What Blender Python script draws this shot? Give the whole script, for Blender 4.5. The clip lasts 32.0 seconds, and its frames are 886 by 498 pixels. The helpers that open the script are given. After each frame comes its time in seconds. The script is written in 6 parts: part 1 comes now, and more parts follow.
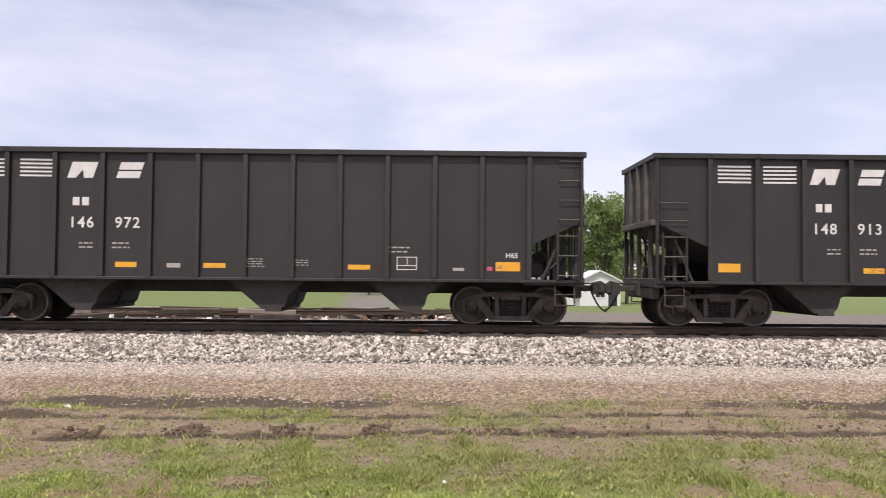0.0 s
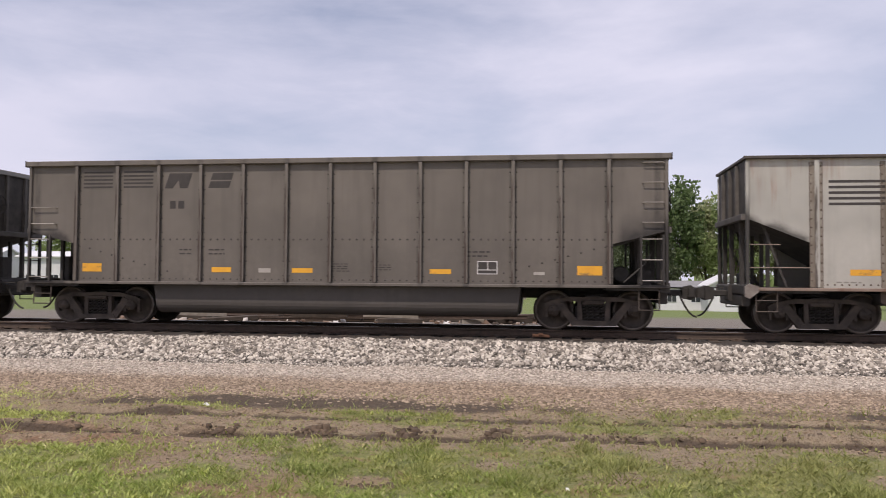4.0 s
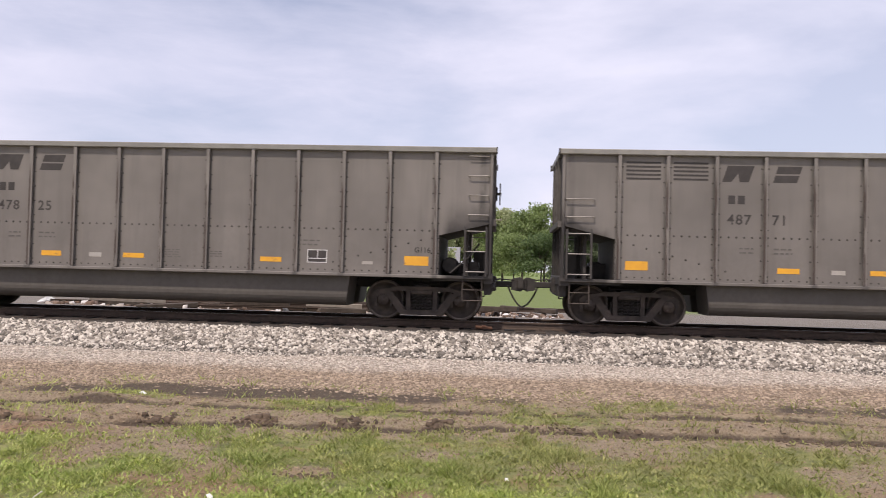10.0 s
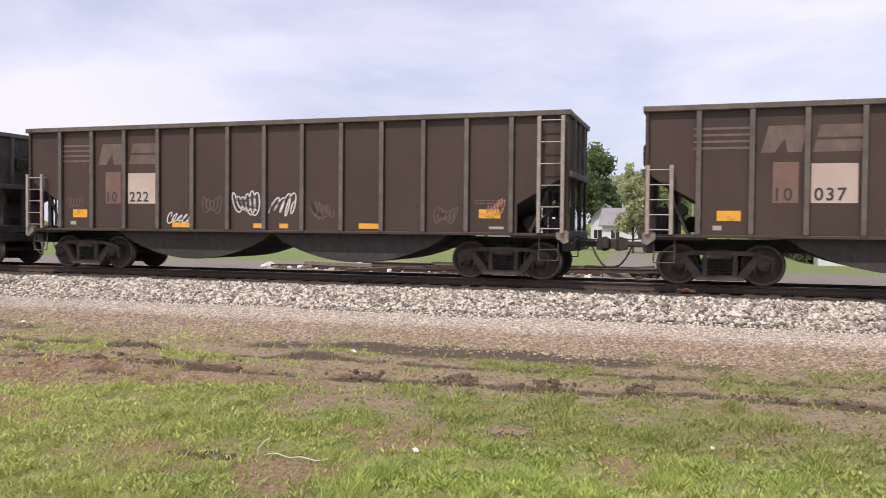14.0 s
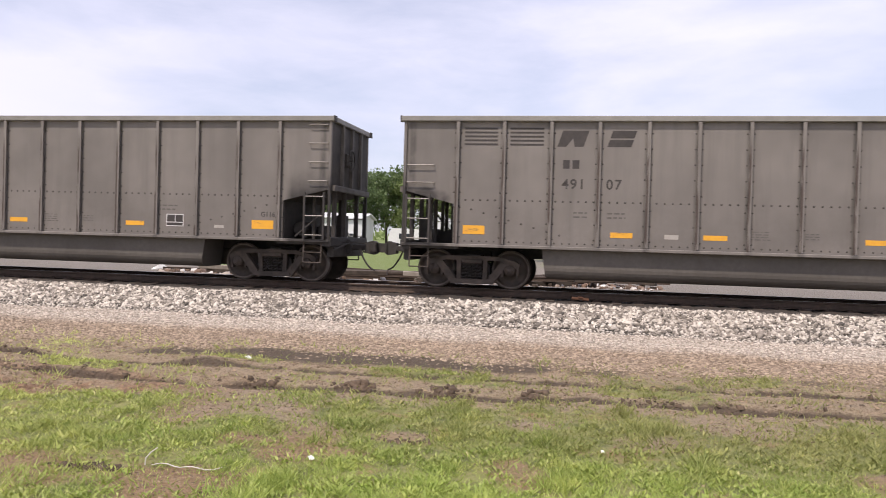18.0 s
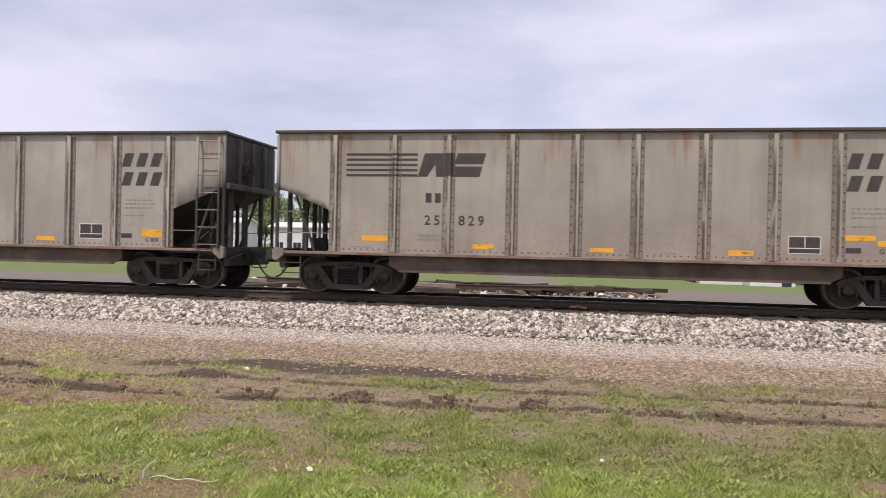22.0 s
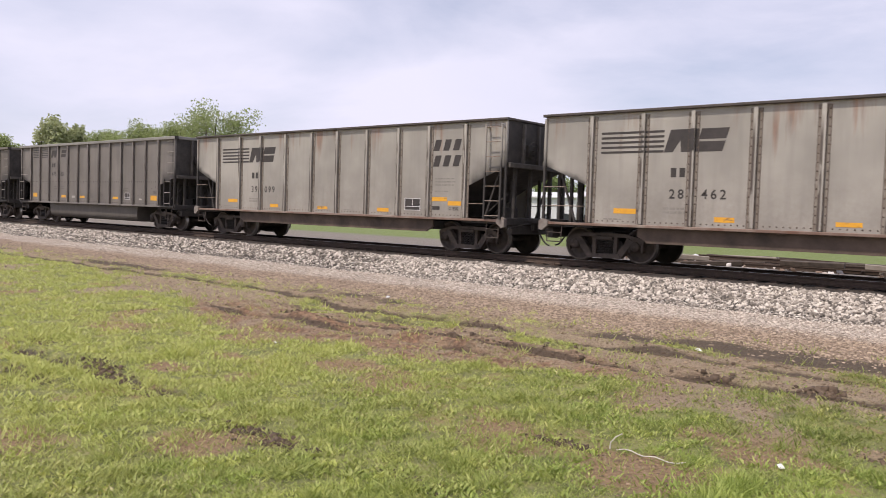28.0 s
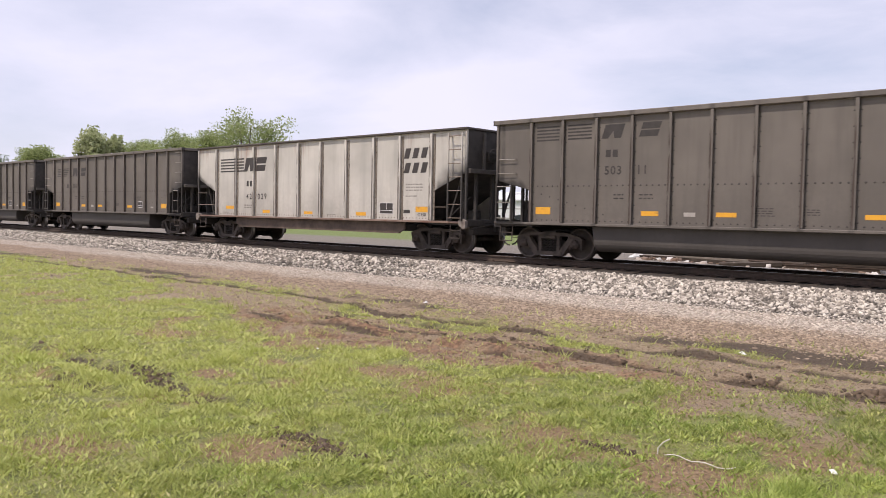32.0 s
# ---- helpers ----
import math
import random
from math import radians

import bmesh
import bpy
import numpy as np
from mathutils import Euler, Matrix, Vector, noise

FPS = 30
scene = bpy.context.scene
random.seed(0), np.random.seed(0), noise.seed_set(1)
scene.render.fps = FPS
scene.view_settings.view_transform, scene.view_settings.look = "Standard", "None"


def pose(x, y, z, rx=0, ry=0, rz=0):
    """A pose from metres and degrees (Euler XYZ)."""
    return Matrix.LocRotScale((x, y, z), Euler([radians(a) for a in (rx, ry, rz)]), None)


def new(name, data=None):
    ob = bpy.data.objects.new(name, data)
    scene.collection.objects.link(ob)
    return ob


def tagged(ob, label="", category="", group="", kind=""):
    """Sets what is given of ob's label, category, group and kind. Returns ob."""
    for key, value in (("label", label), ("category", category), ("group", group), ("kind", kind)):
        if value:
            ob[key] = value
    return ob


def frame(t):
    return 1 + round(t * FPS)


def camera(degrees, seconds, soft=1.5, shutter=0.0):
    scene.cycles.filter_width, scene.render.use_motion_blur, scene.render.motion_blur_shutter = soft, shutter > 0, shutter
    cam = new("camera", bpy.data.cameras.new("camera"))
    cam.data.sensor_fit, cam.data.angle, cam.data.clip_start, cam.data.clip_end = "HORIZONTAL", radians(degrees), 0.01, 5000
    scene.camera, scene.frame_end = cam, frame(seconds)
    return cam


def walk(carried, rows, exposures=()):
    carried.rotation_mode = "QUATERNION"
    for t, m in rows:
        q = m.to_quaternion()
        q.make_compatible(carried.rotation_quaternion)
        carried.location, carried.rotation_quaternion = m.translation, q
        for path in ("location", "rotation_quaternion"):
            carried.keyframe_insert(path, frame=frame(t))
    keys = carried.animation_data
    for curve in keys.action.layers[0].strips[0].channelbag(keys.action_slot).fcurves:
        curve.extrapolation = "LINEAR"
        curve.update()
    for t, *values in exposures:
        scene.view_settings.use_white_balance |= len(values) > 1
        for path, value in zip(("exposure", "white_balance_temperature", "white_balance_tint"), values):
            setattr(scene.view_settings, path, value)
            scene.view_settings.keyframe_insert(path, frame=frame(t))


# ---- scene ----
cam = camera(57.4, 32.0, 0.85, 0.06)
# seconds, place of the lens, tilt, lean, heading
PATH = [
    (0.0, 0.000, 0.000, 1.750, 91.79, -0.50, -0.61),
    (0.5, 0.000, 0.000, 1.750, 91.97, -0.40, 0.30),
    (1.0, 0.000, 0.000, 1.750, 91.97, -0.60, 1.93),
    (1.5, 0.000, 0.000, 1.750, 92.14, -0.17, 4.14),
    (2.0, 0.000, 0.000, 1.750, 92.27, -0.01, 6.45),
    (2.5, 0.000, 0.000, 1.750, 92.35, 0.05, 7.45),
    (3.0, 0.000, 0.000, 1.750, 92.33, 0.08, 7.92),
    (3.5, 0.000, 0.000, 1.750, 92.24, -0.30, 8.05),
    (5.5, 0.000, 0.000, 1.750, 91.50, -0.42, 7.83),
    (6.0, 0.000, 0.000, 1.750, 91.58, -0.49, 8.10),
    (6.5, 0.000, 0.000, 1.750, 91.71, -0.61, 8.17),
    (7.0, 0.000, 0.000, 1.750, 91.86, -0.96, 7.41),
    (7.5, 0.000, 0.000, 1.750, 91.99, -1.26, 6.23),
    (8.0, 0.000, 0.000, 1.750, 91.95, -1.25, 5.08),
    (8.5, 0.000, 0.000, 1.750, 91.74, -0.90, 4.21),
    (9.0, 0.000, 0.000, 1.750, 91.49, -0.72, 3.86),
    (9.5, 0.000, 0.000, 1.750, 91.41, -1.07, 3.80),
    (10.0, 0.000, 0.000, 1.750, 91.47, -1.47, 4.01),
    (10.5, 0.000, 0.000, 1.750, 91.79, -1.60, 5.07),
    (11.0, 0.000, 0.000, 1.750, 91.78, 0.27, 9.09),
    (11.5, 0.000, 0.000, 1.750, 91.63, 0.28, 12.36),
    (12.0, 0.000, 0.000, 1.750, 91.26, 0.08, 13.57),
    (12.5, 0.000, 0.000, 1.750, 90.70, 0.12, 15.60),
    (13.0, 0.000, 0.000, 1.750, 90.07, -0.42, 16.73),
    (13.5, 0.000, 0.000, 1.750, 89.31, -0.47, 17.09),
    (14.0, 0.000, 0.000, 1.750, 88.62, -0.56, 17.83),
    (14.5, 0.000, 0.000, 1.750, 88.11, -0.76, 18.40),
    (16.5, 0.000, 0.000, 1.750, 88.22, -2.31, 14.34),
    (17.0, 0.000, 0.000, 1.750, 88.54, -2.06, 13.60),
    (17.5, 0.000, 0.000, 1.750, 88.93, -1.98, 12.19),
    (18.0, 0.000, 0.000, 1.750, 89.19, -1.66, 10.78),
    (18.5, 0.000, 0.000, 1.750, 89.44, -1.67, 9.62),
    (19.0, 0.000, 0.000, 1.750, 89.69, -1.66, 9.15),
    (19.5, 0.000, 0.000, 1.750, 89.84, -1.50, 9.48),
    (20.0, 0.000, 0.000, 1.750, 89.85, -1.37, 9.83),
    (20.5, 0.000, 0.000, 1.750, 89.77, -1.31, 10.13),
    (21.0, 0.000, 0.000, 1.750, 89.65, -1.02, 10.36),
    (21.5, 0.000, 0.000, 1.750, 89.64, -1.04, 10.53),
    (22.0, 0.000, 0.000, 1.750, 89.87, -1.26, 10.60),
    (22.5, 0.000, 0.000, 1.750, 90.13, -1.49, 10.65),
    (23.0, 0.000, 0.000, 1.750, 90.40, -1.63, 10.67),
    (23.5, 0.000, 0.000, 1.750, 90.47, -1.67, 10.72),
    (24.0, 0.000, 0.000, 1.750, 90.43, -2.06, 10.78),
    (24.5, 0.000, 0.000, 1.750, 90.27, -1.71, 11.09),
    (25.0, -0.159, -0.027, 1.769, 89.86, -2.05, 11.02),
    (25.5, -0.277, -0.054, 1.767, 90.01, -2.27, 12.63),
    (26.0, -0.287, -0.026, 1.769, 89.69, -2.59, 23.99),
    (26.5, -0.287, -0.019, 1.755, 88.33, -2.52, 32.07),
    (28.5, -0.215, -0.100, 1.805, 87.42, -1.81, 41.26),
    (29.0, -0.200, -0.130, 1.806, 87.51, -2.05, 41.57),
    (29.5, -0.282, -0.215, 1.804, 87.72, -1.70, 43.20),
    (30.0, -0.305, -0.208, 1.800, 87.82, -1.17, 44.61),
    (30.5, -0.293, -0.204, 1.800, 87.85, -1.03, 45.42),
    (31.0, -0.295, -0.195, 1.801, 87.82, -1.06, 44.81),
    (31.5, -0.298, -0.190, 1.806, 87.68, -1.24, 44.07),
    (32.0, -0.281, -0.173, 1.816, 87.50, -1.03, 43.00),
]
walk(cam, [(t, pose(x, y, z, rx, ry, rz)) for t, x, y, z, rx, ry, rz in PATH],
     [(0, 0.06, 6500, 16), (1.2, -0.04, 6500, 16), (2.5, -0.33, 6500, 16), (6, -0.14, 6500, 16), (7.2, -0.25, 6500, 16), (8, -0.24, 6500, 16), (9, -0.1, 6500, 16), (10, -0.06, 6500, 16), (11, -0.1, 6500, 16), (12, -0.12, 6500, 16), (14, 0.05, 6500, 16), (17, 0.16, 6500, 16), (20, -0.06, 6500, 16), (23, -0.12, 6500, 16), (26, -0.02, 6500, 16), (29, -0.06, 6500, 16), (32, 0.0, 6500, 16)])

# ---- light ----
SUN_UP, SUN_FROM = 60.0, 200.0          # elevation; compass bearing of the sun, clockwise from ahead
world = bpy.data.worlds.new("sky")
scene.world = world
world.use_nodes = True
wt = world.node_tree
wt.nodes.clear()


def wnode(kind, **kw):
    n = wt.nodes.new(kind)
    for k, v in kw.items():
        n.inputs[k].default_value = v
    return n


w_out = wnode("ShaderNodeOutputWorld")
w_bg = wnode("ShaderNodeBackground", Strength=0.11)
w_sky = wt.nodes.new("ShaderNodeTexSky")
w_sky.sky_type, w_sky.sun_disc = "NISHITA", False
w_sky.sun_elevation, w_sky.sun_rotation = radians(SUN_UP), radians(SUN_FROM)
w_sky.air_density, w_sky.dust_density, w_sky.ozone_density = 1.0, 1.0, 4.0
w_co = wt.nodes.new("ShaderNodeTexCoord")
w_map = wnode("ShaderNodeMapping", Scale=(1.1, 1.1, 3.6), Location=(0.35, 0.2, 0.1))
w_n1 = wnode("ShaderNodeTexNoise", Scale=1.7, Detail=7.0, Roughness=0.52, Distortion=0.25)
w_ramp = wt.nodes.new("ShaderNodeValToRGB")
w_ramp.color_ramp.elements[0].position, w_ramp.color_ramp.elements[1].position = 0.36, 0.62
w_mix = wt.nodes.new("ShaderNodeMixRGB")
w_lift = wt.nodes.new("ShaderNodeMath")
w_lift.operation = "MULTIPLY_ADD"
w_lift.inputs[1].default_value, w_lift.inputs[2].default_value = 0.48, 0.52
# a thinner place in the cloud, ahead and to the west, with a fuller bank east of it
w_dot = wt.nodes.new("ShaderNodeVectorMath")
w_dot.operation = "DOT_PRODUCT"
w_dot.inputs[1].default_value = (-0.29, 0.90, 0.33)
w_thin = wnode("ShaderNodeMapRange")
w_fine = wnode("ShaderNodeTexNoise", Scale=5.5, Detail=6.0, Roughness=0.6, Distortion=0.4)
for _i, _v in ((1, 0.90), (2, 0.995), (3, 0.0), (4, 0.46)):
    w_thin.inputs[_i].default_value = _v
w_veil = wt.nodes.new("ShaderNodeMath")
w_veil.operation = "MULTIPLY"
w_less = wt.nodes.new("ShaderNodeMath")
w_less.operation, w_less.use_clamp = "SUBTRACT", True
w_east = wt.nodes.new("ShaderNodeMapRange")
for _i, _v in ((1, -0.25), (2, 0.45), (3, 0.0), (4, 1.0)):
    w_east.inputs[_i].default_value = _v
w_sep = wt.nodes.new("ShaderNodeSeparateXYZ")
w_cloud = wt.nodes.new("ShaderNodeMixRGB")
w_cloud.inputs[1].default_value, w_cloud.inputs[2].default_value = (8.1, 8.15, 9.5, 1), (8.9, 8.95, 10.2, 1)
wt.links.new(w_co.outputs["Generated"], w_map.inputs[0])
wt.links.new(w_map.outputs[0], w_n1.inputs["Vector"])
wt.links.new(w_n1.outputs["Fac"], w_ramp.inputs[0])
wt.links.new(w_ramp.outputs[0], w_lift.inputs[0])
wt.links.new(w_co.outputs["Generated"], w_dot.inputs[0])
wt.links.new(w_map.outputs[0], w_fine.inputs["Vector"])
wt.links.new(w_dot.outputs["Value"], w_thin.inputs[0])
wt.links.new(w_thin.outputs[0], w_veil.inputs[0])
wt.links.new(w_fine.outputs["Fac"], w_veil.inputs[1])
wt.links.new(w_lift.outputs[0], w_less.inputs[0])
wt.links.new(w_veil.outputs[0], w_less.inputs[1])
wt.links.new(w_co.outputs["Generated"], w_sep.inputs[0])
wt.links.new(w_sep.outputs[0], w_east.inputs[0])
wt.links.new(w_east.outputs[0], w_cloud.inputs[0])
wt.links.new(w_cloud.outputs[0], w_mix.inputs[2])
wt.links.new(w_less.outputs[0], w_mix.inputs[0])
wt.links.new(w_sky.outputs[0], w_mix.inputs[1])
wt.links.new(w_mix.outputs[0], w_bg.inputs[0])
wt.links.new(w_bg.outputs[0], w_out.inputs[0])

sun = new("sun", bpy.data.lights.new("sun", "SUN"))
sun.data.energy, sun.data.angle, sun.data.color = 3.45, radians(0.8), (1.0, 0.92, 0.80)
_e, _a = radians(SUN_UP), radians(SUN_FROM)
SUN_DIR = Vector((math.cos(_e) * math.sin(_a), math.cos(_e) * math.cos(_a), math.sin(_e)))
sun.matrix_world = Matrix.Translation((0, 0, 60)) @ SUN_DIR.to_track_quat("Z", "Y").to_matrix().to_4x4()
scene.view_settings.exposure = 0.0

# ---- materials ----
MATS = {}


class Nodes:
    """A small builder for node materials."""

    def __init__(self, name):
        self.m = bpy.data.materials.new(name)
        self.m.use_nodes = True
        self.t = self.m.node_tree
        self.b = self.t.nodes["Principled BSDF"]

    def n(self, kind, **kw):
        x = self.t.nodes.new(kind)
        for k, v in kw.items():
            if k in x.inputs:
                x.inputs[k].default_value = v
        return x

    def link(self, a, b):
        self.t.links.new(a, b)

    def coord(self, scale=(1, 1, 1), shift=True):
        c, m = self.n("ShaderNodeTexCoord"), self.n("ShaderNodeMapping", Scale=scale)
        self.link(c.outputs["Object"], m.inputs[0])
        if shift:
            i, k = self.n("ShaderNodeObjectInfo"), self.n("ShaderNodeMath")
            k.operation = "MULTIPLY"
            k.inputs[1].default_value = 37.0
            self.link(i.outputs["Random"], k.inputs[0])
            self.link(k.outputs[0], m.inputs["Location"])
        return m.outputs[0]

    def noise(self, vec, scale, detail=4.0, rough=0.55):
        x = self.n("ShaderNodeTexNoise", Scale=scale, Detail=detail, Roughness=rough)
        self.link(vec, x.inputs["Vector"])
        return x.outputs["Fac"]

    def ramp(self, fac, lo, hi, a=(0, 0, 0, 1), b=(1, 1, 1, 1)):
        r = self.n("ShaderNodeValToRGB")
        e = r.color_ramp.elements
        e[0].position, e[1].position, e[0].color, e[1].color = lo, hi, a, b
        self.link(fac, r.inputs[0])
        return r.outputs[0]

    def mix(self, fac, a, b, kind="MIX"):
        x = self.n("ShaderNodeMixRGB")
        x.blend_type = kind
        for s, v in ((0, fac), (1, a), (2, b)):
            if hasattr(v, "links"):
                self.link(v, x.inputs[s])
            elif s == 0:
                x.inputs[0].default_value = v
            else:
                x.inputs[s].default_value = (*v, 1) if len(v) == 3 else v
        return x.outputs[0]

    def math(self, op, a, b):
        x = self.n("ShaderNodeMath")
        x.operation = op
        for s, v in ((0, a), (1, b)):
            if hasattr(v, "links"):
                self.link(v, x.inputs[s])
            else:
                x.inputs[s].default_value = v
        return x.outputs[0]

    def axis(self, which, lo, hi, vec=None):
        """0 at lo, 1 at hi along one axis of the object's own space."""
        if vec is None:
            vec = self.n("ShaderNodeTexCoord").outputs["Object"]
        s, r = self.n("ShaderNodeSeparateXYZ"), self.n("ShaderNodeMapRange")
        self.link(vec, s.inputs[0])
        self.link(s.outputs[which], r.inputs[0])
        r.clamp = not (lo == 0.0 and hi == 1.0)
        r.inputs[1].default_value, r.inputs[2].default_value = lo, hi
        return r.outputs[0]

    def bump(self, height, strength, distance):
        x = self.n("ShaderNodeBump", Strength=strength, Distance=distance)
        self.link(height, x.inputs["Height"])
        self.link(x.outputs[0], self.b.inputs["Normal"])

    def done(self, colour=None, rough=0.6, metal=0.0):
        for k, v in (("Base Color", colour), ("Roughness", rough), ("Metallic", metal)):
            if v is None:
                continue
            if hasattr(v, "links"):
                self.link(v, self.b.inputs[k])
            else:
                self.b.inputs[k].default_value = (*v, 1) if k == "Base Color" else v
        MATS[self.m.name] = self.m
        return self.m


def scaled(c, k):
    return tuple(min(1.0, v * k) for v in c)


PAINTS = {}


def paint(name, base, dirt=0.4, rust=0.0, grime=(0.10, 0.085, 0.07), rough=0.6, ribs=None, streak=0.5, soot=None, scab=0.0):
    """Weathered side paint of a wagon: faded patches, run-down streaks, road dirt, rust that runs from the top."""
    if name in MATS:
        return MATS[name]
    PAINTS[name] = (base, dirt, grime, rough)
    k = Nodes(name)
    v = k.coord()
    big = k.noise(v, 0.55, 3.0)
    fine = k.noise(v, 9.0, 5.0, 0.65)
    col = k.mix(k.ramp(big, 0.36, 0.64), scaled(base, 1.07), scaled(base, 0.80))
    run = k.noise(k.coord((3.6, 3.6, 0.34)), 1.0, 4.0, 0.55)
    col = k.mix(k.math("MULTIPLY", k.ramp(run, 0.48, 0.75), streak), col, scaled(base, 0.66))
    low = k.math("MULTIPLY", k.axis(2, 2.6, 0.9), k.ramp(fine, 0.25, 0.8))
    col = k.mix(k.math("MULTIPLY", low, dirt), col, grime)
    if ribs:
        # grime along each rib, with the rib's shadow on the sheet painted in
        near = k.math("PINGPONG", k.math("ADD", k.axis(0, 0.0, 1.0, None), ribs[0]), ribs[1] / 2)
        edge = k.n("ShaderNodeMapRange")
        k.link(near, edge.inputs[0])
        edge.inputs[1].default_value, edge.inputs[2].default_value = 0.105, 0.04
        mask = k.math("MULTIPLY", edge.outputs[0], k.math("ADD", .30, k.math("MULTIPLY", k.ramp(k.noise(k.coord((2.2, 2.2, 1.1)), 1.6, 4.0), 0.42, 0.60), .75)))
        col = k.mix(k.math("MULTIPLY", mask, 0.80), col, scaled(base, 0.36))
    spots = k.ramp(k.noise(v, 2.3, 6.0, 0.7), 0.60, 0.74)
    col = k.mix(k.math("MULTIPLY", spots, 0.25 * dirt), col, grime)
    if rust > .06:
        fall = k.noise(k.coord((4.2, 4.2, 0.26)), 1.0, 7.0, 0.66)
        top = k.axis(2, 2.3, 3.85)
        amount = k.math("MULTIPLY", k.ramp(k.math("ADD", fall, k.math("MULTIPLY", top, 0.28)), 0.70 - 0.14 * rust, 0.86 - 0.12 * rust), min(1.0, 0.5 + rust * 0.5))
        if rust < .7:
            amount = k.math("MULTIPLY", amount, k.ramp(k.noise(k.coord((.9, .9, .35)), 1.0, 3.0), .50 - .08 * rust, .60 - .08 * rust))
        tone = k.mix(k.ramp(k.noise(k.coord((6.0, 6.0, 1.2)), 1.0, 5.0, .65), .35, .65), (0.095, 0.034, 0.016), (0.35, 0.125, 0.045))
        col = k.mix(amount, col, tone)
        blot = k.ramp(k.noise(k.coord((1.2, 1.2, 0.8)), 1.3, 7.0, 0.7), 0.66 - 0.04 * rust, 0.78)
        col = k.mix(k.math("MULTIPLY", blot, 0.5 * rust), col, (0.22, 0.08, 0.03))
    if scab:
        # dark rust that has lifted along one edge of a post
        bite = k.ramp(k.noise(k.coord((9.0, 9.0, 0.9)), 1.0, 5.0, 0.62), 0.41, 0.50)
        span = k.math("MULTIPLY", k.axis(2, 3.55, 3.05), k.axis(0, 0.016, -0.002))
        col = k.mix(k.math("MULTIPLY", k.math("MULTIPLY", bite, span), scab), col, (0.045, 0.026, 0.019))
    if soot:
        # coal dust above the slope sheets: hl, inset, foot and head of the slope
        hl, a, z0, z1 = soot
        for s, tall, amount in ((1, .75, .92), (-1, .22, .8)):
            e = k.n("ShaderNodeMapRange")
            k.link(k.math("MULTIPLY", k.axis(0, 0.0, 1.0), s), e.inputs[0])
            for q, w in ((1, hl - a), (2, hl), (3, z0), (4, z1)):
                e.inputs[q].default_value = w
            over = k.math("SUBTRACT", k.axis(2, 0.0, 1.0), e.outputs[0])
            m = k.n("ShaderNodeMapRange")
            k.link(k.math("ADD", over, k.math("MULTIPLY", k.math("SUBTRACT", k.noise(v, 1.7, 4.0), .5), .6)), m.inputs[0])
            m.inputs[1].default_value, m.inputs[2].default_value = tall, .02
            on = k.n("ShaderNodeMapRange")
            k.link(k.math("MULTIPLY", k.axis(0, 0.0, 1.0), s), on.inputs[0])
            on.inputs[1].default_value, on.inputs[2].default_value = hl - a + .04, hl - a + .22
            f = k.math("MULTIPLY", k.math("POWER", m.outputs[0], 1.5), on.outputs[0])
            col = k.mix(k.math("MULTIPLY", f, amount), col, (.026, .022, .020))
    k.bump(k.math("ADD", k.noise(v, 1.1, 2.0), k.math("MULTIPLY", fine, 0.12)), 0.25, 0.02)
    return k.done(col, rough)


def rib_paint(body):
    """The same paint on the posts that stand proud of the sheets, a tone lighter for their sunlit faces (darker on
    tan), streaked by the weather.
    """
    base, dirt, grime, rough = PAINTS[body.name]
    return paint(body.name.replace("paint", "post_paint"), scaled(base, 0.66 if body.name == "dusty_tan_paint" else 1.08), dirt, 0.0, grime, rough, streak=0.75, scab=0.85 if "grey_paint" in body.name else 0.7 if "tan" in body.name else 0.3)


def plain(name, a, b, scale=6.0, rough=0.7, metal=0.0, bump=0.15, dist=0.01, detail=5.0):
    """A two-tone mottled surface."""
    if name in MATS:
        return MATS[name]
    k = Nodes(name)
    v = k.coord()
    f = k.noise(v, scale, detail, 0.6)
    g = k.noise(v, scale * 0.13, 3.0)
    col = k.mix(k.ramp(f, 0.3, 0.7), a, b)
    col = k.mix(k.ramp(g, 0.35, 0.7), col, k.mix(0.5, col, scaled(a, 0.75)))
    k.bump(f, bump, dist)
    return k.done(col, rough, metal)


GREY = (0.198, 0.178, 0.159)
BATH_RIBS = (7.65 - 1.27 + 10.62, 1.062)
HOP_RIBS = (7.65 - 1.23 + 10.70, 1.07)
BATH_SOOT = (7.65, 1.20, 1.96, 2.25)
TOP_SOOT = (7.73, 1.44, 1.95, 2.53)
BRN_RIBS = (7.64 - 1.11 + 10.72, 1.072)
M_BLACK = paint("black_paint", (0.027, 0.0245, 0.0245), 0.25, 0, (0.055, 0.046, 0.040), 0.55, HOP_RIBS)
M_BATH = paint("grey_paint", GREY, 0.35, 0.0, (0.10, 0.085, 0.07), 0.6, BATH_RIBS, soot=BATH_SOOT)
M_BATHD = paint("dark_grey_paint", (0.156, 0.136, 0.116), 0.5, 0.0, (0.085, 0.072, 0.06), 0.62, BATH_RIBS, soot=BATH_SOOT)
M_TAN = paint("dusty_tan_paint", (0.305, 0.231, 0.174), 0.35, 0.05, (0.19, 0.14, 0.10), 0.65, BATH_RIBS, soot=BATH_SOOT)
M_TOP = paint("pale_grey_paint", (0.375, 0.352, 0.308), 0.40, 0.07, (0.17, 0.125, 0.095), 0.6, soot=TOP_SOOT)
M_TOPG = paint("soiled_grey_paint", (0.352, 0.322, 0.272), 0.55, 0.26, (0.20, 0.112, 0.076), 0.6, soot=TOP_SOOT)
M_TOPR = paint("rusty_grey_paint", (0.47, 0.445, 0.39), 0.5, 0.96, (0.17, 0.10, 0.07), 0.65, soot=TOP_SOOT)
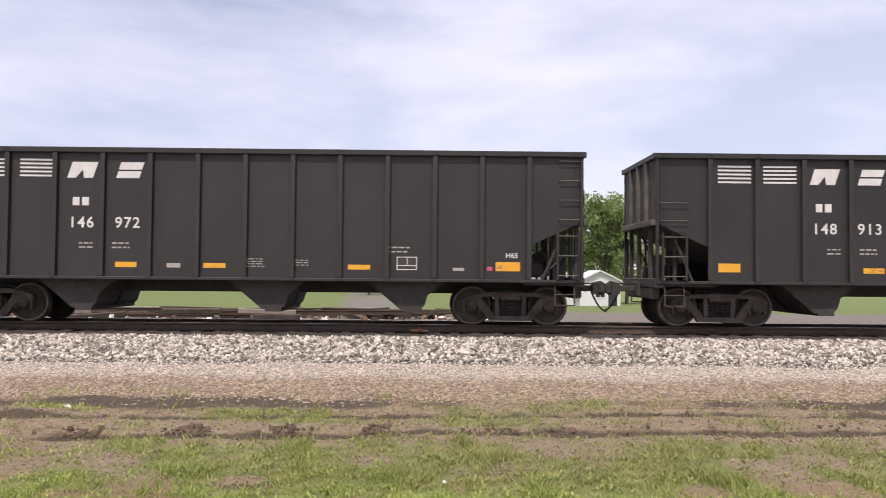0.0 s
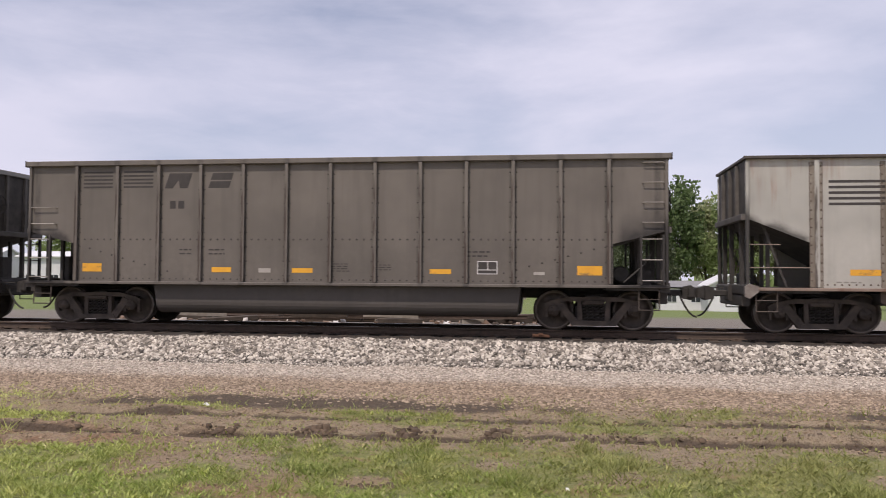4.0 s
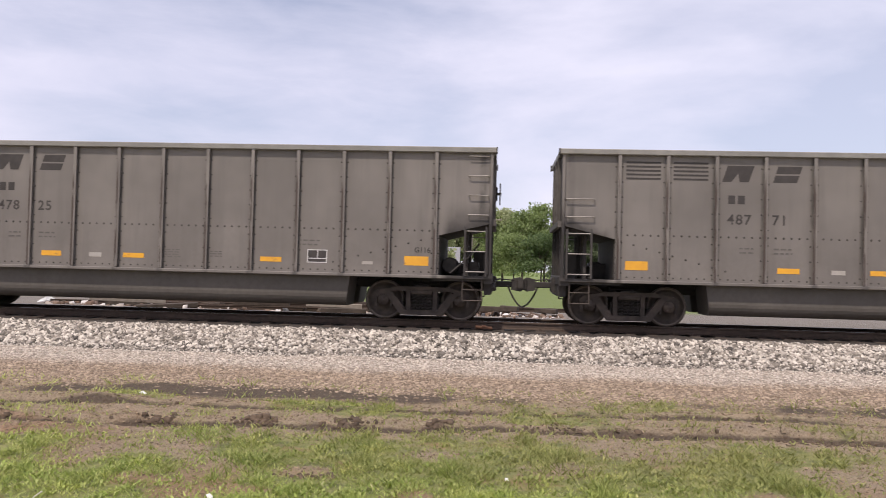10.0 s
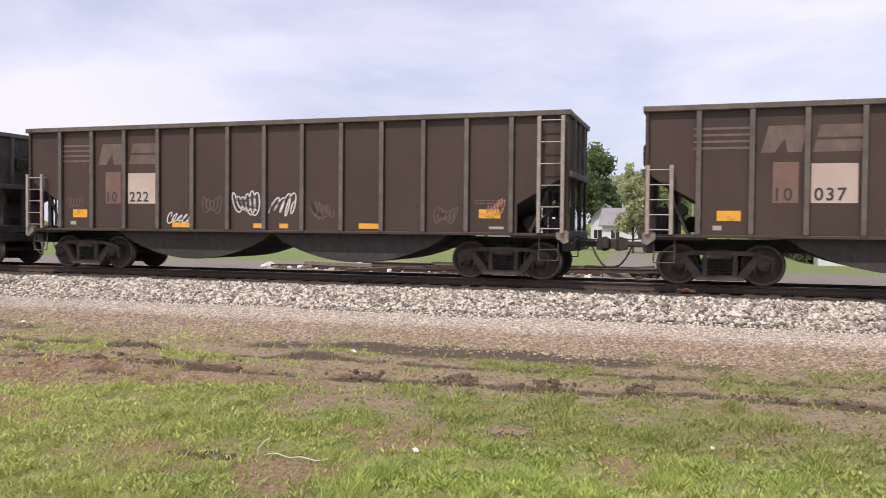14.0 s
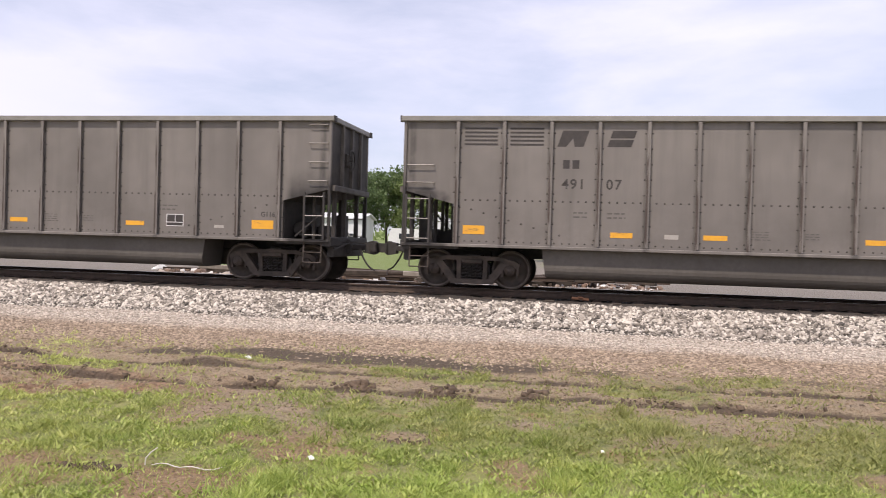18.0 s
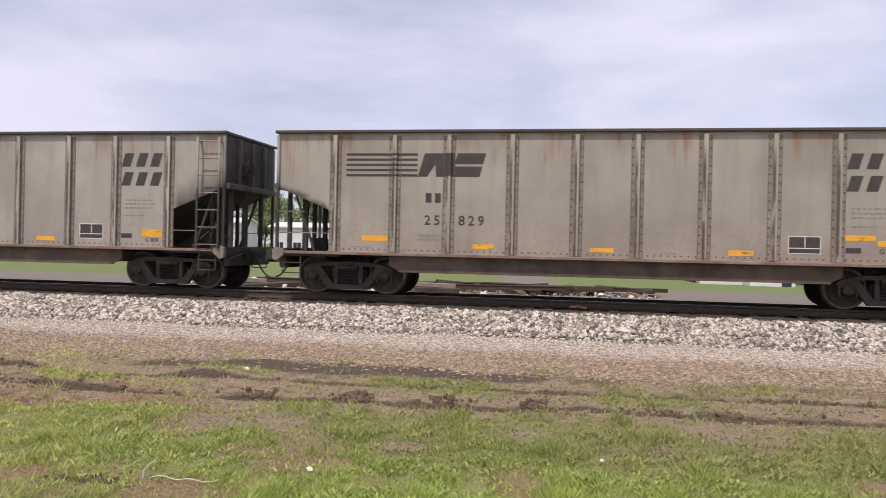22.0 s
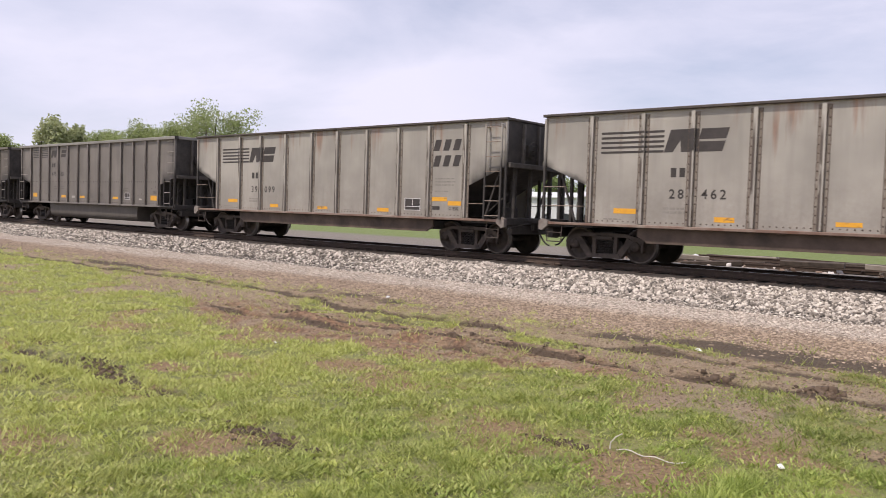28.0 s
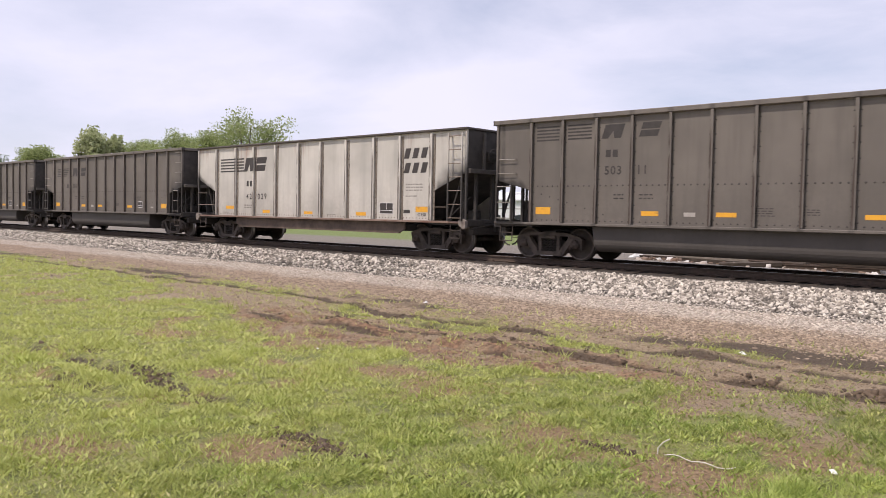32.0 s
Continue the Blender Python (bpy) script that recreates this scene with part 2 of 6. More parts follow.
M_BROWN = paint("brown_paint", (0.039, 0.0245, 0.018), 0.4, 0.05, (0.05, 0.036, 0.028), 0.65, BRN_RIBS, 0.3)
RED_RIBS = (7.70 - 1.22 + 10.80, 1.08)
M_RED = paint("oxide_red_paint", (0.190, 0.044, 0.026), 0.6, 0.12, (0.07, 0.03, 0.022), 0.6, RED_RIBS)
M_REDG = paint("grimy_red_paint", (0.105, 0.032, 0.021), 0.6, 0.1, (0.055, 0.026, 0.02), 0.65)
M_FLANGE = paint("rust_stained_flange", (0.145, 0.095, 0.066), 0.7, 0.6, (0.11, 0.07, 0.05), 0.7)
M_FLANGEP = plain("rust_bled_flange", (0.36, 0.32, 0.27), (0.17, 0.09, 0.055), 3.2, 0.7)
M_CAST = plain("pale_bolster_casting", (0.27, 0.24, 0.21), (0.14, 0.105, 0.085), 7.0, 0.7)
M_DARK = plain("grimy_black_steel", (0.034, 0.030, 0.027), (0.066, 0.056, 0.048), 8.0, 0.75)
M_FRAME = plain("dusty_truck_steel", (0.038, 0.030, 0.024), (0.125, 0.096, 0.076), 3.5, 0.8)
M_WHEEL = plain("wheel_steel", (0.042, 0.033, 0.027), (0.105, 0.080, 0.062), 6.0, 0.65, 0.1)
M_RUNGR = plain("rusty_rungs", (0.30, 0.25, 0.20), (0.14, 0.085, 0.06), 7.0, 0.7)
# sun on the tops of the rungs is put into this pale colour
M_RUNG = plain("sunlit_pale_rungs", (0.37, 0.34, 0.305), (0.20, 0.172, 0.145), 9.0, 0.55)
# paler rim face: wear, with the bright sunlit edge painted in
M_RIM = plain("worn_sunlit_wheel_rim", (0.10, 0.080, 0.064), (0.19, 0.155, 0.125), 8.0, 0.55, 0.1)
M_TREAD = plain("worn_tread_steel", (0.36, 0.34, 0.32), (0.46, 0.44, 0.42), 14.0, 0.3, 0.9)
M_RAIL = plain("rusty_rail_side", (0.055, 0.038, 0.028), (0.10, 0.066, 0.046), 10.0, 0.8)
M_RAILTOP = plain("polished_rail_head", (0.42, 0.40, 0.38), (0.55, 0.53, 0.50), 20.0, 0.28, 0.95, 0.03)
M_TIE = plain("creosoted_timber", (0.045, 0.034, 0.026), (0.11, 0.085, 0.065), 5.0, 0.9, 0, 0.4)
def reflector_material():
    """Yellow sheet, scuffed and smeared with coal dust."""
    k = Nodes("yellow_reflector")
    v = k.coord()
    col = k.mix(k.ramp(k.noise(v, 5.0, 4.0), .3, .7), (.80, .40, .03), (.70, .34, .035))
    smear = k.ramp(k.noise(k.coord((1.6, 1.0, 4.5)), 1.6, 5.0, .65), .58, .68)
    col = k.mix(k.math("MULTIPLY", smear, .75), col, (.13, .10, .075))
    return k.done(col, .5)


M_PATCH = reflector_material()
M_PATCHR = plain("dulled_reflector", (0.55, 0.26, 0.05), (0.24, 0.09, 0.035), 3.0, 0.6, 0, 0.02)
M_WHITE = plain("white_stencil", (0.74, 0.72, 0.70), (0.62, 0.60, 0.58), 9.0, 0.6, 0, 0.02)
M_INK = plain("dark_stencil", (0.040, 0.034, 0.031), (0.065, 0.055, 0.050), 6.0, 0.6, 0, 0.02)
M_FAINT = plain("faded_stencil", (0.10, 0.09, 0.082), (0.15, 0.135, 0.12), 12.0, 0.6, 0, 0.02)
M_FAINTP = plain("washed_out_stencil", (0.225, 0.205, 0.178), (0.29, 0.268, 0.235), 12.0, 0.6, 0, 0.02)
M_SILLR = plain("rust_stained_sill", (0.17, 0.088, 0.060), (0.30, 0.245, 0.20), 2.2, 0.7)
M_PALE = plain("washed_panel", (0.44, 0.41, 0.37), (0.36, 0.32, 0.28), 7.0, 0.6, 0, 0.02)
M_GHOST = plain("ghost_lettering", (0.17, 0.125, 0.105), (0.115, 0.08, 0.065), 5.0, 0.65, 0, 0.02)
M_PINK = plain("pink_tag", (0.62, 0.10, 0.20), (0.55, 0.10, 0.18), 5.0, 0.5, 0, 0.02)
M_ORANGE = plain("rusty_orange_plate", (0.15, 0.066, 0.034), (0.09, 0.045, 0.026), 12.0, 0.85)
M_FLANGEG = plain("soiled_flange", (0.19, 0.150, 0.115), (0.345, 0.315, 0.27), 3.0, 0.7)
# these two end colours mix coal soot with shade painted onto the ends
M_SOOTSHADE = plain("sooted_shaded_steel", (0.034, 0.030, 0.027), (0.090, 0.078, 0.068), 3.0, 0.8)
M_ENDRIB = plain("sooted_end_posts", (0.070, 0.062, 0.055), (0.16, 0.142, 0.124), 3.0, 0.7)
M_BEAM = plain("grimy_side_beam", (0.060, 0.043, 0.033), (0.175, 0.122, 0.090), 1.9, 0.75)
M_RIVET = plain("grimy_rivets", (0.042, 0.036, 0.031), (0.085, 0.073, 0.062), 6.0, 0.65)
M_CHORD = plain("weathered_chord", (0.215, 0.205, 0.185), (0.30, 0.285, 0.255), 3.0, 0.6)

# ---- mesh helpers ----
class Geo:
    """Collects vertices and faces, with a material slot for each face."""

    def __init__(self):
        self.v, self.f, self.s = [], [], []

    def add(self, vs, fs, slot=0):
        b = len(self.v)
        self.v += vs
        self.f += [tuple(b + i for i in f) for f in fs]
        self.s += [slot] * len(fs)
        return self

    def box(self, x0, x1, y0, y1, z0, z1, slot=0, c=0.0):
        """A box; with c its long edges are chamfered."""
        if c <= 0:
            vs = [(x, y, z) for z in (z0, z1) for x, y in ((x0, y0), (x1, y0), (x1, y1), (x0, y1))]
            return self.add(vs, [(3, 2, 1, 0), (4, 5, 6, 7), (0, 1, 5, 4), (1, 2, 6, 5), (2, 3, 7, 6), (3, 0, 4, 7)], slot)
        d = [x1 - x0, y1 - y0, z1 - z0]
        ax = d.index(max(d))
        lo, hi = [x0, y0, z0], [x1, y1, z1]
        p, q = [k for k in range(3) if k != ax]
        ring = [(lo[p] + c, lo[q]), (hi[p] - c, lo[q]), (hi[p], lo[q] + c), (hi[p], hi[q] - c), (hi[p] - c, hi[q]), (lo[p] + c, hi[q]), (lo[p], hi[q] - c), (lo[p], lo[q] + c)]
        vs = []
        for e in (lo[ax], hi[ax]):
            for a, b in ring:
                w = [0, 0, 0]
                w[ax], w[p], w[q] = e, a, b
                vs.append(tuple(w))
        fs = [tuple(range(7, -1, -1)), tuple(range(8, 16))] + [(i, (i + 1) % 8, 8 + (i + 1) % 8, 8 + i) for i in range(8)]
        if ax == 1:
            fs = [f[::-1] for f in fs]
        return self.add(vs, fs, slot)

    def prism(self, pts, y0, y1, slot=0):
        """A polygon in x, z (counter-clockwise seen from -y) drawn out from y0 to y1."""
        n = len(pts)
        vs = [(x, y0, z) for x, z in pts] + [(x, y1, z) for x, z in pts]
        fs = [tuple(range(n)), tuple(range(2 * n - 1, n - 1, -1))] + [((i + 1) % n, i, n + i, n + (i + 1) % n) for i in range(n)]
        return self.add(vs, fs, slot)

    def prism_x(self, pts, x0, x1, slot=0):
        n = len(pts)
        vs = [(x0, y, z) for y, z in pts] + [(x1, y, z) for y, z in pts]
        fs = [tuple(range(n - 1, -1, -1)), tuple(range(n, 2 * n))] + [(i, (i + 1) % n, n + (i + 1) % n, n + i) for i in range(n)]
        return self.add(vs, fs, slot)

    def tube(self, a, b, r, n=8, slot=0):
        a, b = Vector(a), Vector(b)
        q = (b - a).to_track_quat("Z", "Y")
        vs = []
        for e in (a, b):
            for i in range(n):
                w = 2 * math.pi * i / n
                vs.append(tuple(e + q @ Vector((r * math.cos(w), r * math.sin(w), 0))))
        fs = [(i, (i + 1) % n, n + (i + 1) % n, n + i) for i in range(n)] + [tuple(range(n - 1, -1, -1)), tuple(range(n, 2 * n))]
        return self.add(vs, fs, slot)

    def line(self, pts, r, n=6, slot=0):
        for a, b in zip(pts, pts[1:]):
            self.tube(a, b, r, n, slot)
        return self

    def sweep(self, pts, r, n=6):
        """One unbroken tube through the points."""
        ps = [Vector(p) for p in pts]
        vs, m = [], len(ps)
        for i, p in enumerate(ps):
            q = (ps[min(m - 1, i + 1)] - ps[max(0, i - 1)]).to_track_quat("X", "Z")
            vs += [tuple(p + q @ Vector((0, r * math.cos(2 * math.pi * j / n), r * math.sin(2 * math.pi * j / n)))) for j in range(n)]
        fs = [(i * n + j, i * n + (j + 1) % n, (i + 1) * n + (j + 1) % n, (i + 1) * n + j) for i in range(m - 1) for j in range(n)]
        return self.add(vs, fs + [tuple(range(n - 1, -1, -1)), tuple(range((m - 1) * n, m * n))])

    def lathe_y(self, profile, n=28, cx=0.0, cz=0.0, slots=None):
        """Turns (radius, y) pairs about the y axis at cx, cz."""
        vs, fs, sl = [], [], []
        for r, y in profile:
            for i in range(n):
                w = 2 * math.pi * i / n
                vs.append((cx + r * math.cos(w), y, cz + r * math.sin(w)))
        for k in range(len(profile) - 1):
            for i in range(n):
                j = (i + 1) % n
                fs.append((k * n + i, k * n + j, (k + 1) * n + j, (k + 1) * n + i))
                sl.append(slots[k] if slots else 0)
        b = len(self.v)
        self.v += vs
        self.f += [tuple(b + i for i in f) for f in fs]
        self.s += sl
        return self

    def turned(self):
        """The same, half turned about z."""
        self.v = [(-x, -y, z) for x, y, z in self.v]
        return self

    def mesh(self, name, *mats):
        m = bpy.data.meshes.new(name)
        m.from_pydata(self.v, [], self.f)
        for x in mats:
            m.materials.append(x)
        if len(mats) > 1:
            m.polygons.foreach_set("material_index", self.s)
        m.validate()
        return m


def smooth(m):
    m.polygons.foreach_set("use_smooth", [True] * len(m.polygons))
    return m


POOL = {}


def pooled(key, make):
    """One mesh for all alike pieces."""
    if key not in POOL:
        POOL[key] = make()
    return POOL[key]


def part(name, mesh, parent, label="", at=None):
    ob = new(name, mesh)
    ob.parent = parent
    if at is not None:
        ob.matrix_local = at
    if label:
        ob["label"] = label
    return ob


HALF = Matrix.Rotation(math.pi, 4, "Z")
PITCH = 16.90           # coupler to coupler
TC, WB, WR = 6.05, 0.89, 0.457   # bogie centre, half wheelbase, wheel radius


# ---- glyphs ----
def glyph_mesh(text, height, mat, spacing=1.0, slant=0.0):
    """Stencilled characters, lying in x, z and facing -y, their left foot at the origin."""

    def make():
        c = bpy.data.curves.new("glyph", "FONT")
        c.body, c.size, c.space_character, c.shear = text, height / 0.70, spacing, slant
        c.resolution_u = 3
        c.offset = height * 0.022
        o = bpy.data.objects.new("glyph", c)
        scene.collection.objects.link(o)
        bpy.context.view_layer.update()
        me = bpy.data.meshes.new_from_object(o.evaluated_get(bpy.context.evaluated_depsgraph_get()))
        bpy.data.objects.remove(o)
        co = [v.co.copy() for v in me.vertices]
        x0 = min(p.x for p in co) if co else 0
        for v, p in zip(me.vertices, co):
            v.co = (p.x - x0, 0, p.y)
        me.materials.clear()
        me.materials.append(mat)
        me.name = "stencil"
        return me

    return pooled(("glyph", text, round(height, 3), mat.name, spacing), make)


def flat(polys, mat, key=None):
    """Thin painted shapes in x, z facing -y."""

    def make():
        g = Geo()
        for p in polys:
            g.add([(x, 0, z) for x, z in p], [tuple(range(len(p)))])
        return g.mesh("painted_shape", mat)

    return pooled(("flat", key, mat.name), make) if key else make()


def rect(x0, x1, z0, z1, lean=0.0):
    return [(x0, z0), (x1, z0), (x1 + lean, z1), (x0 + lean, z1)]


# ---- bogie ----
def wheelset_mesh():
    g = Geo()
    for s in (-1, 1):
        pr = [(0.0, 0.86), (0.10, 0.86), (0.12, 0.83), (0.17, 0.80), (0.33, 0.76), (0.385, 0.79), (0.40, 0.815), (0.447, 0.815), (0.455, 0.80), (0.457, 0.70), (0.485, 0.69), (0.485, 0.665), (0.40, 0.665), (0.36, 0.70), (0.15, 0.69), (0.09, 0.60), (0.085, 0.0)]
        sl = [0, 0, 0, 0, 0, 0, 2, 1, 1, 0, 0, 0, 0, 0, 0, 0]
        g.lathe_y([(r, s * y) for r, y in pr], 36, slots=sl)
    return smooth(g.mesh("wheelset", M_WHEEL, M_TREAD, M_RIM))


def side_frame_mesh():
    """A cast truss: top member over both axle boxes, raked arms to the spring seat, open windows between."""
    g = Geo()
    y0, y1 = -1.09, -0.94
    g.prism([(-1.10, .50), (-.98, .58), (-.62, .67), (.62, .67), (.98, .58), (1.10, .50), (1.13, .60), (1.02, .67), (.58, .77), (-.58, .77), (-1.02, .67), (-1.13, .60)], y0, y1)
    for s in (-1, 1):
        d = [(s * .84, .58), (s * .69, .65), (s * .40, .29), (s * .34, .13), (s * .50, .13), (s * .55, .20)]
        g.prism(d if s < 0 else d[::-1], y0 - .01, y1)
        c = [(s * .25, .20), (s * .36, .20), (s * .36, .68), (s * .27, .68)]
        g.prism(c[::-1] if s < 0 else c, y0 + .02, y1)
        g.box(s * .89 - .15, s * .89 + .15, y0 + .01, y1 + .02, .47, .68, c=.03)
        for e in (-1, 1):
            q = [(s * .89 + e * .15, .30), (s * .89 + e * .20, .30), (s * .89 + e * .22, .60), (s * .89 + e * .15, .60)]
            g.prism(q if e > 0 else q[::-1], y0 + .02, y1)
        g.box(s * .47 - .035, s * .47 + .035, y0 - .018, y0 - .008, .28, .36, c=.01)
    g.prism([(-.50, .12), (.50, .12), (.44, .235), (-.44, .235)], y0 - .035, y1 + .015)
    g.box(-.24, .24, y0 - .035, y1 + .04, .595, .70, c=.02)
    return g.mesh("side_frame", M_FRAME)


def spring_mesh():
    g = Geo()
    coil = [(.054 * math.cos(2 * math.pi * i / 8), -1.03 + .054 * math.sin(2 * math.pi * i / 8), .235 + .365 * i / 40) for i in range(41)]
    return g.sweep(coil, .016, 4).mesh("spring", M_DARK)


def cap_mesh():
    g = Geo()
    g.lathe_y([(0.0, -1.17), (.05, -1.17), (.055, -1.155), (.115, -1.15), (.125, -1.13), (.125, -0.96)], 16, 0, WR)
    for i in range(3):
        w = 2.1 * i
        g.box(.085 * math.cos(w) - .012, .085 * math.cos(w) + .012, -1.168, -1.15, WR + .085 * math.sin(w) - .012, WR + .085 * math.sin(w) + .012)
    return smooth(g.mesh("bearing_cap", M_FRAME))


WHEELS = []


def bogie(parent, x):
    # the last box is an added dark block so the spring windows look shaded
    t = part("bogie", pooled("bolster", lambda: Geo().box(-.20, .20, -1.0, 1.0, .56, .80, c=.03).box(-.35, .35, -.35, .35, .72, .88, c=.05).box(-.9, .9, -.06, .06, .40, .52, c=.02).box(-.56, -.44, -.86, .86, .30, .42, c=.02).box(.44, .56, -.86, .86, .30, .42, c=.02).box(-.40, .40, -.84, .84, .18, .57, c=.03).mesh("bolster", M_DARK)), parent, "grimy cast-steel two-axle bogie", Matrix.Translation((x, 0, 0)))
    for r in (Matrix(), HALF):
        part("side_frame", pooled("side_frame", side_frame_mesh), t, at=r)
        for cx in (-.185, -.062, .062, .185):
            part("spring", pooled("spring", spring_mesh), t, at=r @ Matrix.Translation((cx, 0, 0)))
        for s in (-1, 1):
            part("bearing_cap", pooled("cap", cap_mesh), t, at=r @ Matrix.Translation((s * WB, 0, 0)))
    for s in (-1, 1):
        w = part("wheelset", pooled("wheelset", wheelset_mesh), t, "dark steel wheels with bright worn treads", Matrix.Translation((s * WB, 0, WR)))
        WHEELS.append((w, s * WB))
    return t


# ---- wagon bodies ----
RUSTY = []

TUBS = {}


class Kind:
    """The measures of one kind of wagon."""

    def __init__(self, hl, z0, z1, inset, zs1, zs0, ribs, under, rib_w=0.09):
        self.hl, self.z0, self.z1, self.a, self.zs1, self.zs0, self.ribs, self.under, self.rib_w = hl, z0, z1, inset, zs1, zs0, ribs, under, rib_w
        self.ch, self.lip = (.07, .03) if under == "beam" else (.125, .06)


def even(first, step, n):
    return [first + step * i for i in range(n)]


KINDS = {
    "hopper": Kind(7.65, 1.07, 3.98, 1.20, 2.38, 1.85, even(1.23, 1.07, 13), "pockets", 0.085),
    "bath": Kind(7.65, 1.05, 3.97, 1.20, 2.25, 1.96, even(1.27, 1.062, 13), "tub", 0.056),
    "top": Kind(7.73, 1.02, 3.88, 1.44, 2.53, 1.95, [1.46, 2.90, 4.18, 5.64, 7.08, 8.40, 9.83, 11.26, 12.54, 13.97], "beam", 0.075),
    "short_top": Kind(7.48, 1.02, 3.88, 1.40, 2.53, 1.95, [.966 * x for x in (1.46, 2.90, 4.18, 5.64, 7.08, 8.40, 9.83, 11.26, 12.54, 13.97)], "beam", 0.075),
    "belly": Kind(7.64, 1.12, 3.91, 1.17, 2.45, 1.78, even(1.11, 1.072, 13), "bellies", 0.085),
    "flat": Kind(7.74, 1.12, 3.91, 1.17, 2.30, 1.85, even(1.15, 1.088, 13), "tub", 0.085),
    "red": Kind(7.70, 1.10, 3.92, 1.30, 2.20, 1.90, even(1.22, 1.08, 13), "tub", 0.075),
}
YS, YR, YT = -1.50, -1.585, -1.60     # side sheet, rib face, top chord face


def shell_mesh(k, mat):
    """Side sheets, end sheets and slope sheets; the inside stays open."""
    g = Geo()
    hl, a = k.hl, k.a
    side = [(-hl + a, k.z0), (hl - a, k.z0), (hl - a, k.zs0), (hl - .02, k.zs1), (hl - .02, k.z1 - .05), (-hl + .02, k.z1 - .05), (-hl + .02, k.zs1), (-hl + a, k.zs0)]
    g.prism(side, YS, YS + .03)
    g.prism(side, -YS - .03, -YS)
    for s in (-1, 1):
        e = [(s * (hl - .02), k.zs1), (s * (hl - .02), k.z1 - .05), (s * (hl - .05), k.z1 - .05), (s * (hl - .05), k.zs1 + .01)]
        g.prism(e if s < 0 else e[::-1], YS + .03, -YS - .03, 1)
        q = [(s * (hl - .05), k.zs1), (s * (hl - a), k.zs0), (s * (hl - 2.9), k.z0 + .05), (s * (hl - 2.9), k.z0 + .09), (s * (hl - a), k.zs0 + .04), (s * (hl - .05), k.zs1 + .04)]
        g.prism(q[::-1] if s < 0 else q, YS + .03, -YS - .03, 1)
    g.box(-hl + 2.9, hl - 2.9, YS + .03, -YS - .03, k.z0 + .04, k.z0 + .08)
    return g.mesh("side_sheets", mat, M_REDG if mat is M_RED else M_SOOTSHADE)


def under_meshes(k, mat):
    """(part name, mesh, slot) of what hangs below the sill."""
    out = []
    if k.under == "tub":
        def tub(side):
            g = Geo()
            r = []
            zb, zt, yo, yi = .30, k.z0 - .02, 1.40, .32
            for i in range(7):
                w = i / 6 * math.pi / 2
                r.append((-(yo - .26) - .26 * math.cos(w), zb + .26 - .26 * math.sin(w)))
            prof = [(-yo, zt)] + r + [(-yi, zb), (-yi, zt)]
            n = len(prof)
            x0, x1, t0 = -4.42, 4.42, .10
            vs = [(x0, y, z) if z > zb + .3 else (x0 + t0 * (1 - (z - zb) / .8), y, z) for y, z in prof]
            vs += [(x1, y, z) if z > zb + .3 else (x1 - t0 * (1 - (z - zb) / .8), y, z) for y, z in prof]
            g.add(vs, [tuple(range(n)), tuple(range(2 * n - 1, n - 1, -1))] + [((i + 1) % n, i, n + i, n + (i + 1) % n) for i in range(n)])
            if side > 0:
                g.turned()
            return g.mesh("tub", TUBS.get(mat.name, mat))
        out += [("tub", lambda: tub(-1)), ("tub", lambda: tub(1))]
    elif k.under == "pockets":
        def pocket(x):
            g = Geo()
            p = [(x - .20, .36), (x + .24, .36), (x + .34, .46), (x + .42, .70), (x + .86, k.z0 - .02), (x - 1.02, k.z0 - .02)]
            g.prism(p, -1.30, -.10)
            g.prism(p, .10, 1.30)
            g.box(x - .12, x + .26, -1.33, 1.33, .30, .37, c=.02)
            return g.mesh("hopper_pocket", M_DARK)
        for x in (-3.75, .55, 3.72):
            out.append(("hopper_pocket", lambda x=x: pocket(x)))
    elif k.under == "bellies":
        def belly(x):
            g = Geo()
            n = 18
            top = k.z0 - .06
            p = [(x + 2.35, top), (x - 2.35, top)]
            for i in range(n + 1):
                u = i / n
                s = math.sin(math.pi * u) ** .75
                p.append((x - 2.35 + 4.7 * u, top - .02 - .70 * s))
            g.prism(p, -1.34, 1.34)
            return g.mesh("belly", M_DARK)
        out += [("belly", lambda: belly(-2.35)), ("belly", lambda: belly(2.37))]
    else:
        def beam(s):
            g = Geo()
            g.prism([(-4.95, .72), (-4.7, .60), (4.7, .60), (4.95, .72), (4.95, k.z0 - .05), (-4.95, k.z0 - .05)], -1.42 if s < 0 else 1.36, -1.36 if s < 0 else 1.42)
            g.box(-4.7, 4.7, -1.46 if s < 0 else 1.34, -1.34 if s < 0 else 1.46, .57, .60)
            return g.mesh("side_beam", M_BEAM)
        out += [("side_beam", lambda: beam(-1)), ("side_beam", lambda: beam(1))]
        out.append(("underfloor", lambda: Geo().box(-4.9, 4.9, -1.3, 1.3, .66, .90).mesh("underfloor", M_DARK)))
    return out


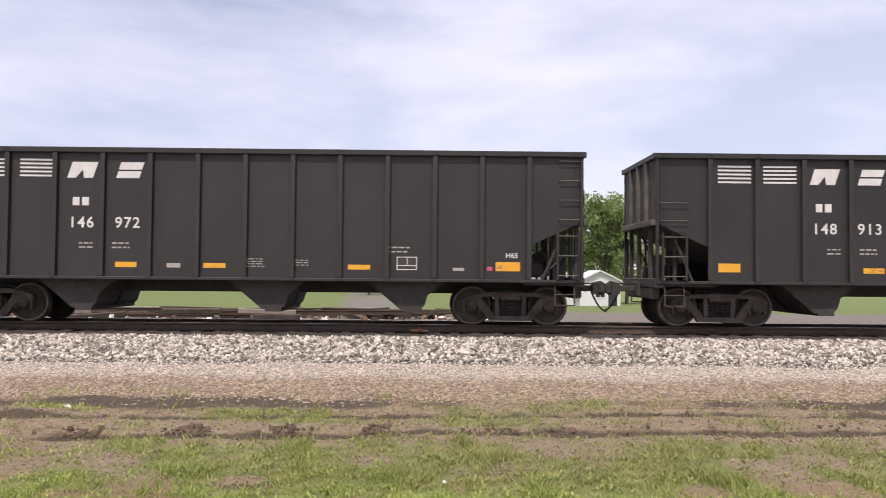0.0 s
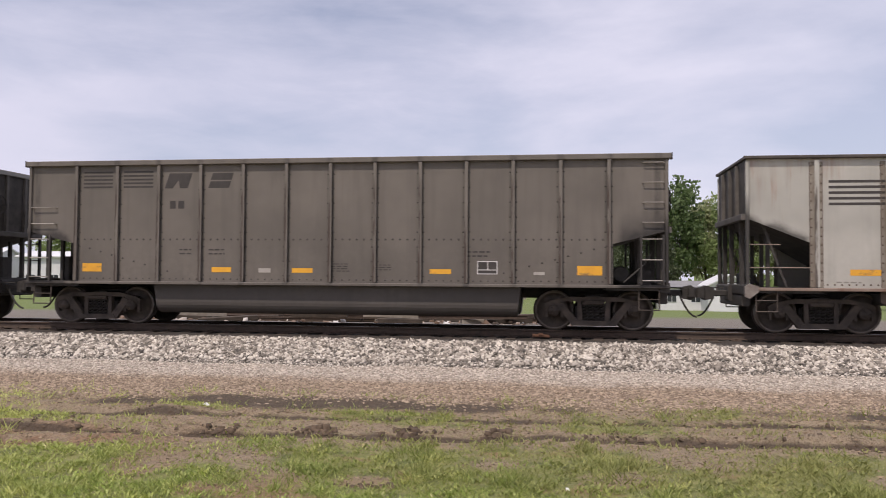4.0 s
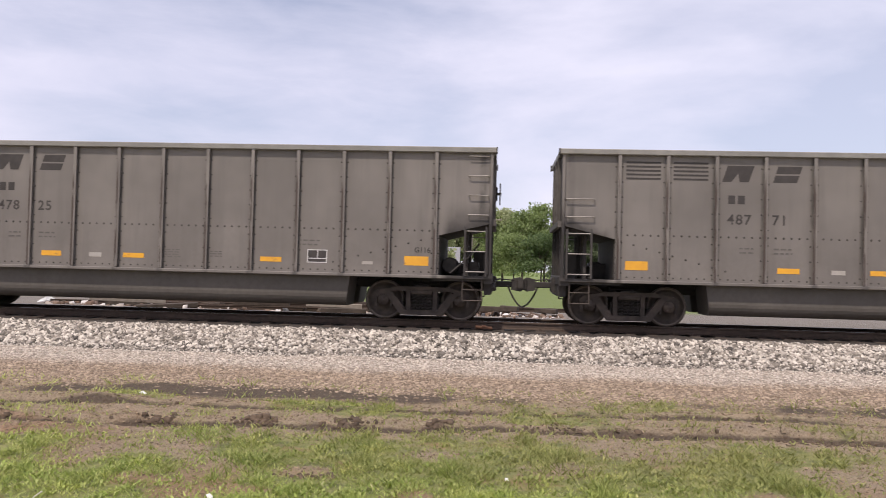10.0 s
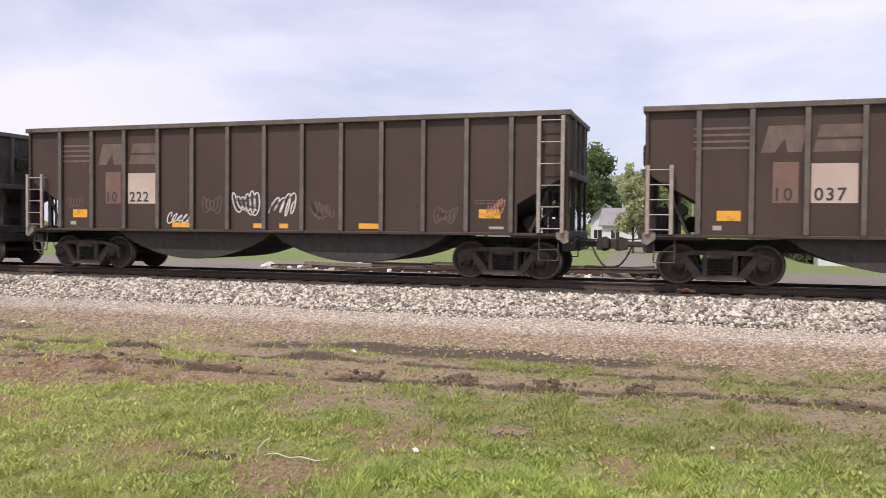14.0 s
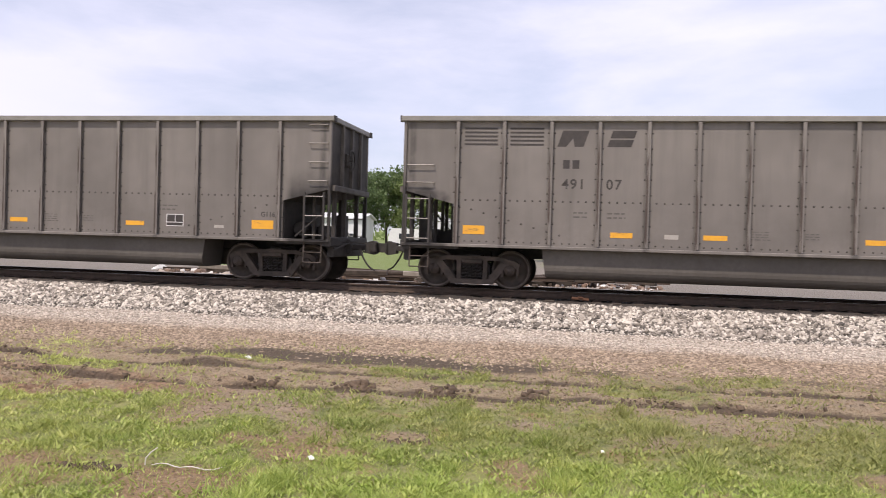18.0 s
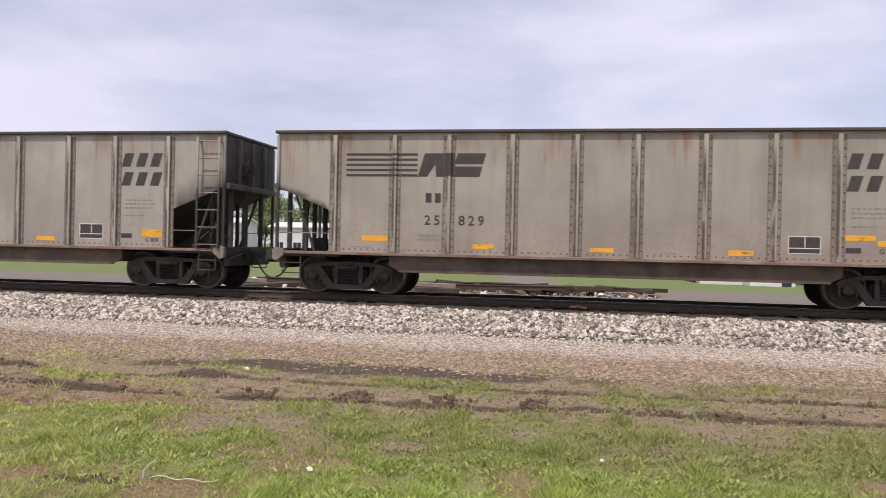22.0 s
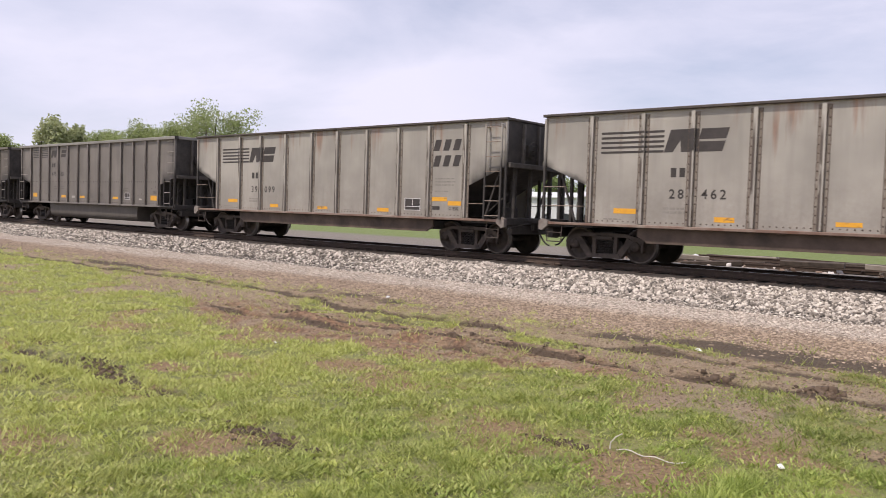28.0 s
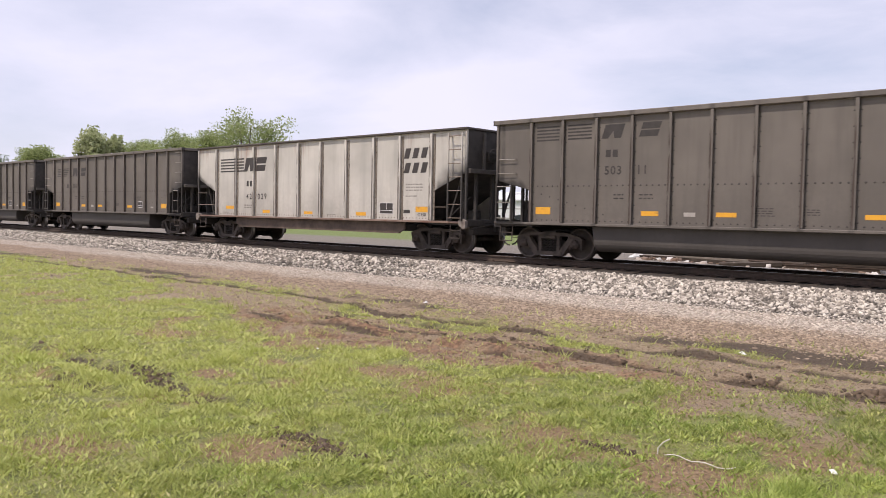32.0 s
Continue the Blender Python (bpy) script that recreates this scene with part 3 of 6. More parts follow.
def ladder(parent, mat, x0, x1, zb, zt, n, y=-1.66, turn=False, name="ladder", rung=None):
    def stile(x):
        w = .042 if mat is M_PALELAD else .024
        return Geo().box(x - w, x + w, y - .025, y + .025, zb, zt, c=.006).box(x - .03, x + .03, y, YS, zt - .12, zt - .06).box(x - .03, x + .03, y, YS + .02, zb + .02, zb + .08)
    r = HALF if turn else Matrix()
    lad = part(name, pooled(("stile", x0, zb, zt, mat.name), lambda: stile(x0).mesh("stile", mat)), parent, "", r)
    part("stile", pooled(("stile", x1, zb, zt, mat.name), lambda: stile(x1).mesh("stile", mat)), lad)
    for i in range(n):
        z = zb + .10 + (zt - zb - .2) * i / max(1, n - 1)
        part("rung", pooled(("rung", x0, x1, (rung or M_RUNG).name), lambda: Geo().tube((x0, y, 0), (x1, y, 0), .015, 6).mesh("rung", rung or M_RUNG)), lad, at=Matrix.Translation((0, 0, z)))
    return lad


def grab(parent, mat, x0, x1, z, turn=False, y=-1.575):
    r = HALF if turn else Matrix()
    return part("grab_iron", pooled(("grab", x0, x1, mat.name), lambda: Geo().line([(x0, YS, 0), (x0, y, 0), (x1, y, 0), (x1, YS, 0)], .013, 6).mesh("grab_iron", mat)), parent, at=r @ Matrix.Translation((0, 0, z)))


def step_iron(parent, mat, x, turn=False):
    """The stirrup that hangs under the sill."""
    r = HALF if turn else Matrix()
    g = lambda: Geo().line([(x - .22, -1.52, 1.0), (x - .22, -1.56, .50), (x + .22, -1.56, .50), (x + .22, -1.52, 1.0)], .016, 6).tube((x - .22, -1.55, .74), (x + .22, -1.55, .74), .014, 6).mesh("sill_step", mat)
    return part("sill_step", pooled(("step", x, mat.name), g), parent, at=r)


def coupler_mesh(hl):
    g = Geo()
    q = PITCH / 2
    g.box(hl - .9, q - .23, -.09, .09, .80, .94, c=.02)
    g.box(hl - .35, hl + .12, -.24, .24, .70, 1.06, c=.03)
    g.prism([(q - .32, .74), (q - .11, .70), (q - .03, .74), (q - .03, 1.0), (q - .11, 1.05), (q - .32, 1.0)], -.16, .10)
    g.box(q - .11, q + .08, .02, .15, .76, .99, c=.03)
    g.box(q - .19, q - .01, -.24, -.13, .78, .98, c=.03)
    g.line([(hl, -.62, .98), (hl + .20, -.60, 1.0), (q - .25, -.30, .97)], .016, 6)
    return g.mesh("coupler", M_DARK)


def hose_mesh():
    pts = []
    for i in range(9):
        u = i / 8
        pts.append((PITCH / 2 - .40 + .395 * u, -.36 + .06 * u, .84 - .52 * math.sin(u * math.pi / 2) ** .85))
    return Geo().sweep(pts, .024, 6).mesh("air_hose", M_DARK)


def brake_wheel_mesh(hl):
    g = Geo()
    x = hl + .16
    ring = [(x, -.45 + .25 * math.cos(2 * math.pi * i / 16), 3.02 + .25 * math.sin(2 * math.pi * i / 16)) for i in range(17)]
    g.line(ring, .016, 5)
    for i in range(0, 16, 4):
        g.tube((x, -.45, 3.02), ring[i], .011, 5)
    g.tube((hl - .02, -.45, 3.02), (x + .03, -.45, 3.02), .03, 8)
    g.box(hl - .02, hl + .10, -.62, -.28, 2.86, 3.18, c=.03)
    return g.mesh("brake_wheel", M_DARK)


def rivet_mesh(k, mat):
    """Rows of round heads along the ribs and the foot of the side."""
    g = Geo()

    def head(x, y, z, r=.021):
        n = 6
        vs = [(x + r * math.cos(2 * math.pi * i / n), y, z + r * math.sin(2 * math.pi * i / n)) for i in range(n)] + [(x, y - .014, z)]
        g.add(vs, [(i, (i + 1) % n, n) for i in range(n)])

    for X in k.ribs:
        x = -k.hl + X
        for d in (-1, 1):
            z = k.z0 + .16
            while z < k.z1 - .2:
                head(x + d * (k.rib_w * .5 + (.064 if k.under == "beam" else .045 if k.under == "tub" else .055)), YS - (.010 if k.under == "beam" else 0), z)
                z += .19 if k.under == "beam" else .34 if k.under == "tub" else .21
    x = -k.hl + k.a + .1
    while x < k.hl - k.a:
        head(x, YS, k.z0 + .07)
        if k.under == "tub":
            head(x, YS, 2.06, .026)
        x += .17 if k.under == "tub" else .145
    if k.under == "tub":
        for s in (-1, 1):
            for i in range(9):
                u = i / 8
                head(s * (k.hl - k.a - .12 - 2.3 * u), YS, 1.92 - .62 * u, .026)
    return g.mesh("rivets", mat)


def end_frame_mesh(k, mat):
    """Corner posts' inner struts, the end deck and its braces at the +x end."""
    g = Geo()
    hl, a = k.hl, k.a
    g.box(hl - a - .15, hl + .02, -1.52, 1.52, k.z0 - .12, k.z0 + .0, c=.02)
    g.box(hl - .18, hl + .03, -1.54, 1.54, k.z0 - .16, k.z0 + .06, c=.02)
    for y in (-1.0, -.45, .45, 1.0):
        g.box(hl - .62, hl - .54, y - .05, y + .05, k.z0, k.zs0 + (k.zs1 - k.zs0) * .5, c=.01)
    for y in (-1.02, -.25, .80):
        g.box(hl - .12, hl - .02, y - .05, y + .05, k.z0, k.zs1, c=.01)
    g.box(hl - .16, hl + .02, -1.2, 1.2, k.z0 - .42, k.z0 - .16, c=.03)
    if k.under != "beam":
        g.box(hl - .46, hl - .18, .15, .5, k.z0, k.z0 + .62, c=.03)
    if k.under in ("pockets", "bellies"):
        g.lathe_y([(0, .3), (.13, .3), (.15, .34), (.15, 1.1), (.13, 1.14), (0, 1.14)], 12, hl - .75, k.z0 + .55)
    g.line([(hl + .06, -1.45, k.z0 - .25), (hl + .10, -.5, k.z0 - .10), (hl + .18, -.1, k.z0 - .06)], .018, 6)
    g.line([(hl - .95, -1.3, k.z0 + .05), (hl - .5, -1.25, k.z0 + .45), (hl - .3, -1.0, k.z0 + .75)], .022, 6)
    for y in ((-1.30, 1.30) if k.under != "tub" else ()):
        g.prism([(hl - .93, k.z0), (hl - .87, k.z0), (hl - .37, k.zs1 - .12), (hl - .43, k.zs1 - .14)], y - .025, y + .025)
    if k.under != "beam":
        g.lathe_y([(0, -.9), (.16, -.9), (.19, -.86), (.19, -.2), (.16, -.16), (0, -.16)], 14, hl - .98, k.z0 + .24)
    g.box(hl - .52, hl - .30, -.85, -.5, k.z0, k.z0 + .34, c=.03)
    if k.under == "tub":
        g.prism([(hl - a + .02, k.z0), (hl - .50, k.z0), (hl - .55, k.z0 + .26), (hl - a + .02, k.z0 + .38)], -.06, .06)
        g.prism([(hl - a - .04, k.z0), (hl - a + .02, k.z0), (hl - a + .02, k.zs0), (hl - a - .04, k.zs0)], -1.44, 1.44)
    return g.mesh("end_frame", mat)


def wagon(kind, body_mat, trim_mat, sill_mat, name, label, ladders="bath", lad_mat=None):
    k = KINDS[kind]
    lad_mat = lad_mat or body_mat
    car = tagged(new(name), label, "freight car", "cars of the coal train")
    car.empty_display_size = .3
    rib_mat = trim_mat if kind in ("belly", "flat") else M_REDG if kind == "red" else rib_paint(body_mat)
    flange = M_FLANGEP if lad_mat.name in ("rust_streaked_grey_paint", "worn_light_grey_paint") else M_FLANGE if lad_mat in RUSTY else M_FLANGEG
    hl = k.hl
    key = (kind, body_mat.name)
    part("body", pooled(("shell", key), lambda: shell_mesh(k, body_mat)), car)
    # top chords
    for r in (Matrix(), HALF):
        part("top_chord", pooled(("chord", kind, trim_mat.name), lambda: Geo().box(-hl - k.lip, hl + k.lip, YT, YT + .15, k.z1 - k.ch, k.z1, c=.015).mesh("top_chord", trim_mat)), car, at=r)
        part("end_chord", pooled(("endchord", kind, trim_mat.name), lambda: Geo().box(hl - .12, hl + k.lip, YT + .15, -YT - .15, k.z1 - k.ch, k.z1, c=.015).mesh("end_chord", trim_mat)), car, at=r)
        if kind == "bath":
            for e in (-1, 1):
                part("chord_cap", pooled(("cap", e), lambda: Geo().box(*sorted((e * (hl + .058), e * (hl + .085))), YT - .006, YT + .16, k.z1 - .135, k.z1 + .006).mesh("chord_cap", M_DARK)), car, "blackened end of the top chord", r)
        part("side_sill", pooled(("sill", kind, sill_mat.name), lambda: Geo().box(-hl, hl, -1.60, -1.44, k.z0 - .07, k.z0, c=.01).mesh("side_sill", sill_mat)), car, at=r)
        for X in k.ribs:
            if k.under == "beam":
                # outer strips: brown edge stain, with the flange step's shade painted in
                part("rib_flange", pooled(("flange", flange.name), lambda: Geo().box(-.125, .125, YS - .010, YS, k.z0 + .01, k.z1 - .14).box(-.139, -.125, YS - .006, YS, k.z0 + .01, k.z1 - .14, 1).box(.125, .139, YS - .006, YS, k.z0 + .01, k.z1 - .14, 1).mesh("rib_flange", flange, M_TRIMR)), car, at=r @ Matrix.Translation((-hl + X, 0, 0)))
            part("side_rib", pooled(("rib", kind, body_mat.name), lambda: Geo().prism_x([(YR + .012, k.z0), (YS, k.z0), (YS, k.z1 - .12), (YR + .012, k.z1 - .12)], -k.rib_w / 2 + .014, k.rib_w / 2 - .014).box(-k.rib_w / 2 - .01, k.rib_w / 2 + .01, YR, YR + .012, k.z0 + .02, k.z1 - .12).mesh("side_rib", rib_mat)), car, at=r @ Matrix.Translation((-hl + X, 0, 0)))
        for y in (-.75, 0.0, .75):
            part("end_rib", pooled(("endrib", kind, body_mat.name), lambda: Geo().box(hl - .03, hl + .06, -.045, .045, k.zs1 + .02, k.z1 - .12, c=.01).mesh("end_rib", M_REDG if kind == "red" else M_ENDRIB)), car, at=r @ Matrix.Translation((0, y, 0)))
        part("end_rail", pooled(("endrail", kind, body_mat.name), lambda: Geo().box(hl - .02, hl + .08, -1.46, 1.46, k.zs1 - .04, k.zs1 + .10, c=.015).mesh("end_rail", M_REDG if kind == "red" else M_ENDRIB)), car, at=r)
        for s in (-1, 1):
            part("corner_post", pooled(("post", kind, body_mat.name, s), lambda: Geo().box(hl - .07, hl, s * 1.56 if s < 0 else 1.48, -1.48 if s < 0 else 1.56, k.z0 + .0, k.z1 - .12, c=.012).mesh("corner_post", body_mat)), car, at=r)
        if kind in ("top", "short_top", "belly", "flat"):
            for e in (-1, 1):
                part("corner_casting", pooled(("cast", kind, e), lambda: Geo().prism([(hl - .24, k.z0 - .10), (hl - .06, k.z0 - .24), (hl + .04, k.z0 - .20), (hl + .04, k.z0 + .02), (hl - .04, k.z0 + .08), (hl - .24, k.z0 + .03)] if e > 0 else [(.24 - hl, k.z0 + .03), (.04 - hl, k.z0 + .08), (-hl - .04, k.z0 + .02), (-hl - .04, k.z0 - .20), (.06 - hl, k.z0 - .24), (.24 - hl, k.z0 - .10)], -1.625, -1.50).mesh("corner_casting", M_CAST)), car, "pale cast corner of the end sill", r)
        part("end_frame", pooled(("endframe", kind), lambda: end_frame_mesh(k, M_DARK)), car, at=r)
        part("coupler", pooled(("coupler", hl), lambda: coupler_mesh(hl)), car, at=r)
        part("air_hose", pooled(("hose", hl), hose_mesh), car, "black rubber air hose", r)
    part("centre_sill", pooled(("csill", kind), lambda: Geo().box(-hl + .1, hl - .1, -.20, .20, .72, 1.02, c=.02).mesh("centre_sill", M_DARK)), car)
    for i, (nm, mk) in enumerate(under_meshes(k, body_mat)):
        part(nm, pooled(("under", kind, body_mat.name, i), mk), car)
    rv = part("rivets", pooled(("rivets", kind, trim_mat.name), lambda: rivet_mesh(k, M_RIVET if k.under != "beam" else M_TRIMR)), car) if kind in ("bath", "top", "short_top") else None
    if rv:
        rv["kind"] = "stuff"
    part("brake_wheel", pooled(("bwheel", hl), lambda: brake_wheel_mesh(hl)), car, at=HALF if ladders == "brown" and name != "" else Matrix())
    # ladders, stirrups and grab irons
    rung = {"hopper": M_ENDRIB, "red": M_REDG, "top": M_RUNGR, "short_top": M_RUNGR}.get(kind, M_RUNG)
    for turn in (False, True):
        if ladders == "top":
            ladder(car, lad_mat, hl - .66, hl - .10, k.z0, k.z1 - .16, 7, turn=turn, rung=rung)
            for z in (1.45, 1.95):
                grab(car, rung, -hl + .08, -hl + 1.3 if z < 1.8 else -hl + .7, z, turn)
            grab(car, rung, hl - 1.35, hl - .75, 1.45, turn)
        elif ladders == "brown":
            ladder(car, lad_mat, hl - .64, hl - .10, k.z0, k.z1 - .14, 6, turn=turn, rung=rung)
            ladder(car, lad_mat, -hl + .06, -hl + .56, k.z0, 2.62, 5, turn=turn, rung=rung)
        else:
            ladder(car, lad_mat, hl - .60, hl - .12, k.z0, 2.16, 3, turn=turn, rung=rung)
            for i in range(4):
                grab(car, rung, hl - .54, hl - .10, 2.435 + i * .443, turn)
            ladder(car, lad_mat, -hl + .12, -hl + .66, k.z0, 2.16, 3, turn=turn, rung=rung)
            for i in range(2):
                grab(car, rung, -hl + .10, -hl + .72, 2.44 + i * .40, turn)
        for x in (hl - .42, -hl + .42):
            step_iron(car, M_FRAME, x, turn)
    for x in (-TC, TC):
        bogie(car, x)
    return car


M_TRIMR = plain("rusty_rivets", (0.085, 0.062, 0.048), (0.14, 0.10, 0.078), 9.0, 0.75)


def decal(car, name, mesh, x, z, label="", y=YS - .004):
    return part(name, mesh, car, label, Matrix.Translation((x, y, z)))


def mark_shapes(n_w, s_w, h, gap, lean):
    """The road's emblem as two plain slanting blocks, one notched and one slit."""
    m, t = n_w * .50 + lean * .5, n_w * .50 + lean
    a = [[(0, 0), (n_w * .34, 0), (m, h * .52), (t, h), (lean, h)], [(n_w * .66, 0), (n_w, 0), (n_w + lean, h), (t, h), (m, h * .52)]]
    x = n_w + gap
    b = [rect(x, x + s_w, 0, h * .44, lean * .44), [(p + lean * .5, q) for p, q in rect(x, x + s_w, h * .54, h, lean * .46)]]
    return a, b


def numbers(car, groups, z, h, mat, y=YS - .004, wide=1.16):
    """Stencilled numerals: (text, place) pairs."""
    for text, x in groups:
        if not text:
            continue
        decal(car, "car_number", glyph_mesh(text, h, mat, wide), x, z, "stencilled fleet numerals", y)


def patches(car, spots, mat):
    for x0, x1, z0, z1 in spots:
        decal(car, "reflector", flat([rect(0, x1 - x0, 0, z1 - z0)], mat, ("patch", round(x1 - x0, 2), round(z1 - z0, 2))), x0, z0, "yellow reflective sheet" if mat is M_PATCH else "dulled orange reflective sheet" if mat is M_PATCHR else "")


def stripes(car, n, w, x, z, mat, h=.042, gap=.048, y=YS - .004):
    """Painted stripes one over another, each a piece of its own."""
    for i in range(n):
        decal(car, "emblem_stripe", flat([rect(0, w, 0, h)], mat, ("stripe", round(w, 3), h)), x, z + i * (h + gap), "", y)


def data_box(car, x, z, w, h, ink, fill):
    """A framed consolidated stencil, two fields over one."""
    t = .018
    decal(car, "stencil_box", flat([rect(0, w, 0, h)], fill, ("box", w, h)), x, z, "", YS - .0035)
    fr = [rect(0, w, 0, t), rect(0, w, h - t, h), rect(0, t, t, h - t), rect(w - t, w, t, h - t), rect(w * .5, w * .5 + t, h * .34, h - t), rect(t, w - t, h * .30, h * .30 + t)]
    decal(car, "stencil_frame", flat(fr, ink, ("frame", w, h)), x, z, "", YS - .0065)


def small_print(car, x, z, w, rows, mat, h=.035, gap=.06):
    """Writing too small to read: rows of dashes."""
    polys = []
    random.seed(int(abs(x * 97 + z * 31) * 10))
    for i in range(rows):
        p = 0.0
        while p < w - .03:
            d = random.uniform(.05, .16)
            polys.append(rect(p, min(w, p + d), -i * (h + gap), -i * (h + gap) + h))
            p += d + .035
    decal(car, "small_print", flat(polys, mat), x, z)


def bath_marks(car, left, right, ink, faint, style="old", code="", pale=None, hl=7.65, dx=0.0, low=0.0):
    """Lettering of the smooth-sided tub cars and the black hoppers."""
    a = -hl
    if style == "old":
        if pale is not None:
            for X, w in ((1.40, .82), (2.43, .82), (3.46, .84), (4.54, .86)):
                decal(car, "washed_panel", flat([rect(0, w, 0, .50)], pale, ("pale", w)), a + X, 3.26, "", YS - .002)
            for X, w in ((3.46, .84), (4.54, .74)):
                decal(car, "washed_panel", flat([rect(0, w, 0, .82)], pale, ("pale2", w)), a + X, 2.30, "", YS - .002)
        for X in (1.42, 2.46):
            stripes(car, 5, .76, a + X + dx, 3.31, ink)
        n, s = mark_shapes(.58, .52, .36, .0, .12)
        decal(car, "emblem_block", flat(n, ink, "nblock"), a + 3.52 + dx, 3.29, "slanting painted emblem block")
        decal(car, "emblem_block", flat([[(p - .58, q) for p, q in b] for b in s], ink, "sblock"), a + 4.62 + dx, 3.29)
        decal(car, "owner_mark", flat([rect(0, .15, 0, .19), rect(.21, .36, 0, .19)], ink, "owner"), a + 3.66 + dx, 2.80 - low * .75, "painted owner's mark")
        numbers(car, ((left, a + 3.64 + dx), (right, a + 4.62 + dx)), 2.35 - low, .22 if ink is M_INK else .24, ink)
    else:
        for X, w in ((1.60, .62), (2.46, .80)):
            for i in range(5):
                decal(car, "emblem_stripe", flat([rect(i * .03 if X < 2 else 0, w - (.11 * (4 - i) if X > 2 else 0), 0, .05)], ink, ("taper", X, i)), a + X, 2.92 + i * .095)
        n, s = mark_shapes(.60, .56, .44, .0, .12)
        decal(car, "emblem_block", flat(n, ink, "nblock2"), a + 3.60, 2.90, "slanting painted emblem block")
        decal(car, "emblem_block", flat([[(p - .60, q) for p, q in b] for b in s], ink, "sblock2"), a + 4.62, 2.90)
        decal(car, "owner_mark", flat([rect(0, .15, 0, .20), rect(.20, .35, 0, .20)], ink, "owner2"), a + 2.85, 2.28, "painted owner's mark")
        numbers(car, ((left, a + 3.66), (right, a + 4.66)), 2.28, .21, ink)
    small_print(car, a + 3.92, 1.80, .30, 2, faint)
    small_print(car, a + 4.66, 1.80, .40, 2, faint)
    small_print(car, a + 7.60, 1.48, .50, 4, faint, .02, .035)
    small_print(car, a + 8.70, 1.46, .38, 3, faint, .02, .035)
    small_print(car, a + 10.85, 1.76, .52, 2, faint)
    if ink is M_WHITE:
        for X, w in ((13.12, .12), (1.20, .10)):
            decal(car, "pink_tag", flat([rect(0, w, 0, .09)], M_PINK, ("pink", w)), a + X, 1.27, "small pink tag")
    if code:
        decal(car, "class_code", glyph_mesh(code, .115, ink, 1.0), a + 13.55, 1.56)
    patches(car, ((a + 1.43, a + 1.93, 1.28, 1.48), (a + 4.74, a + 5.22, 1.28, 1.40), (a + 6.72, a + 7.22, 1.28, 1.39), (a + 9.98, a + 10.48, 1.27, 1.38), (a + 13.32, a + 13.87, 1.26, 1.47)), M_PATCH)
    patches(car, ((a + 5.9, a + 6.2, 1.28, 1.38), (a + 12.35, a + 12.6, 1.26, 1.33)), M_PALE if pale is None else M_WHITE)
    data_box(car, a + 11.08, 1.27, .46, .30, M_WHITE, M_INK)
    if pale is not None:
        for X in (.34, 14.62):
            decal(car, "washed_panel", flat([rect(0, .36, 0, .30)], pale, "endpanel"), a + X, 3.36, "", YS - .002)
            decal(car, "end_placard", flat([rect(0, .28, 0, .22)], M_FAINT, "endplac"), a + X + .04, 3.40)


def top_marks(car, left, right, hl=7.73, two=True):
    a, q = -hl, hl / 7.73
    stripes(car, 5, 1.715, a + q * 1.72, 2.80, M_INK, .055, .066)
    stripes(car, 5, .095, a + q * 2.90 - .0475, 2.80, M_INK, .055, .066, YR - .004)
    decal(car, "rib_paint", flat([rect(0, .095, .02, .54)], M_INK, "ribblock"), a + q * 4.18 - .0475, 2.80, "", YR - .004)
    for d in (-.124, .042):
        stripes(car, 5, .082, a + q * 2.90 + d, 2.80, M_INK, .055, .066, YS - .014)
        decal(car, "rib_paint", flat([rect(0, .082, 0, .54)], M_INK, "flangeblock"), a + q * 4.18 + d, 2.80, "", YS - .014)
    n, s = mark_shapes(.66, .66, .54, .04, .16)
    decal(car, "emblem_block", flat(n, M_INK, "tn"), a + q * 3.44, 2.80, "slanting painted emblem block")
    decal(car, "emblem_block", flat([[(p - .70, q) for p, q in b] for b in s], M_INK, "ts"), a + q * 4.22, 2.80)
    decal(car, "owner_mark", flat([rect(0, .14, 0, .22), rect(.22, .36, 0, .22)], M_INK, "town"), a + q * 3.64, 2.20, "painted owner's mark")
    numbers(car, ((left, a + q * 3.62), (right, a + q * 4.42)), 1.69, .22, M_INK, wide=1.42)
    for z in (3.01, 2.54):
        for i in range(3):
            decal(car, "trade_mark_block", flat([[(0, 0), (.24, 0), (.34, .33), (.10, .33)]], M_INK, "tradeblock"), a + q * 12.68 + i * .385, z, "slanting painted block of a trade mark")
    small_print(car, a + q * 12.80, 2.16, .78, 3, M_FAINTP)
    small_print(car, a + q * 12.80, 1.78, .55, 1, M_FAINTP)
    small_print(car, a + q * 3.48, 1.42, .62, 2, M_FAINTP, .05, .04)
    for X in (1.66, 8.55):
        small_print(car, a + q * X + .2, 1.13, .5, 1, M_FAINTP, .03, .04)
    patches(car, ((a + q * 2.14, a + q * 2.78, 1.29, 1.42), (a + q * 4.76, a + q * 5.24, 1.15, 1.27), (a + q * 7.40, a + q * 7.92, 1.14, 1.24), (a + q * 10.34, a + q * 10.86, 1.13, 1.25)), M_PATCH)
    patches(car, ((a + q * 12.68, a + q * 13.28, 1.50, 1.62), (a + q * 13.32, a + q * 13.84, 1.38, 1.51)) if two else ((a + q * 13.26, a + q * 13.80, 1.28, 1.46),), M_PATCH)
    decal(car, "class_code", glyph_mesh("G 85R", .10, M_INK, 1.0), a + q * 13.36, 1.24 if two else 1.15)
    data_box(car, a + q * 11.55, 1.20, .66, .38, M_WHITE, M_INK)
    decal(car, "hand_hold_plate", flat([rect(0, .30, 0, .11)], M_INK, "plate"), a + q * 12.70, 1.24)

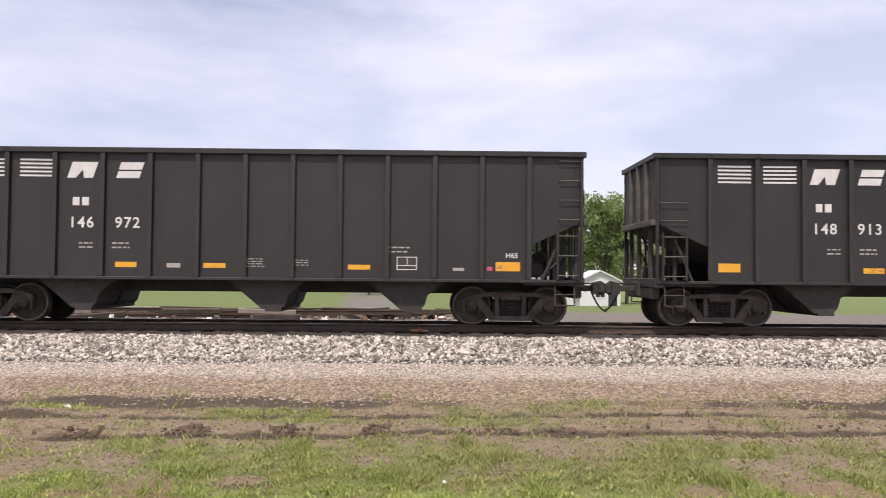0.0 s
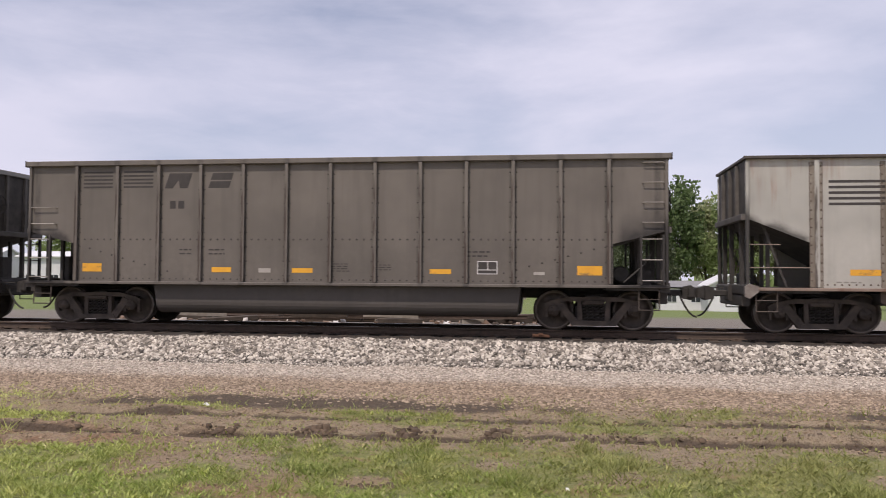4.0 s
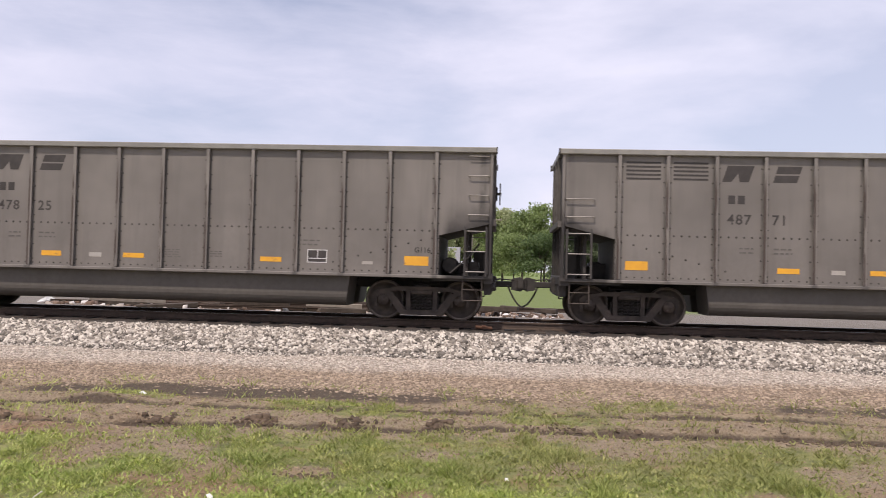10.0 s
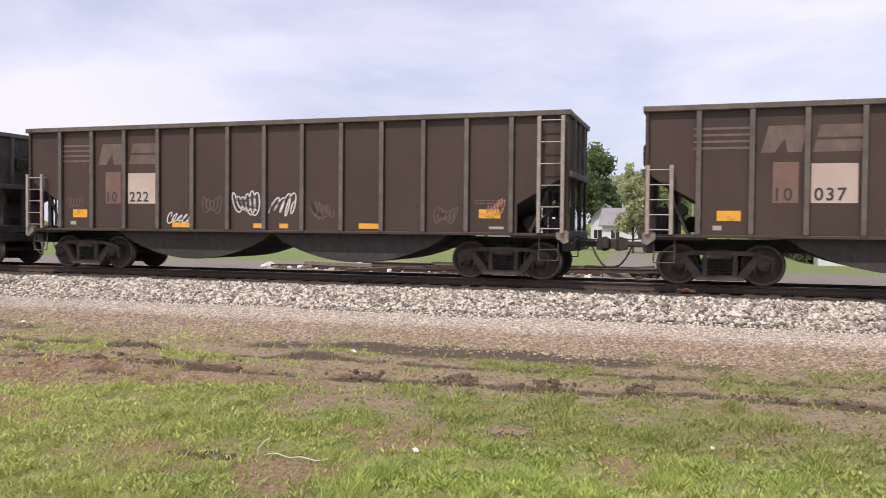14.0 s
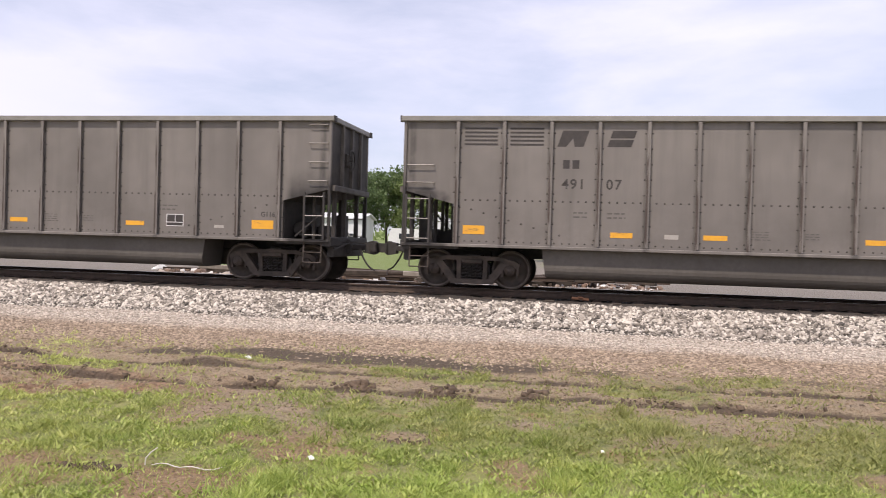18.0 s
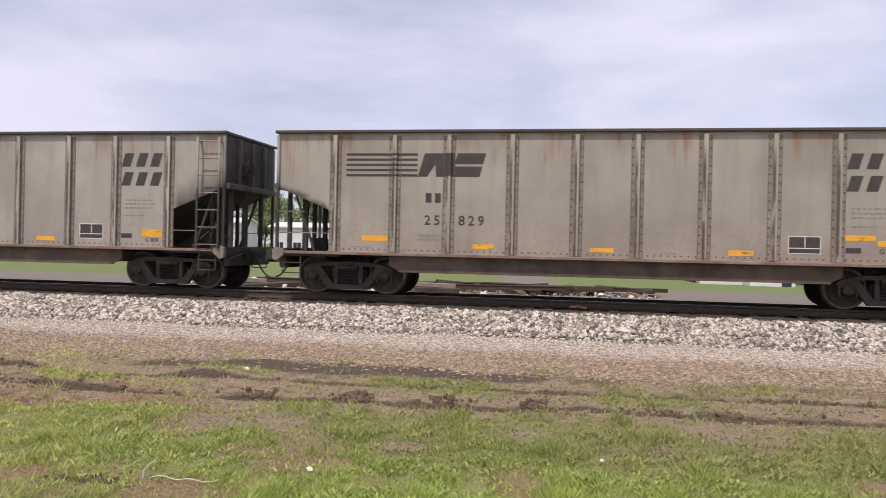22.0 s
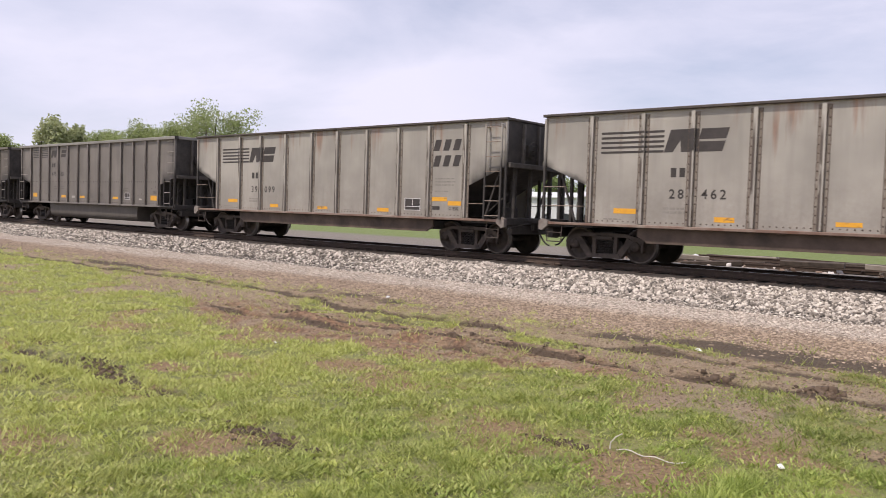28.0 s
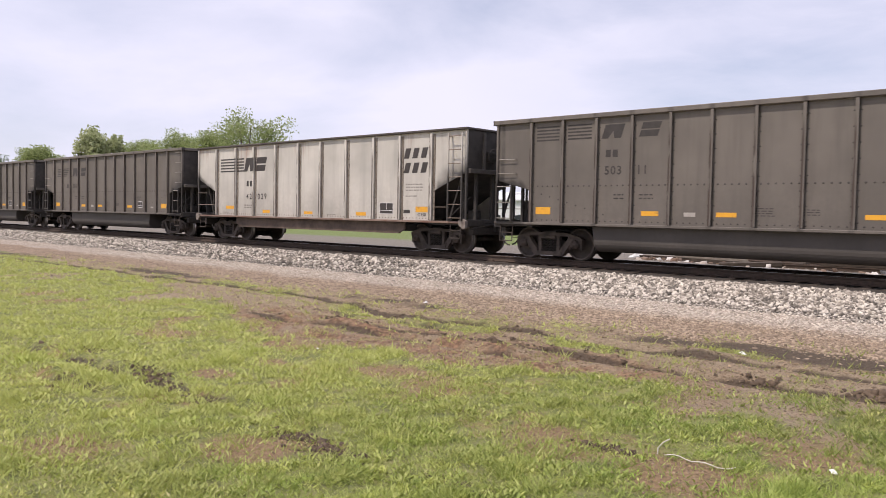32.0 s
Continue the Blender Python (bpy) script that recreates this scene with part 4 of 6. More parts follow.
# ---- ground and track ----
TRACK_Y, RAIL_Z = 19.81, 0.57


def soft(a, b, x):
    u = np.clip((x - a) / (b - a), 0, 1)
    return u * u * (3 - 2 * u)


def waves(x, y, seed, n=7, lo=0.4, hi=2.5):
    """A cheap smooth noise of -1..1."""
    r = np.random.RandomState(seed)
    s = 0
    for i in range(n):
        f = lo * (hi / lo) ** (i / max(1, n - 1))
        a = r.uniform(0, 2 * math.pi)
        s = s + np.sin(f * (x * math.cos(a) + y * math.sin(a)) * 2 * math.pi / 2 + r.uniform(0, 6.28)) / n ** .5
    return s * .7


def rut_lines(x):
    """Where the wheel ruts run, and how deep each is cut there."""
    w = .10 * np.sin(x * .21 + .6) + .05 * np.sin(x * .63)
    left = soft(-3, -9, x)
    worn = 1 - .8 * soft(-9, -14, x)
    return ((8.86 + .030 * x + w, .085 * worn), (10.02 + .030 * x + .5 * w + .9 * soft(-10, -14, x), .06 + .02 * left), (9.42 + .02 * x + w, .05 * left * worn),
            (8.05 - .01 * (x + 8) + .6 * w, .07 * soft(-4.5, -6.5, x) * soft(-15, -12, x)),
            (3.95 + .02 * (x + 8) + w, .07 * soft(-14, -12.5, x) * soft(-5.0, -6.1, x)),
            (3.30 + .06 * (x + 9) + w, .05 * soft(-11, -10, x) * soft(-7.4, -8.2, x)))


def soil_edges(x, y):
    """The far edge of the turf and the near edge of the gravel."""
    e = 8.02 - .22 * soft(-3, -5, x) - .95 * soft(-4.5, -7.5, x) + 1.9 * soft(-10, -16, x) + 1.7 * soft(-16, -22, x) + 1.2 * soft(-24, -36, x)
    e = e + .35 * waves(x, y, 31, 7, .12, 1.2) + .16 * waves(x, y, 32, 6, 1.0, 4.0)
    return e, 11.35 + .28 * waves(x, y * .3, 35, 7, .1, 1.0)


def rut_dark(x, y):
    """Where the ruts run dark: wet earth, with their shade painted into the colour."""
    s = 0 * x
    for k, (c, deep) in enumerate(rut_lines(x)):
        d = y - c
        n = waves(x, y, 51 + k, 7, .3, 3.0)
        s = np.maximum(s, np.clip(deep / .07, 0, 1.3) * np.exp(-((d - .03) / (.085 + .035 * n)) ** 2) * np.clip((1.25 + .3 * n) if k < 3 else (.45 + .95 * n), 0, 1))
    return s


def ground_z(x, y):
    z = .018 * waves(x, y, 3, 8, .15, 1.6)
    turf_edge, gravel = soil_edges(x, y)
    mud = soft(-.5, .5, y - turf_edge) * (1 - soft(-.3, .5, y - gravel))
    churn = soft(-3.2, -5.0, x) * soft(-15.5, -13.5, x) * soft(6.7, 7.4, y) * soft(10.8, 10.0, y)
    z = z + churn * .04 * waves(x * .5, y, 7, 9, 1.2, 5.0)
    z = z + mud * (.014 * waves(x, y, 5, 9, 1.0, 7.0) + .012 * waves(x, y, 6, 6, 4.0, 12.0))
    for k, (c, deep) in enumerate(rut_lines(x)):
        d = y - c
        deep = deep * (.75 + .35 * waves(x, y * 0, 11 + k, 5, .12, .9))
        z = z - deep * np.exp(-(d / .12) ** 2) + .75 * deep * np.exp(-((d - .22) / .10) ** 2) * (1 + .5 * waves(x, y, 61 + k, 6, 1.5, 6.0))
    z = z + .25 * soft(17.2, 19.0, y)
    # the lot falls away from the track; west of the small house the field climbs again
    fall = .0275 * np.clip(y - 24, 0, 96)
    climb = .0275 * np.clip(y - 24, 0, 26) - .0107 * np.clip(y - 50, 0, 42)
    west = soft(.125, .05, x / np.maximum(y, 1.0))
    return z - (fall + (climb - fall) * west)


# trodden spots in the turf: place and radius
BARE = ((-2.42, 6.09, .28), (-1.9, 6.2, .22), (-1.6, 6.86, .35), (-2.82, 5.15, .55), (-4.1, 5.3, .5), (-3.0, 7.7, .4), (-8.17, 4.61, .35), (-9.1, 6.4, .5), (-6.94, 6.16, .55), (-6.5, 2.3, .6), (-8.3, 5.5, .3), (-5.5, 3.3, .35), (-5.2, 3.75, .28), (-11.0, 5.6, .6), (-9.3, 6.29, .30), (-7.02, 6.07, .30), (-15.7, 8.6, .5), (-2.92, 5.22, .42), (-3.87, 4.86, .34), (-5.5, 3.24, .4), (-2.93, 6.42, .30), (-2.3, 5.98, .28), (.6, 7.2, .45), (2.2, 6.6, .35), (1.4, 8.0, .5), (-.6, 7.6, .35), (3.6, 7.7, .5))


def ground_zones(x, y):
    """Weights laid on the ground's points: turf, dark earth, pale gravel, gravel at all."""
    turf_edge, gravel = soil_edges(x, y)
    bare = waves(x, y, 33, 7, .25, 1.6)
    t = soft(.45 + .5 * soft(-4, -2, x), -.45 - .3 * soft(-4, -2, x), y - turf_edge) * (1 - .75 * soft(.45, .95, bare) * soft(2.5, 7.0, y))
    strip = soft(.0, .8, waves(x * .35, y, 36, 7, .5, 2.4)) * soft(.3, -.2, y - gravel) * (1 - .8 * soft(-4, -6, x) * soft(-14, -12, x) * soft(9.2, 8.4, y))
    t = np.maximum(t, .62 * strip)
    dark = rut_dark(x, y)
    band = np.exp(-((y - gravel + .30) / (.55 + .22 * waves(x, y * .2, 37, 5, .2, 1.2))) ** 2) * np.clip(.36 + .60 * waves(x, y * .6, 38, 7, .15, 1.6) + .50 * np.exp(-((x + 4.5) / 4.0) ** 2), 0, 1)
    dark = np.maximum(dark, 1.0 * band)
    g = soft(-.35, .45, y - gravel)
    pale = soft(13.1, 14.2, y + .35 * waves(x, y, 39, 6, .2, 1.4))
    field = soft(43, 45.5, y + 1.2 * waves(x, y, 41, 5, .05, .4)) * (1 - soft(2.2, 1.4, np.abs(x + .082 * y)) * soft(90, 70, y))
    for bx_, by_, br_ in BARE:
        t = t * (1 - .92 * np.exp(-((x - bx_) ** 2 + ((y - by_) * 1.3) ** 2) / br_ ** 2))
    t = np.where(y > 24, field, t)
    return np.stack([t, dark, pale, g], -1)


def sheet(name, xs, ys, fz, mat):
    X, Y = np.meshgrid(xs, ys)
    Z = fz(X, Y)
    nx, ny = len(xs), len(ys)
    co = np.stack([X, Y, Z], -1).reshape(-1, 3)
    i = (np.arange(ny - 1)[:, None] * nx + np.arange(nx - 1)[None, :]).ravel()
    faces = np.stack([i, i + 1, i + nx + 1, i + nx], 1)
    m = bpy.data.meshes.new(name)
    m.vertices.add(len(co))
    m.vertices.foreach_set("co", co.ravel())
    m.loops.add(faces.size)
    m.loops.foreach_set("vertex_index", faces.ravel().astype(np.int32))
    m.polygons.add(len(faces))
    m.polygons.foreach_set("loop_start", np.arange(0, faces.size, 4, dtype=np.int32))
    m.materials.append(mat)
    m.update(calc_edges=True)
    return smooth(m)


def soup(name, tris, mat):
    """Loose triangles, three vertices each."""
    co = np.asarray(tris, dtype=np.float32).reshape(-1, 3)
    n = len(co) // 3
    m = bpy.data.meshes.new(name)
    m.vertices.add(len(co))
    m.vertices.foreach_set("co", co.ravel())
    m.loops.add(len(co))
    m.loops.foreach_set("vertex_index", np.arange(len(co), dtype=np.int32))
    m.polygons.add(n)
    m.polygons.foreach_set("loop_start", np.arange(0, len(co), 3, dtype=np.int32))
    m.materials.append(mat)
    m.update(calc_edges=True)
    return m


def indexed(name, co, f, mat):
    """Triangles that share their points."""
    m = bpy.data.meshes.new(name)
    m.vertices.add(len(co))
    m.vertices.foreach_set("co", np.asarray(co, dtype=np.float32).ravel())
    m.loops.add(f.size)
    m.loops.foreach_set("vertex_index", f.ravel().astype(np.int32))
    m.polygons.add(len(f))
    m.polygons.foreach_set("loop_start", np.arange(0, f.size, 3, dtype=np.int32))
    m.materials.append(mat)
    m.update(calc_edges=True)
    return m


def ground_material():
    k = Nodes("ground_soil_grass")
    v = k.coord(shift=False)
    n1, n2, n3 = k.noise(v, .55, 5.0, .6), k.noise(v, 3.2, 6.0, .65), k.noise(v, 30.0, 5.0, .7)
    soil = k.mix(k.ramp(n2, .38, .60), (.305, .205, .125), (.155, .105, .064))
    soil = k.mix(k.math("MULTIPLY", k.ramp(n3, .45, .75), .6), soil, (.43, .335, .23))
    soil = k.mix(k.math("MULTIPLY", k.ramp(n1, .38, .60), .6), soil, (.215, .190, .085))
    lay = k.coord((.45, 2.2, 1.0), False)
    plot = k.math("MULTIPLY", k.math("MULTIPLY", k.axis(0, -3.2, -5.0), k.axis(0, -14.5, -12.5)), k.math("MULTIPLY", k.axis(1, 6.4, 7.2), k.axis(1, 9.5, 8.4)))
    s1, s2, s3 = k.noise(lay, 1.3, 6.0, .68), k.noise(lay, 3.7, 5.0, .65), k.noise(v, 75.0, 3.0, .7)
    soil = k.mix(k.math("MULTIPLY", k.ramp(s1, .50, .58), .75), soil, (.42, .305, .195))
    soil = k.mix(k.math("MULTIPLY", k.ramp(s2, .46, .58), .75), soil, (.20, .178, .075))
    soil = k.mix(k.math("MULTIPLY", k.ramp(s1, .44, .34), .70), soil, (.150, .100, .062))
    soil = k.mix(k.math("MULTIPLY", k.ramp(k.noise(v, 17.0, 4.0, .7), .54, .64), .6), soil, (.115, .078, .048))
    soil = k.mix(k.math("MULTIPLY", k.ramp(s3, .44, .34), .45), soil, (.56, .45, .32))
    soil = k.mix(k.math("MULTIPLY", plot, k.ramp(k.noise(v, 2.1, 5.0, .65), .36, .56)), soil, k.mix(k.ramp(k.noise(v, 13.0, 4.0, .7), .42, .60), (.34, .205, .122), (.150, .086, .050)))
    turf = k.mix(k.ramp(n2, .40, .62), (.30, .30, .105), (.14, .165, .05))
    turf = k.mix(k.ramp(n3, .5, .8), turf, (.37, .31, .18))
    turf = k.mix(k.math("MULTIPLY", k.ramp(k.noise(v, 1.15, 5.0, .65), .56, .66), .75), turf, (.36, .215, .125))
    vor = k.n("ShaderNodeTexVoronoi", Scale=22.0)
    k.link(v, vor.inputs["Vector"])
    cell = k.ramp(vor.outputs["Color"], .15, .85)
    tan = k.mix(cell, (.17, .118, .078), (.48, .355, .25))
    pale = k.mix(cell, (.31, .25, .20), (.66, .57, .475))
    at = k.n("ShaderNodeAttribute")
    at.attribute_name = "zones"
    z = k.n("ShaderNodeSeparateColor")
    k.link(at.outputs["Color"], z.inputs[0])
    wild = k.math("MULTIPLY", k.math("SUBTRACT", k.math("ADD", k.math("MULTIPLY", n2, .6), k.math("MULTIPLY", n3, .4)), .5), 1.5)
    fray = lambda w: k.ramp(k.math("ADD", w, wild), .35, .65)
    fine = k.mix(fray(z.outputs[2]), tan, pale)
    fine = k.mix(k.math("MULTIPLY", k.ramp(vor.outputs["Distance"], .40, .75), .5), fine, (.17, .13, .10))
    scuff = k.mix(k.ramp(n3, .35, .65), (.38, .25, .135), (.20, .125, .064))
    col = k.mix(fray(z.outputs[0]), k.mix(k.math("MULTIPLY", k.axis(1, 7.2, 6.4), .85), soil, scuff), turf)
    s, geo = k.n("ShaderNodeSeparateXYZ"), k.n("ShaderNodeTexCoord")
    k.link(geo.outputs["Object"], s.inputs[0])
    far = k.n("ShaderNodeMapRange")
    k.link(s.outputs[1], far.inputs[0])
    far.inputs[1].default_value, far.inputs[2].default_value = 23.0, 24.0
    col = k.mix(fray(at.outputs["Alpha"]), col, fine)
    lot = k.mix(k.ramp(n3, .3, .75), (.175, .152, .128), (.27, .24, .205))
    field = k.mix(k.ramp(n2, .3, .75), (.13, .185, .045), (.21, .245, .085))
    col = k.mix(far.outputs[0], col, k.mix(z.outputs[0], lot, field))
    # wet earth; along the ruts it also paints in their shade
    wet = k.mix(k.ramp(n3, .35, .75), (.046, .032, .022), (.135, .096, .064))
    col = k.mix(k.math("MULTIPLY", k.ramp(k.math("ADD", z.outputs[1], wild), .20, .56), .88), col, wet)
    k.bump(k.math("ADD", k.math("ADD", n3, k.math("MULTIPLY", k.noise(v, 9.0, 4.0, .6), 1.6)), k.math("MULTIPLY", vor.outputs["Distance"], .5)), .9, .06)
    return k.done(col, .95)


M_GROUND = ground_material()


def spaced(a, b, d, coarse):
    """Even steps d from a to b, with coarse stops on both sides."""
    return np.array(sorted([c for c in coarse if c < a] + list(np.arange(a, b + d / 2, d)) + [c for c in coarse if c > b]))


gx = spaced(-46, 14, .15, [-3000, -1500, -800, -500, -300, -200, -150, -110, -85, -70, -60, -54, -50, 17, 20, 25, 32, 42, 60, 90, 150, 300, 600, 1200, 3000])
gy = spaced(.5, 17.5, .09, [-3000, -900, -300, -100, -40, -20, -10, -5, -2.5, -1, 0, 18, 18.6, 19.2, 20, 22, 24, 27, 31, 36, 42, 50, 60, 75, 95, 110, 130, 200, 400, 900, 1800, 4000])
GROUND = sheet("ground", gx, gy, ground_z, M_GROUND)
_X, _Y = np.meshgrid(gx, gy)
GROUND.attributes.new("zones", "FLOAT_COLOR", "POINT").data.foreach_set("color", ground_zones(_X, _Y).astype(np.float32).ravel())
tagged(new("ground", GROUND), "trodden soil, patchy grass and fine gravel beside the track", "ground", "", "structure")


def ballast_z(x, y):
    top = RAIL_Z - .20
    near, far = soft(15.35, 17.25, y), 1 - soft(21.6, 23.2, y)
    z = -.04 + (top + .04) * near
    z = np.where(y > 20, .25 + (top - .25) * far, z)
    lump = soft(15.5, 16.2, y) * (1 - soft(22.6, 23.2, y))
    return z + lump * (.02 * waves(x, y, 21, 9, 1.5, 9.0) + .01 * waves(x, y, 22, 6, 6.0, 16.0))


def stone_material():
    k = Nodes("crushed_limestone")
    g = k.n("ShaderNodeNewGeometry")
    v = k.coord(shift=False)
    r = k.n("ShaderNodeValToRGB")
    e = r.color_ramp.elements
    e[0].color, e[1].color = (.040, .034, .028, 1), (.76, .69, .60, 1)
    e.new(.42).color = (.275, .238, .196, 1)
    k.link(g.outputs["Random Per Island"], r.inputs[0])
    col = r.outputs[0]
    col = k.mix(k.math("MULTIPLY", k.ramp(k.noise(v, 60.0, 3.0), .4, .7), .35), col, (.30, .275, .245))
    dust = k.ramp(k.noise(v, .35, 4.0), .4, .7)
    col = k.mix(k.math("MULTIPLY", dust, .25), col, (.34, .29, .24))
    return k.done(col, .9)


def bed_material():
    k = Nodes("ballast_bed")
    v = k.coord(shift=False)
    vor = k.n("ShaderNodeTexVoronoi", Scale=17.0)
    k.link(v, vor.inputs["Vector"])
    col = k.mix(k.ramp(vor.outputs["Color"], .2, .85), (.075, .065, .054), (.34, .30, .255))
    col = k.mix(k.math("MULTIPLY", k.ramp(vor.outputs["Distance"], .35, .75), .75), col, (.05, .044, .038))
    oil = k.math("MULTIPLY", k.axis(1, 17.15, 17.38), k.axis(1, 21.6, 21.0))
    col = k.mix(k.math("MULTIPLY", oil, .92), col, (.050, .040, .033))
    k.bump(vor.outputs["Distance"], 1.0, -.05)
    return k.done(col, .92)


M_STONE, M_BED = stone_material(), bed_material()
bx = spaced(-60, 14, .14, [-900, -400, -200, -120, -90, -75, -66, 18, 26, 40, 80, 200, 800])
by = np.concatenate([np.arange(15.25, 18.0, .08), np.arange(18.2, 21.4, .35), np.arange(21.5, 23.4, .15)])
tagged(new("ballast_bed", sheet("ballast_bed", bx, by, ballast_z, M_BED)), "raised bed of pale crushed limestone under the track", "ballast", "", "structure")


def stones():
    r = np.random.RandomState(7)
    n = 52000
    x = np.where(r.rand(n) < .72, r.uniform(-17, 11.5, n), r.uniform(-58, -17, n))
    y = 15.45 + 1.88 * r.rand(n) ** .92
    z = ballast_z(x, y) + .008
    size = r.uniform(.028, .078, n) * (1 - .4 * (y < 15.9))
    base = np.array([(1, 0, 0), (-1, 0, 0), (0, 1, 0), (0, -1, 0), (0, 0, 1), (0, 0, -.6)], float)
    tri = [(0, 2, 4), (2, 1, 4), (1, 3, 4), (3, 0, 4), (2, 0, 5), (1, 2, 5), (3, 1, 5), (0, 3, 5)]
    v = base[None] * size[:, None, None] * r.uniform(.6, 1.35, (n, 6, 1)) * np.stack([r.uniform(.8, 1.5, n), r.uniform(.7, 1.2, n), r.uniform(.6, 1.0, n)], 1)[:, None, :]
    a, b = r.uniform(0, 6.28, n), r.uniform(-.9, .9, n)
    ca, sa, cb, sb = np.cos(a), np.sin(a), np.cos(b), np.sin(b)
    X, Y, Z = v[..., 0], v[..., 1], v[..., 2]
    Y, Z = Y * cb[:, None] - Z * sb[:, None], Y * sb[:, None] + Z * cb[:, None]
    X, Y = X * ca[:, None] - Y * sa[:, None], X * sa[:, None] + Y * ca[:, None]
    co = np.stack([X + x[:, None], Y + y[:, None], Z + z[:, None]], -1).reshape(-1, 3)
    f = (np.array(tri)[None] + 6 * np.arange(n)[:, None, None]).reshape(-1, 3)
    tagged(new("ballast_stones", indexed("ballast_stones", co, f, M_STONE)), "loose angular pale limestone ballast", "ballast", "", "stuff")


stones()


def rail_mesh(x0, x1):
    g = Geo()
    p = [(-.07, 0), (.07, 0), (.07, .012), (.012, .035), (.009, .115), (.036, .130), (.036, .160), (.028, .170), (-.028, .170), (-.036, .160), (-.036, .130), (-.009, .115), (-.012, .035), (-.07, .012)]
    n = len(p)
    vs = [(x0, y, z) for y, z in p] + [(x1, y, z) for y, z in p]
    g.add(vs, [tuple(range(n - 1, -1, -1)), tuple(range(n, 2 * n))])
    for i in range(n):
        g.f.append((i, (i + 1) % n, n + (i + 1) % n, n + i))
        g.s.append(1 if i in (7,) else 0)
    return g.mesh("rail", M_RAIL, M_RAILTOP)


track = tagged(new("railway_track"), "steel rails on dark timber sleepers in ballast", "railway track", "", "structure")
RAIL = rail_mesh(-900, 800)
for yy in (-.7525, .7525):
    part("rail", RAIL, track, "rusty rail with a polished head", Matrix.Translation((0, TRACK_Y + yy, RAIL_Z - .17)))
TIE = Geo().box(-.115, .115, -1.30, 1.30, -.16, .0, c=.012).mesh("sleeper", M_TIE)
PLATE = Geo().box(-.10, .10, -.18, .18, 0, .018).box(-.03, .03, -.13, -.09, .018, .05).box(-.03, .03, .09, .13, .018, .05).mesh("tie_plate", M_RAIL)
random.seed(4)
for i in range(150):
    x = -58 + i * .50
    tie = part("sleeper", TIE, track, at=pose(x + random.uniform(-.03, .03), TRACK_Y + random.uniform(-.04, .04), RAIL_Z - .172 - .018, 0, 0, random.uniform(-1, 1)))
    for yy in (-.7525, .7525):
        part("tie_plate", PLATE, tie, at=Matrix.Translation((0, yy, 0)))


def blade_material():
    k = Nodes("grass_blades")
    g = k.n("ShaderNodeNewGeometry")
    rnd = g.outputs["Random Per Island"]
    r = k.n("ShaderNodeValToRGB")
    e = r.color_ramp.elements
    e[0].position, e[0].color = 0.0, (.185, .255, .036, 1)
    e[1].position, e[1].color = .50, (.40, .49, .105, 1)
    n = e.new(.78)
    n.color = (.58, .55, .20, 1)
    n = e.new(.93)
    n.color = (.78, .66, .42, 1)
    k.link(rnd, r.inputs[0])
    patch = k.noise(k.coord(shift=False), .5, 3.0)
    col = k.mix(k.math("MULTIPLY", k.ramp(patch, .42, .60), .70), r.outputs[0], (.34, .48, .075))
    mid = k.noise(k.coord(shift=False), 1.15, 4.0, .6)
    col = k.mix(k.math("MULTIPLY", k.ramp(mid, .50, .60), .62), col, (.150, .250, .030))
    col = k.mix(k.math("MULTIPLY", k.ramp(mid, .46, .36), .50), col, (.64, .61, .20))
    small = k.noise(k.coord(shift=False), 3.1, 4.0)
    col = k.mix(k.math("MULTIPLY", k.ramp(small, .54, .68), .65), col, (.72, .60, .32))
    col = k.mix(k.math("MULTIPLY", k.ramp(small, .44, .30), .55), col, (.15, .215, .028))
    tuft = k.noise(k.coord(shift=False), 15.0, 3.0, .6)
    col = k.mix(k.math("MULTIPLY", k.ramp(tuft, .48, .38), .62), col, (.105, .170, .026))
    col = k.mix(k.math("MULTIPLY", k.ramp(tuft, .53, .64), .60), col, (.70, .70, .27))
    dry = k.math("MULTIPLY", k.axis(0, -4.0, 0.5), k.axis(1, 5.9, 7.4))
    col = k.mix(k.math("MULTIPLY", dry, .48), col, (.285, .255, .105))
    col = k.mix(k.math("MULTIPLY", k.axis(1, 6.9, 5.6), k.math("MULTIPLY", k.axis(0, -5.0, -1.0), .42)), col, (.47, .60, .13))
    col = k.mix(k.math("MULTIPLY", k.axis(0, -2.5, -8.0), .50), col, (.68, .70, .22))
    tr = k.n("ShaderNodeBsdfTranslucent")
    k.link(col, tr.inputs[0])
    mx = k.n("ShaderNodeMixShader")
    mx.inputs[0].default_value = .35
    k.done(col, .6)
    k.link(k.b.outputs[0], mx.inputs[1])
    k.link(tr.outputs[0], mx.inputs[2])
    k.link(mx.outputs[0], k.t.nodes["Material Output"].inputs[0])
    return k.m


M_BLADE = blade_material()


